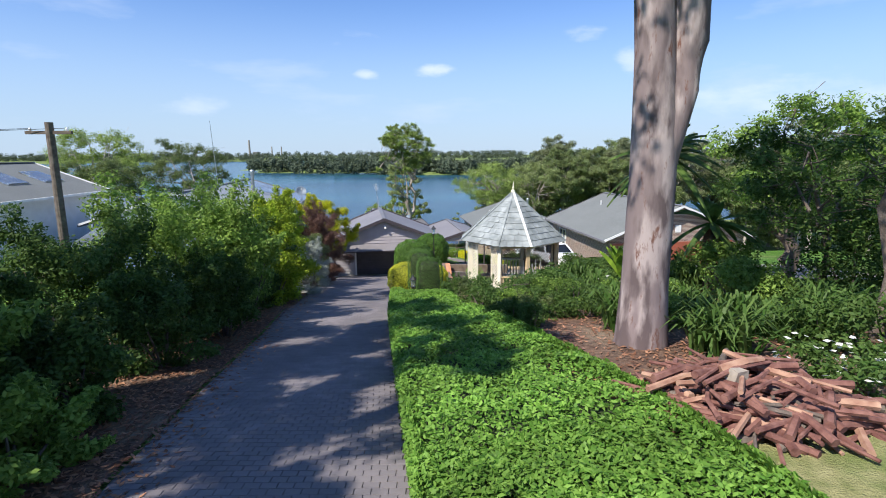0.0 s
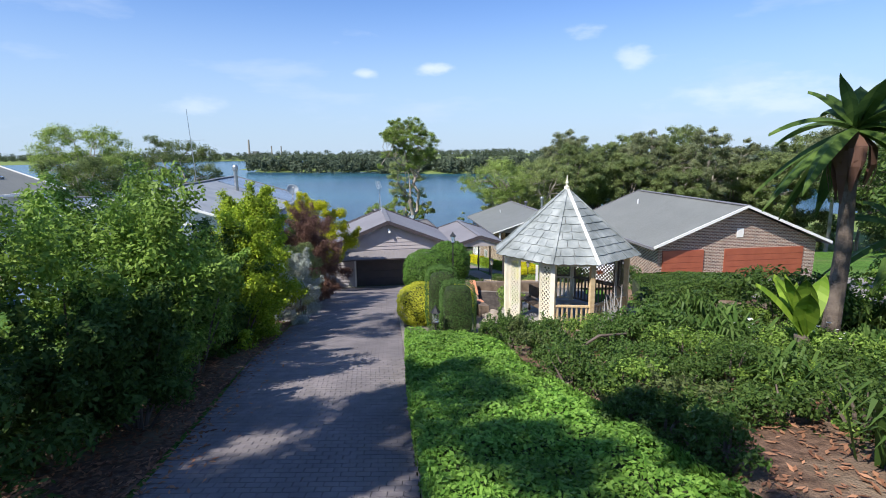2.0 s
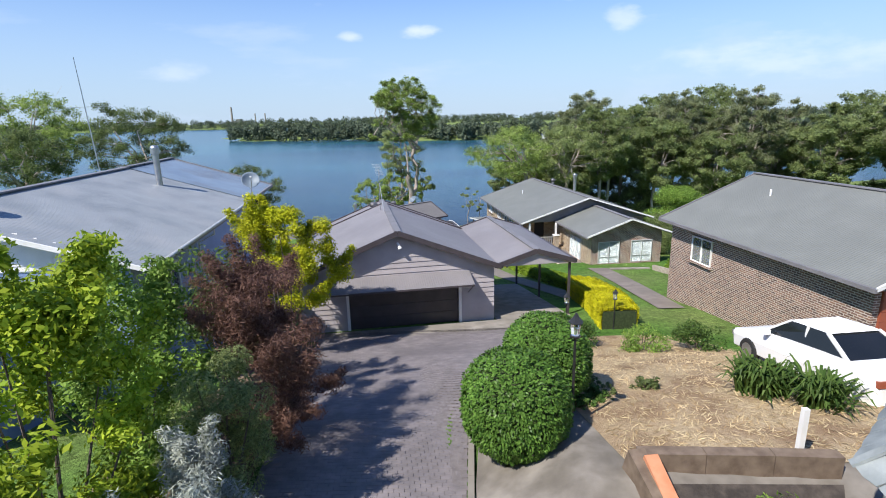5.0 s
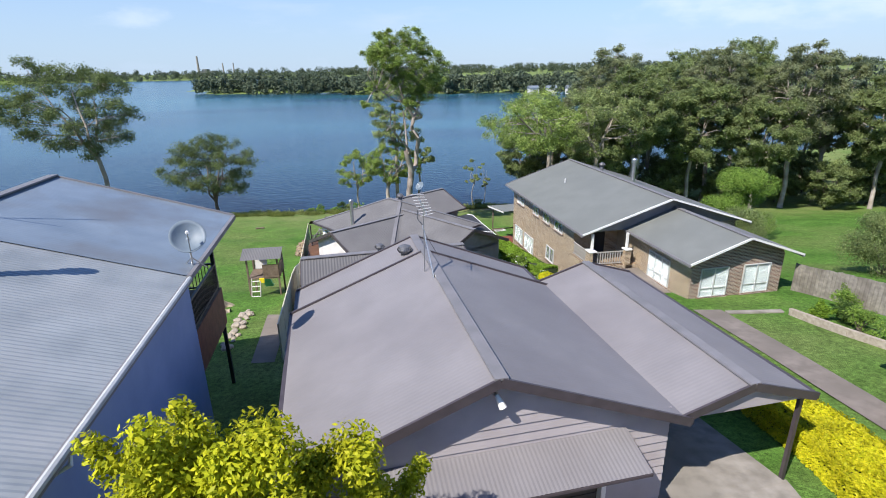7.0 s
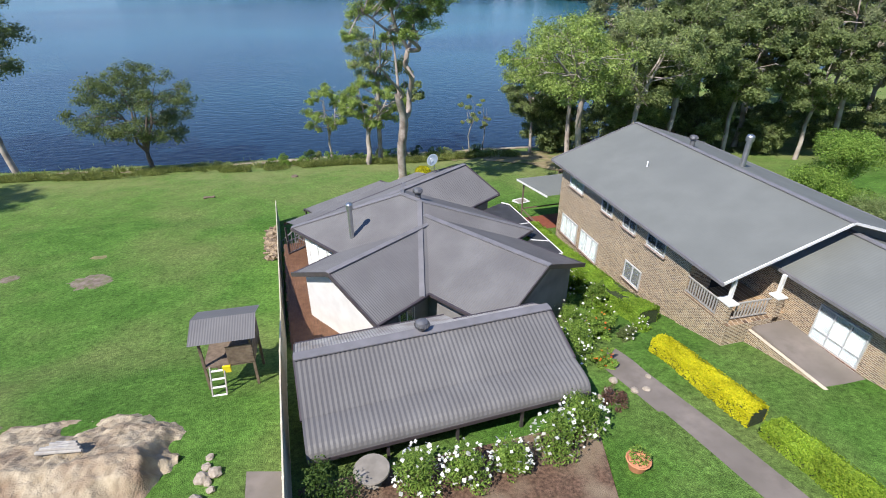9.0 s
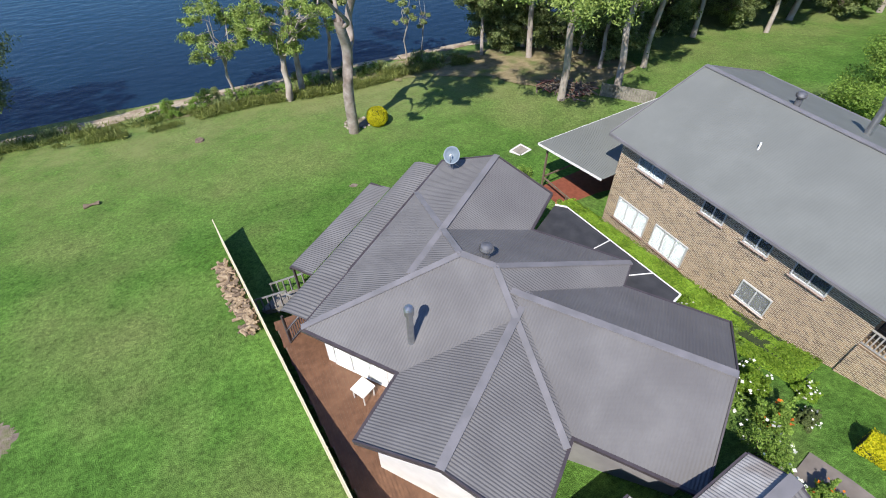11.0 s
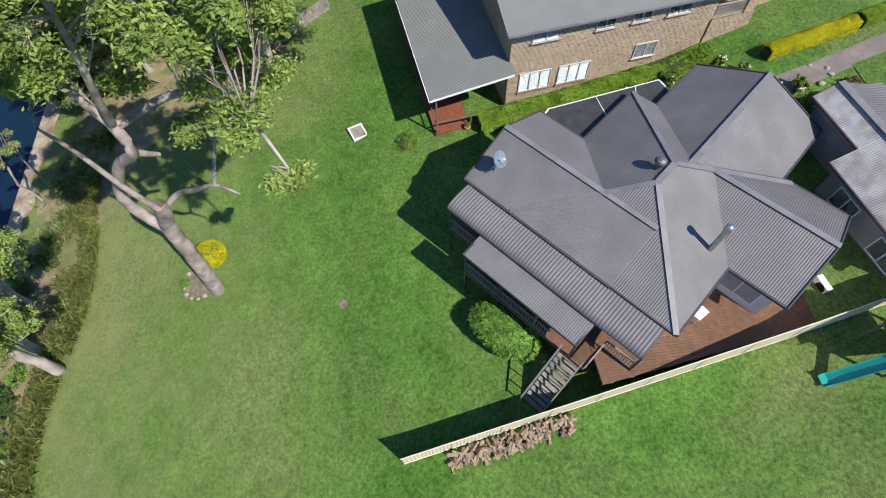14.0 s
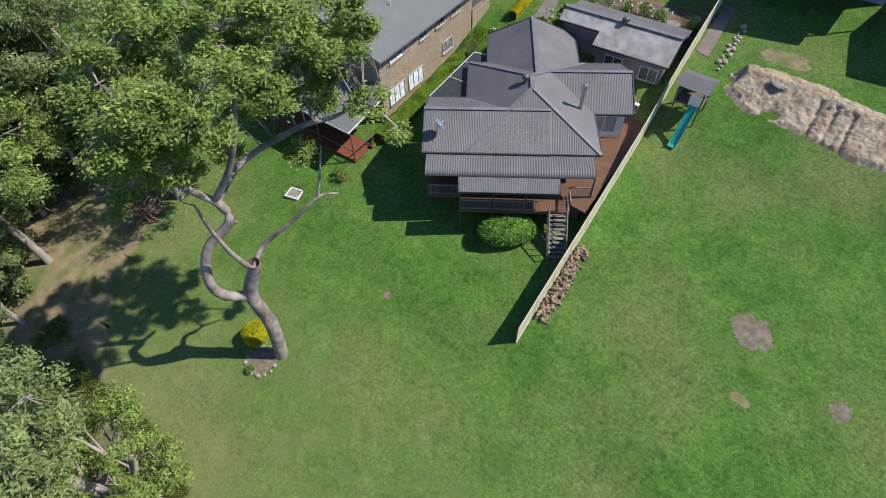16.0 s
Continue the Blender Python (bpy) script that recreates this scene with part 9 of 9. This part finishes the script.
# far shore woods, one mass of small clumps each
def far_wood(name, x0, x1, yf, depth, h, seed, label, n):
    g = np.random.default_rng(seed)
    lumps = []
    for _ in range(n):
        x = g.uniform(x0, x1)
        y = yf(x) + g.uniform(0, depth)
        hh = h * g.uniform(0.55, 1.15)
        zg_ = max(ground_z(x, y), LAKE + 0.3)
        for q in range(4):
            lumps.append(((x + g.normal(0, 2.2), y + g.normal(0, 2.2), zg_ + hh * g.uniform(0.12, 0.95)), hh * g.uniform(0.2, 0.34)))
    pts, nn = clump_points(g, lumps, n * 130, 0.6)
    ob = solo(name, leaf_mesh(name, pts, 2.2, L_FAR, seed=seed, normals=nn, ratio=0.7), L_FAR, label, "woods", kind="stuff")
    return ob


# leaf colour lightened: the distance haze is painted into the foliage
L_FAR = leaf_material("haze_tinted_gum_foliage", (0.07, 0.095, 0.06), (0.125, 0.155, 0.095), through=0.2)
far_wood("far_woods", -230, 330, lambda x: 510 + 0.55 * max(0, -x - 40) - 0.28 * max(0, x + 40) - 6, 80, 14, 1, "distant gum woods along the far lake shore", 620)
far_wood("far_woods", -2600, 1500, lambda x: 1600, 160, 22, 2, "haze-tinted wooded hills beyond the lake", 2600)
far_wood("far_woods", 110, 420, lambda x: 330 - 0.5 * (x - 110), 120, 15, 3, "woods closing the eastern bay", 320)

# waterfront houses, jetties and the far power station
random.seed(61)
for i in range(12):
    x = 95 + i * 13 + random.uniform(-4, 4)
    y = 488 - 0.28 * (x + 40) + random.uniform(2, 16)
    z = max(ground_z(x, y), LAKE + 0.6)
    o = thing("waterfront_house", pose(x, y, z, 0, 0, random.uniform(-15, 15)), "small pale waterfront house across the lake", "house", "waterfront houses")
    w_, d_ = random.uniform(6, 11), random.uniform(5, 7)
    part("wall", Geo().box(-w_ / 2, w_ / 2, -d_ / 2, d_ / 2, -1, 4), random.choice((M_WHITE, M_CREAM, M_RENDER)), o)
    part("roof", Geo().add([(-w_ / 2 - 0.5, -d_ / 2 - 0.5, 4), (w_ / 2 + 0.5, -d_ / 2 - 0.5, 4), (w_ / 2 + 0.5, d_ / 2 + 0.5, 4), (-w_ / 2 - 0.5, d_ / 2 + 0.5, 4), (-w_ / 2 - 0.5, 0, 6), (w_ / 2 + 0.5, 0, 6)], [(0, 1, 5, 4), (2, 3, 4, 5), (0, 4, 3), (1, 2, 5), (3, 2, 1, 0)]), random.choice((M_ROOF_L, M_WHITE, M_ROOF_B)), o)
ps = thing("power_station", pose(-905, 2480, LAKE), "hazy distant power station with tall chimney stacks", "power station")
part("chimney", Geo().tube([(0, 0, -5), (0, 0, 88)], [5.5, 3.5], 14), M_CONC, ps)
part("boiler_house", Geo().box(12, 75, -20, 20, -5, 26).box(22, 40, -18, 18, 26, 34), M_ROOF_B, ps)
for x in (105, 150):
    part("chimney", Geo().tube([(x, 0, -5), (x, 0, 58)], [3.5, 2.5], 12), M_CONC, ps)

# ---- driveway pavers ----
def line_x(line, y):
    return float(np.interp(y, [p[1] for p in line], [p[0] for p in line]))


M_PAVER = material("mauve_concrete_paver", (0.165, 0.148, 0.152), (0.235, 0.208, 0.212), 0.85, 3, 70, 0.25, c3=(0.14, 0.125, 0.13), scale3=0.55, dist=0.006)
nd = M_PAVER.node_tree
oi = nd.nodes.new("ShaderNodeObjectInfo")
ge = nd.nodes.new("ShaderNodeNewGeometry")
ad = nd.nodes.new("ShaderNodeMath")
ad.operation = "ADD"
mrp = nd.nodes.new("ShaderNodeMapRange")
mrp.inputs["From Max"].default_value = 2.0
mrp.inputs["To Min"].default_value, mrp.inputs["To Max"].default_value = 0.9, 1.1
hsv = nd.nodes.new("ShaderNodeHueSaturation")
nd.links.new(oi.outputs["Random"], ad.inputs[0])
nd.links.new(ge.outputs["Random Per Island"], ad.inputs[1])
nd.links.new(ad.outputs[0], mrp.inputs["Value"])
nd.links.new(mrp.outputs["Result"], hsv.inputs["Value"])
pb = nd.nodes["Principled BSDF"]
src = pb.inputs["Base Color"].links[0].from_socket
nd.links.new(src, hsv.inputs["Color"])
nd.links.new(hsv.outputs["Color"], pb.inputs["Base Color"])
PW, PH = 0.2, 0.13


def paver_geo(g, w):
    a, b = w / 2 - 0.002, PH / 2 - 0.002
    g.add([(-a, -b, 0), (a, -b, 0), (a, b, 0), (-a, b, 0), (-a + 0.004, -b + 0.004, 0.01), (a - 0.004, -b + 0.004, 0.01), (a - 0.004, b - 0.004, 0.01), (-a + 0.004, b - 0.004, 0.01)], [(4, 5, 6, 7), (0, 1, 5, 4), (1, 2, 6, 5), (2, 3, 7, 6), (3, 0, 4, 7)])


drive = bpy.data.objects["road_driveway"]
pm = Geo()
paver_geo(pm, PW)
pmesh = pm.mesh("paver", M_PAVER)
restv, restf = [], []
count, row, y = 0, 0, 1.0
rnd = random.Random(9)
while y < 38.4:
    xl, xr = line_x(DR_L, y) + 0.12, line_x(DR_R, y) - 0.05
    slope = (ground_z(-3, y + 0.3) - ground_z(-3, y - 0.3)) / 0.6
    x = xl - (0.5 * PW if row % 2 else 0)
    while x < xr - 0.04:
        cx = x + PW / 2
        if cx - PW / 2 > xl - 0.13:
            z = ground_z(cx, y) + 0.052 + rnd.uniform(0, 0.004)
            if 4.2 < y < 7.3 and cx > -2.4 and count < 300:
                o = part("paver", pmesh, M_PAVER, drive)
                o.matrix_basis = pose(cx, y, z, math.degrees(math.atan(slope)), 0, rnd.uniform(-0.6, 0.6))
                count += 1
            else:
                t = Geo()
                paver_geo(t, PW)
                k = len(restv)
                restv += [(cx + v[0], y + v[1], z + v[2] + slope * v[1]) for v in t.v]
                restf += [tuple(i + k for i in f) for f in t.f]
        x += PW
    y += PH
    row += 1
rest = Geo()
rest.v, rest.f = restv, restf
part("paving", rest, M_PAVER, drive)["kind"] = "stuff"

# dry straw strewn on the mulch bed, weeds along its edge
g = np.random.default_rng(15)
sx_, sy_ = g.uniform(0.2, 7.4, 9000), g.uniform(24.7, 36.8, 9000)
sz_ = np.array([ground_z(a, b) + 0.09 for a, b in zip(sx_, sy_)])
solo("straw", leaf_mesh("straw", np.stack([sx_, sy_, sz_], 1), 0.22, L_STRAW, seed=16, ratio=0.1, normals=np.tile([0, 0, 2.5], (9000, 1))), L_STRAW, "dry straw clippings strewn over a mulch bed", "straw", kind="stuff")
rq = random.Random(44)
for i in range(30):
    y = rq.uniform(26.5, 37.0)
    x = line_x(DR_R, y) + 0.7 + abs(rq.gauss(0.4, 0.9)) + (0.9 if y < 29 else 0)
    shrub("ground_cover", x, y, rq.uniform(0.3, 0.7), rq.uniform(0.3, 0.7), rq.uniform(0.12, 0.4), rq.choice((L_MID, L_GRASS, L_OLIVE, L_LEMON)), "low weedy growth beside a mulch bed", 900, 0.08, 900 + i, 0.45, category="plant", group="weeds by the mulch bed")

# loose fallen leaves over the western bed and the wood-heap bed
g = np.random.default_rng(5)
n = 22000
lx, ly = g.uniform(-9, -3.2, n), 1.5 + 20 * g.uniform(0, 1, n) ** 1.6
keep = np.array([a < line_x(DR_L, b) + abs(g.normal()) * 0.35 for a, b in zip(lx, ly)])
lx, ly = lx[keep], ly[keep]
n2 = 6000
mx_, my_ = g.uniform(1.6, 8, n2), g.uniform(5, 15, n2)
px, py = np.concatenate([lx, mx_]), np.concatenate([ly, my_])
pz = np.array([ground_z(a, b) + 0.075 for a, b in zip(px, py)])
solo("fallen_leaves", leaf_mesh("fallen_leaves", np.stack([px, py, pz], 1), 0.11, L_DRYL, seed=6, ratio=0.35, normals=np.tile([0, 0, 2.5], (len(px), 1))), L_DRYL, "scattered dry brown fallen gum leaves", "leaf litter", kind="stuff")
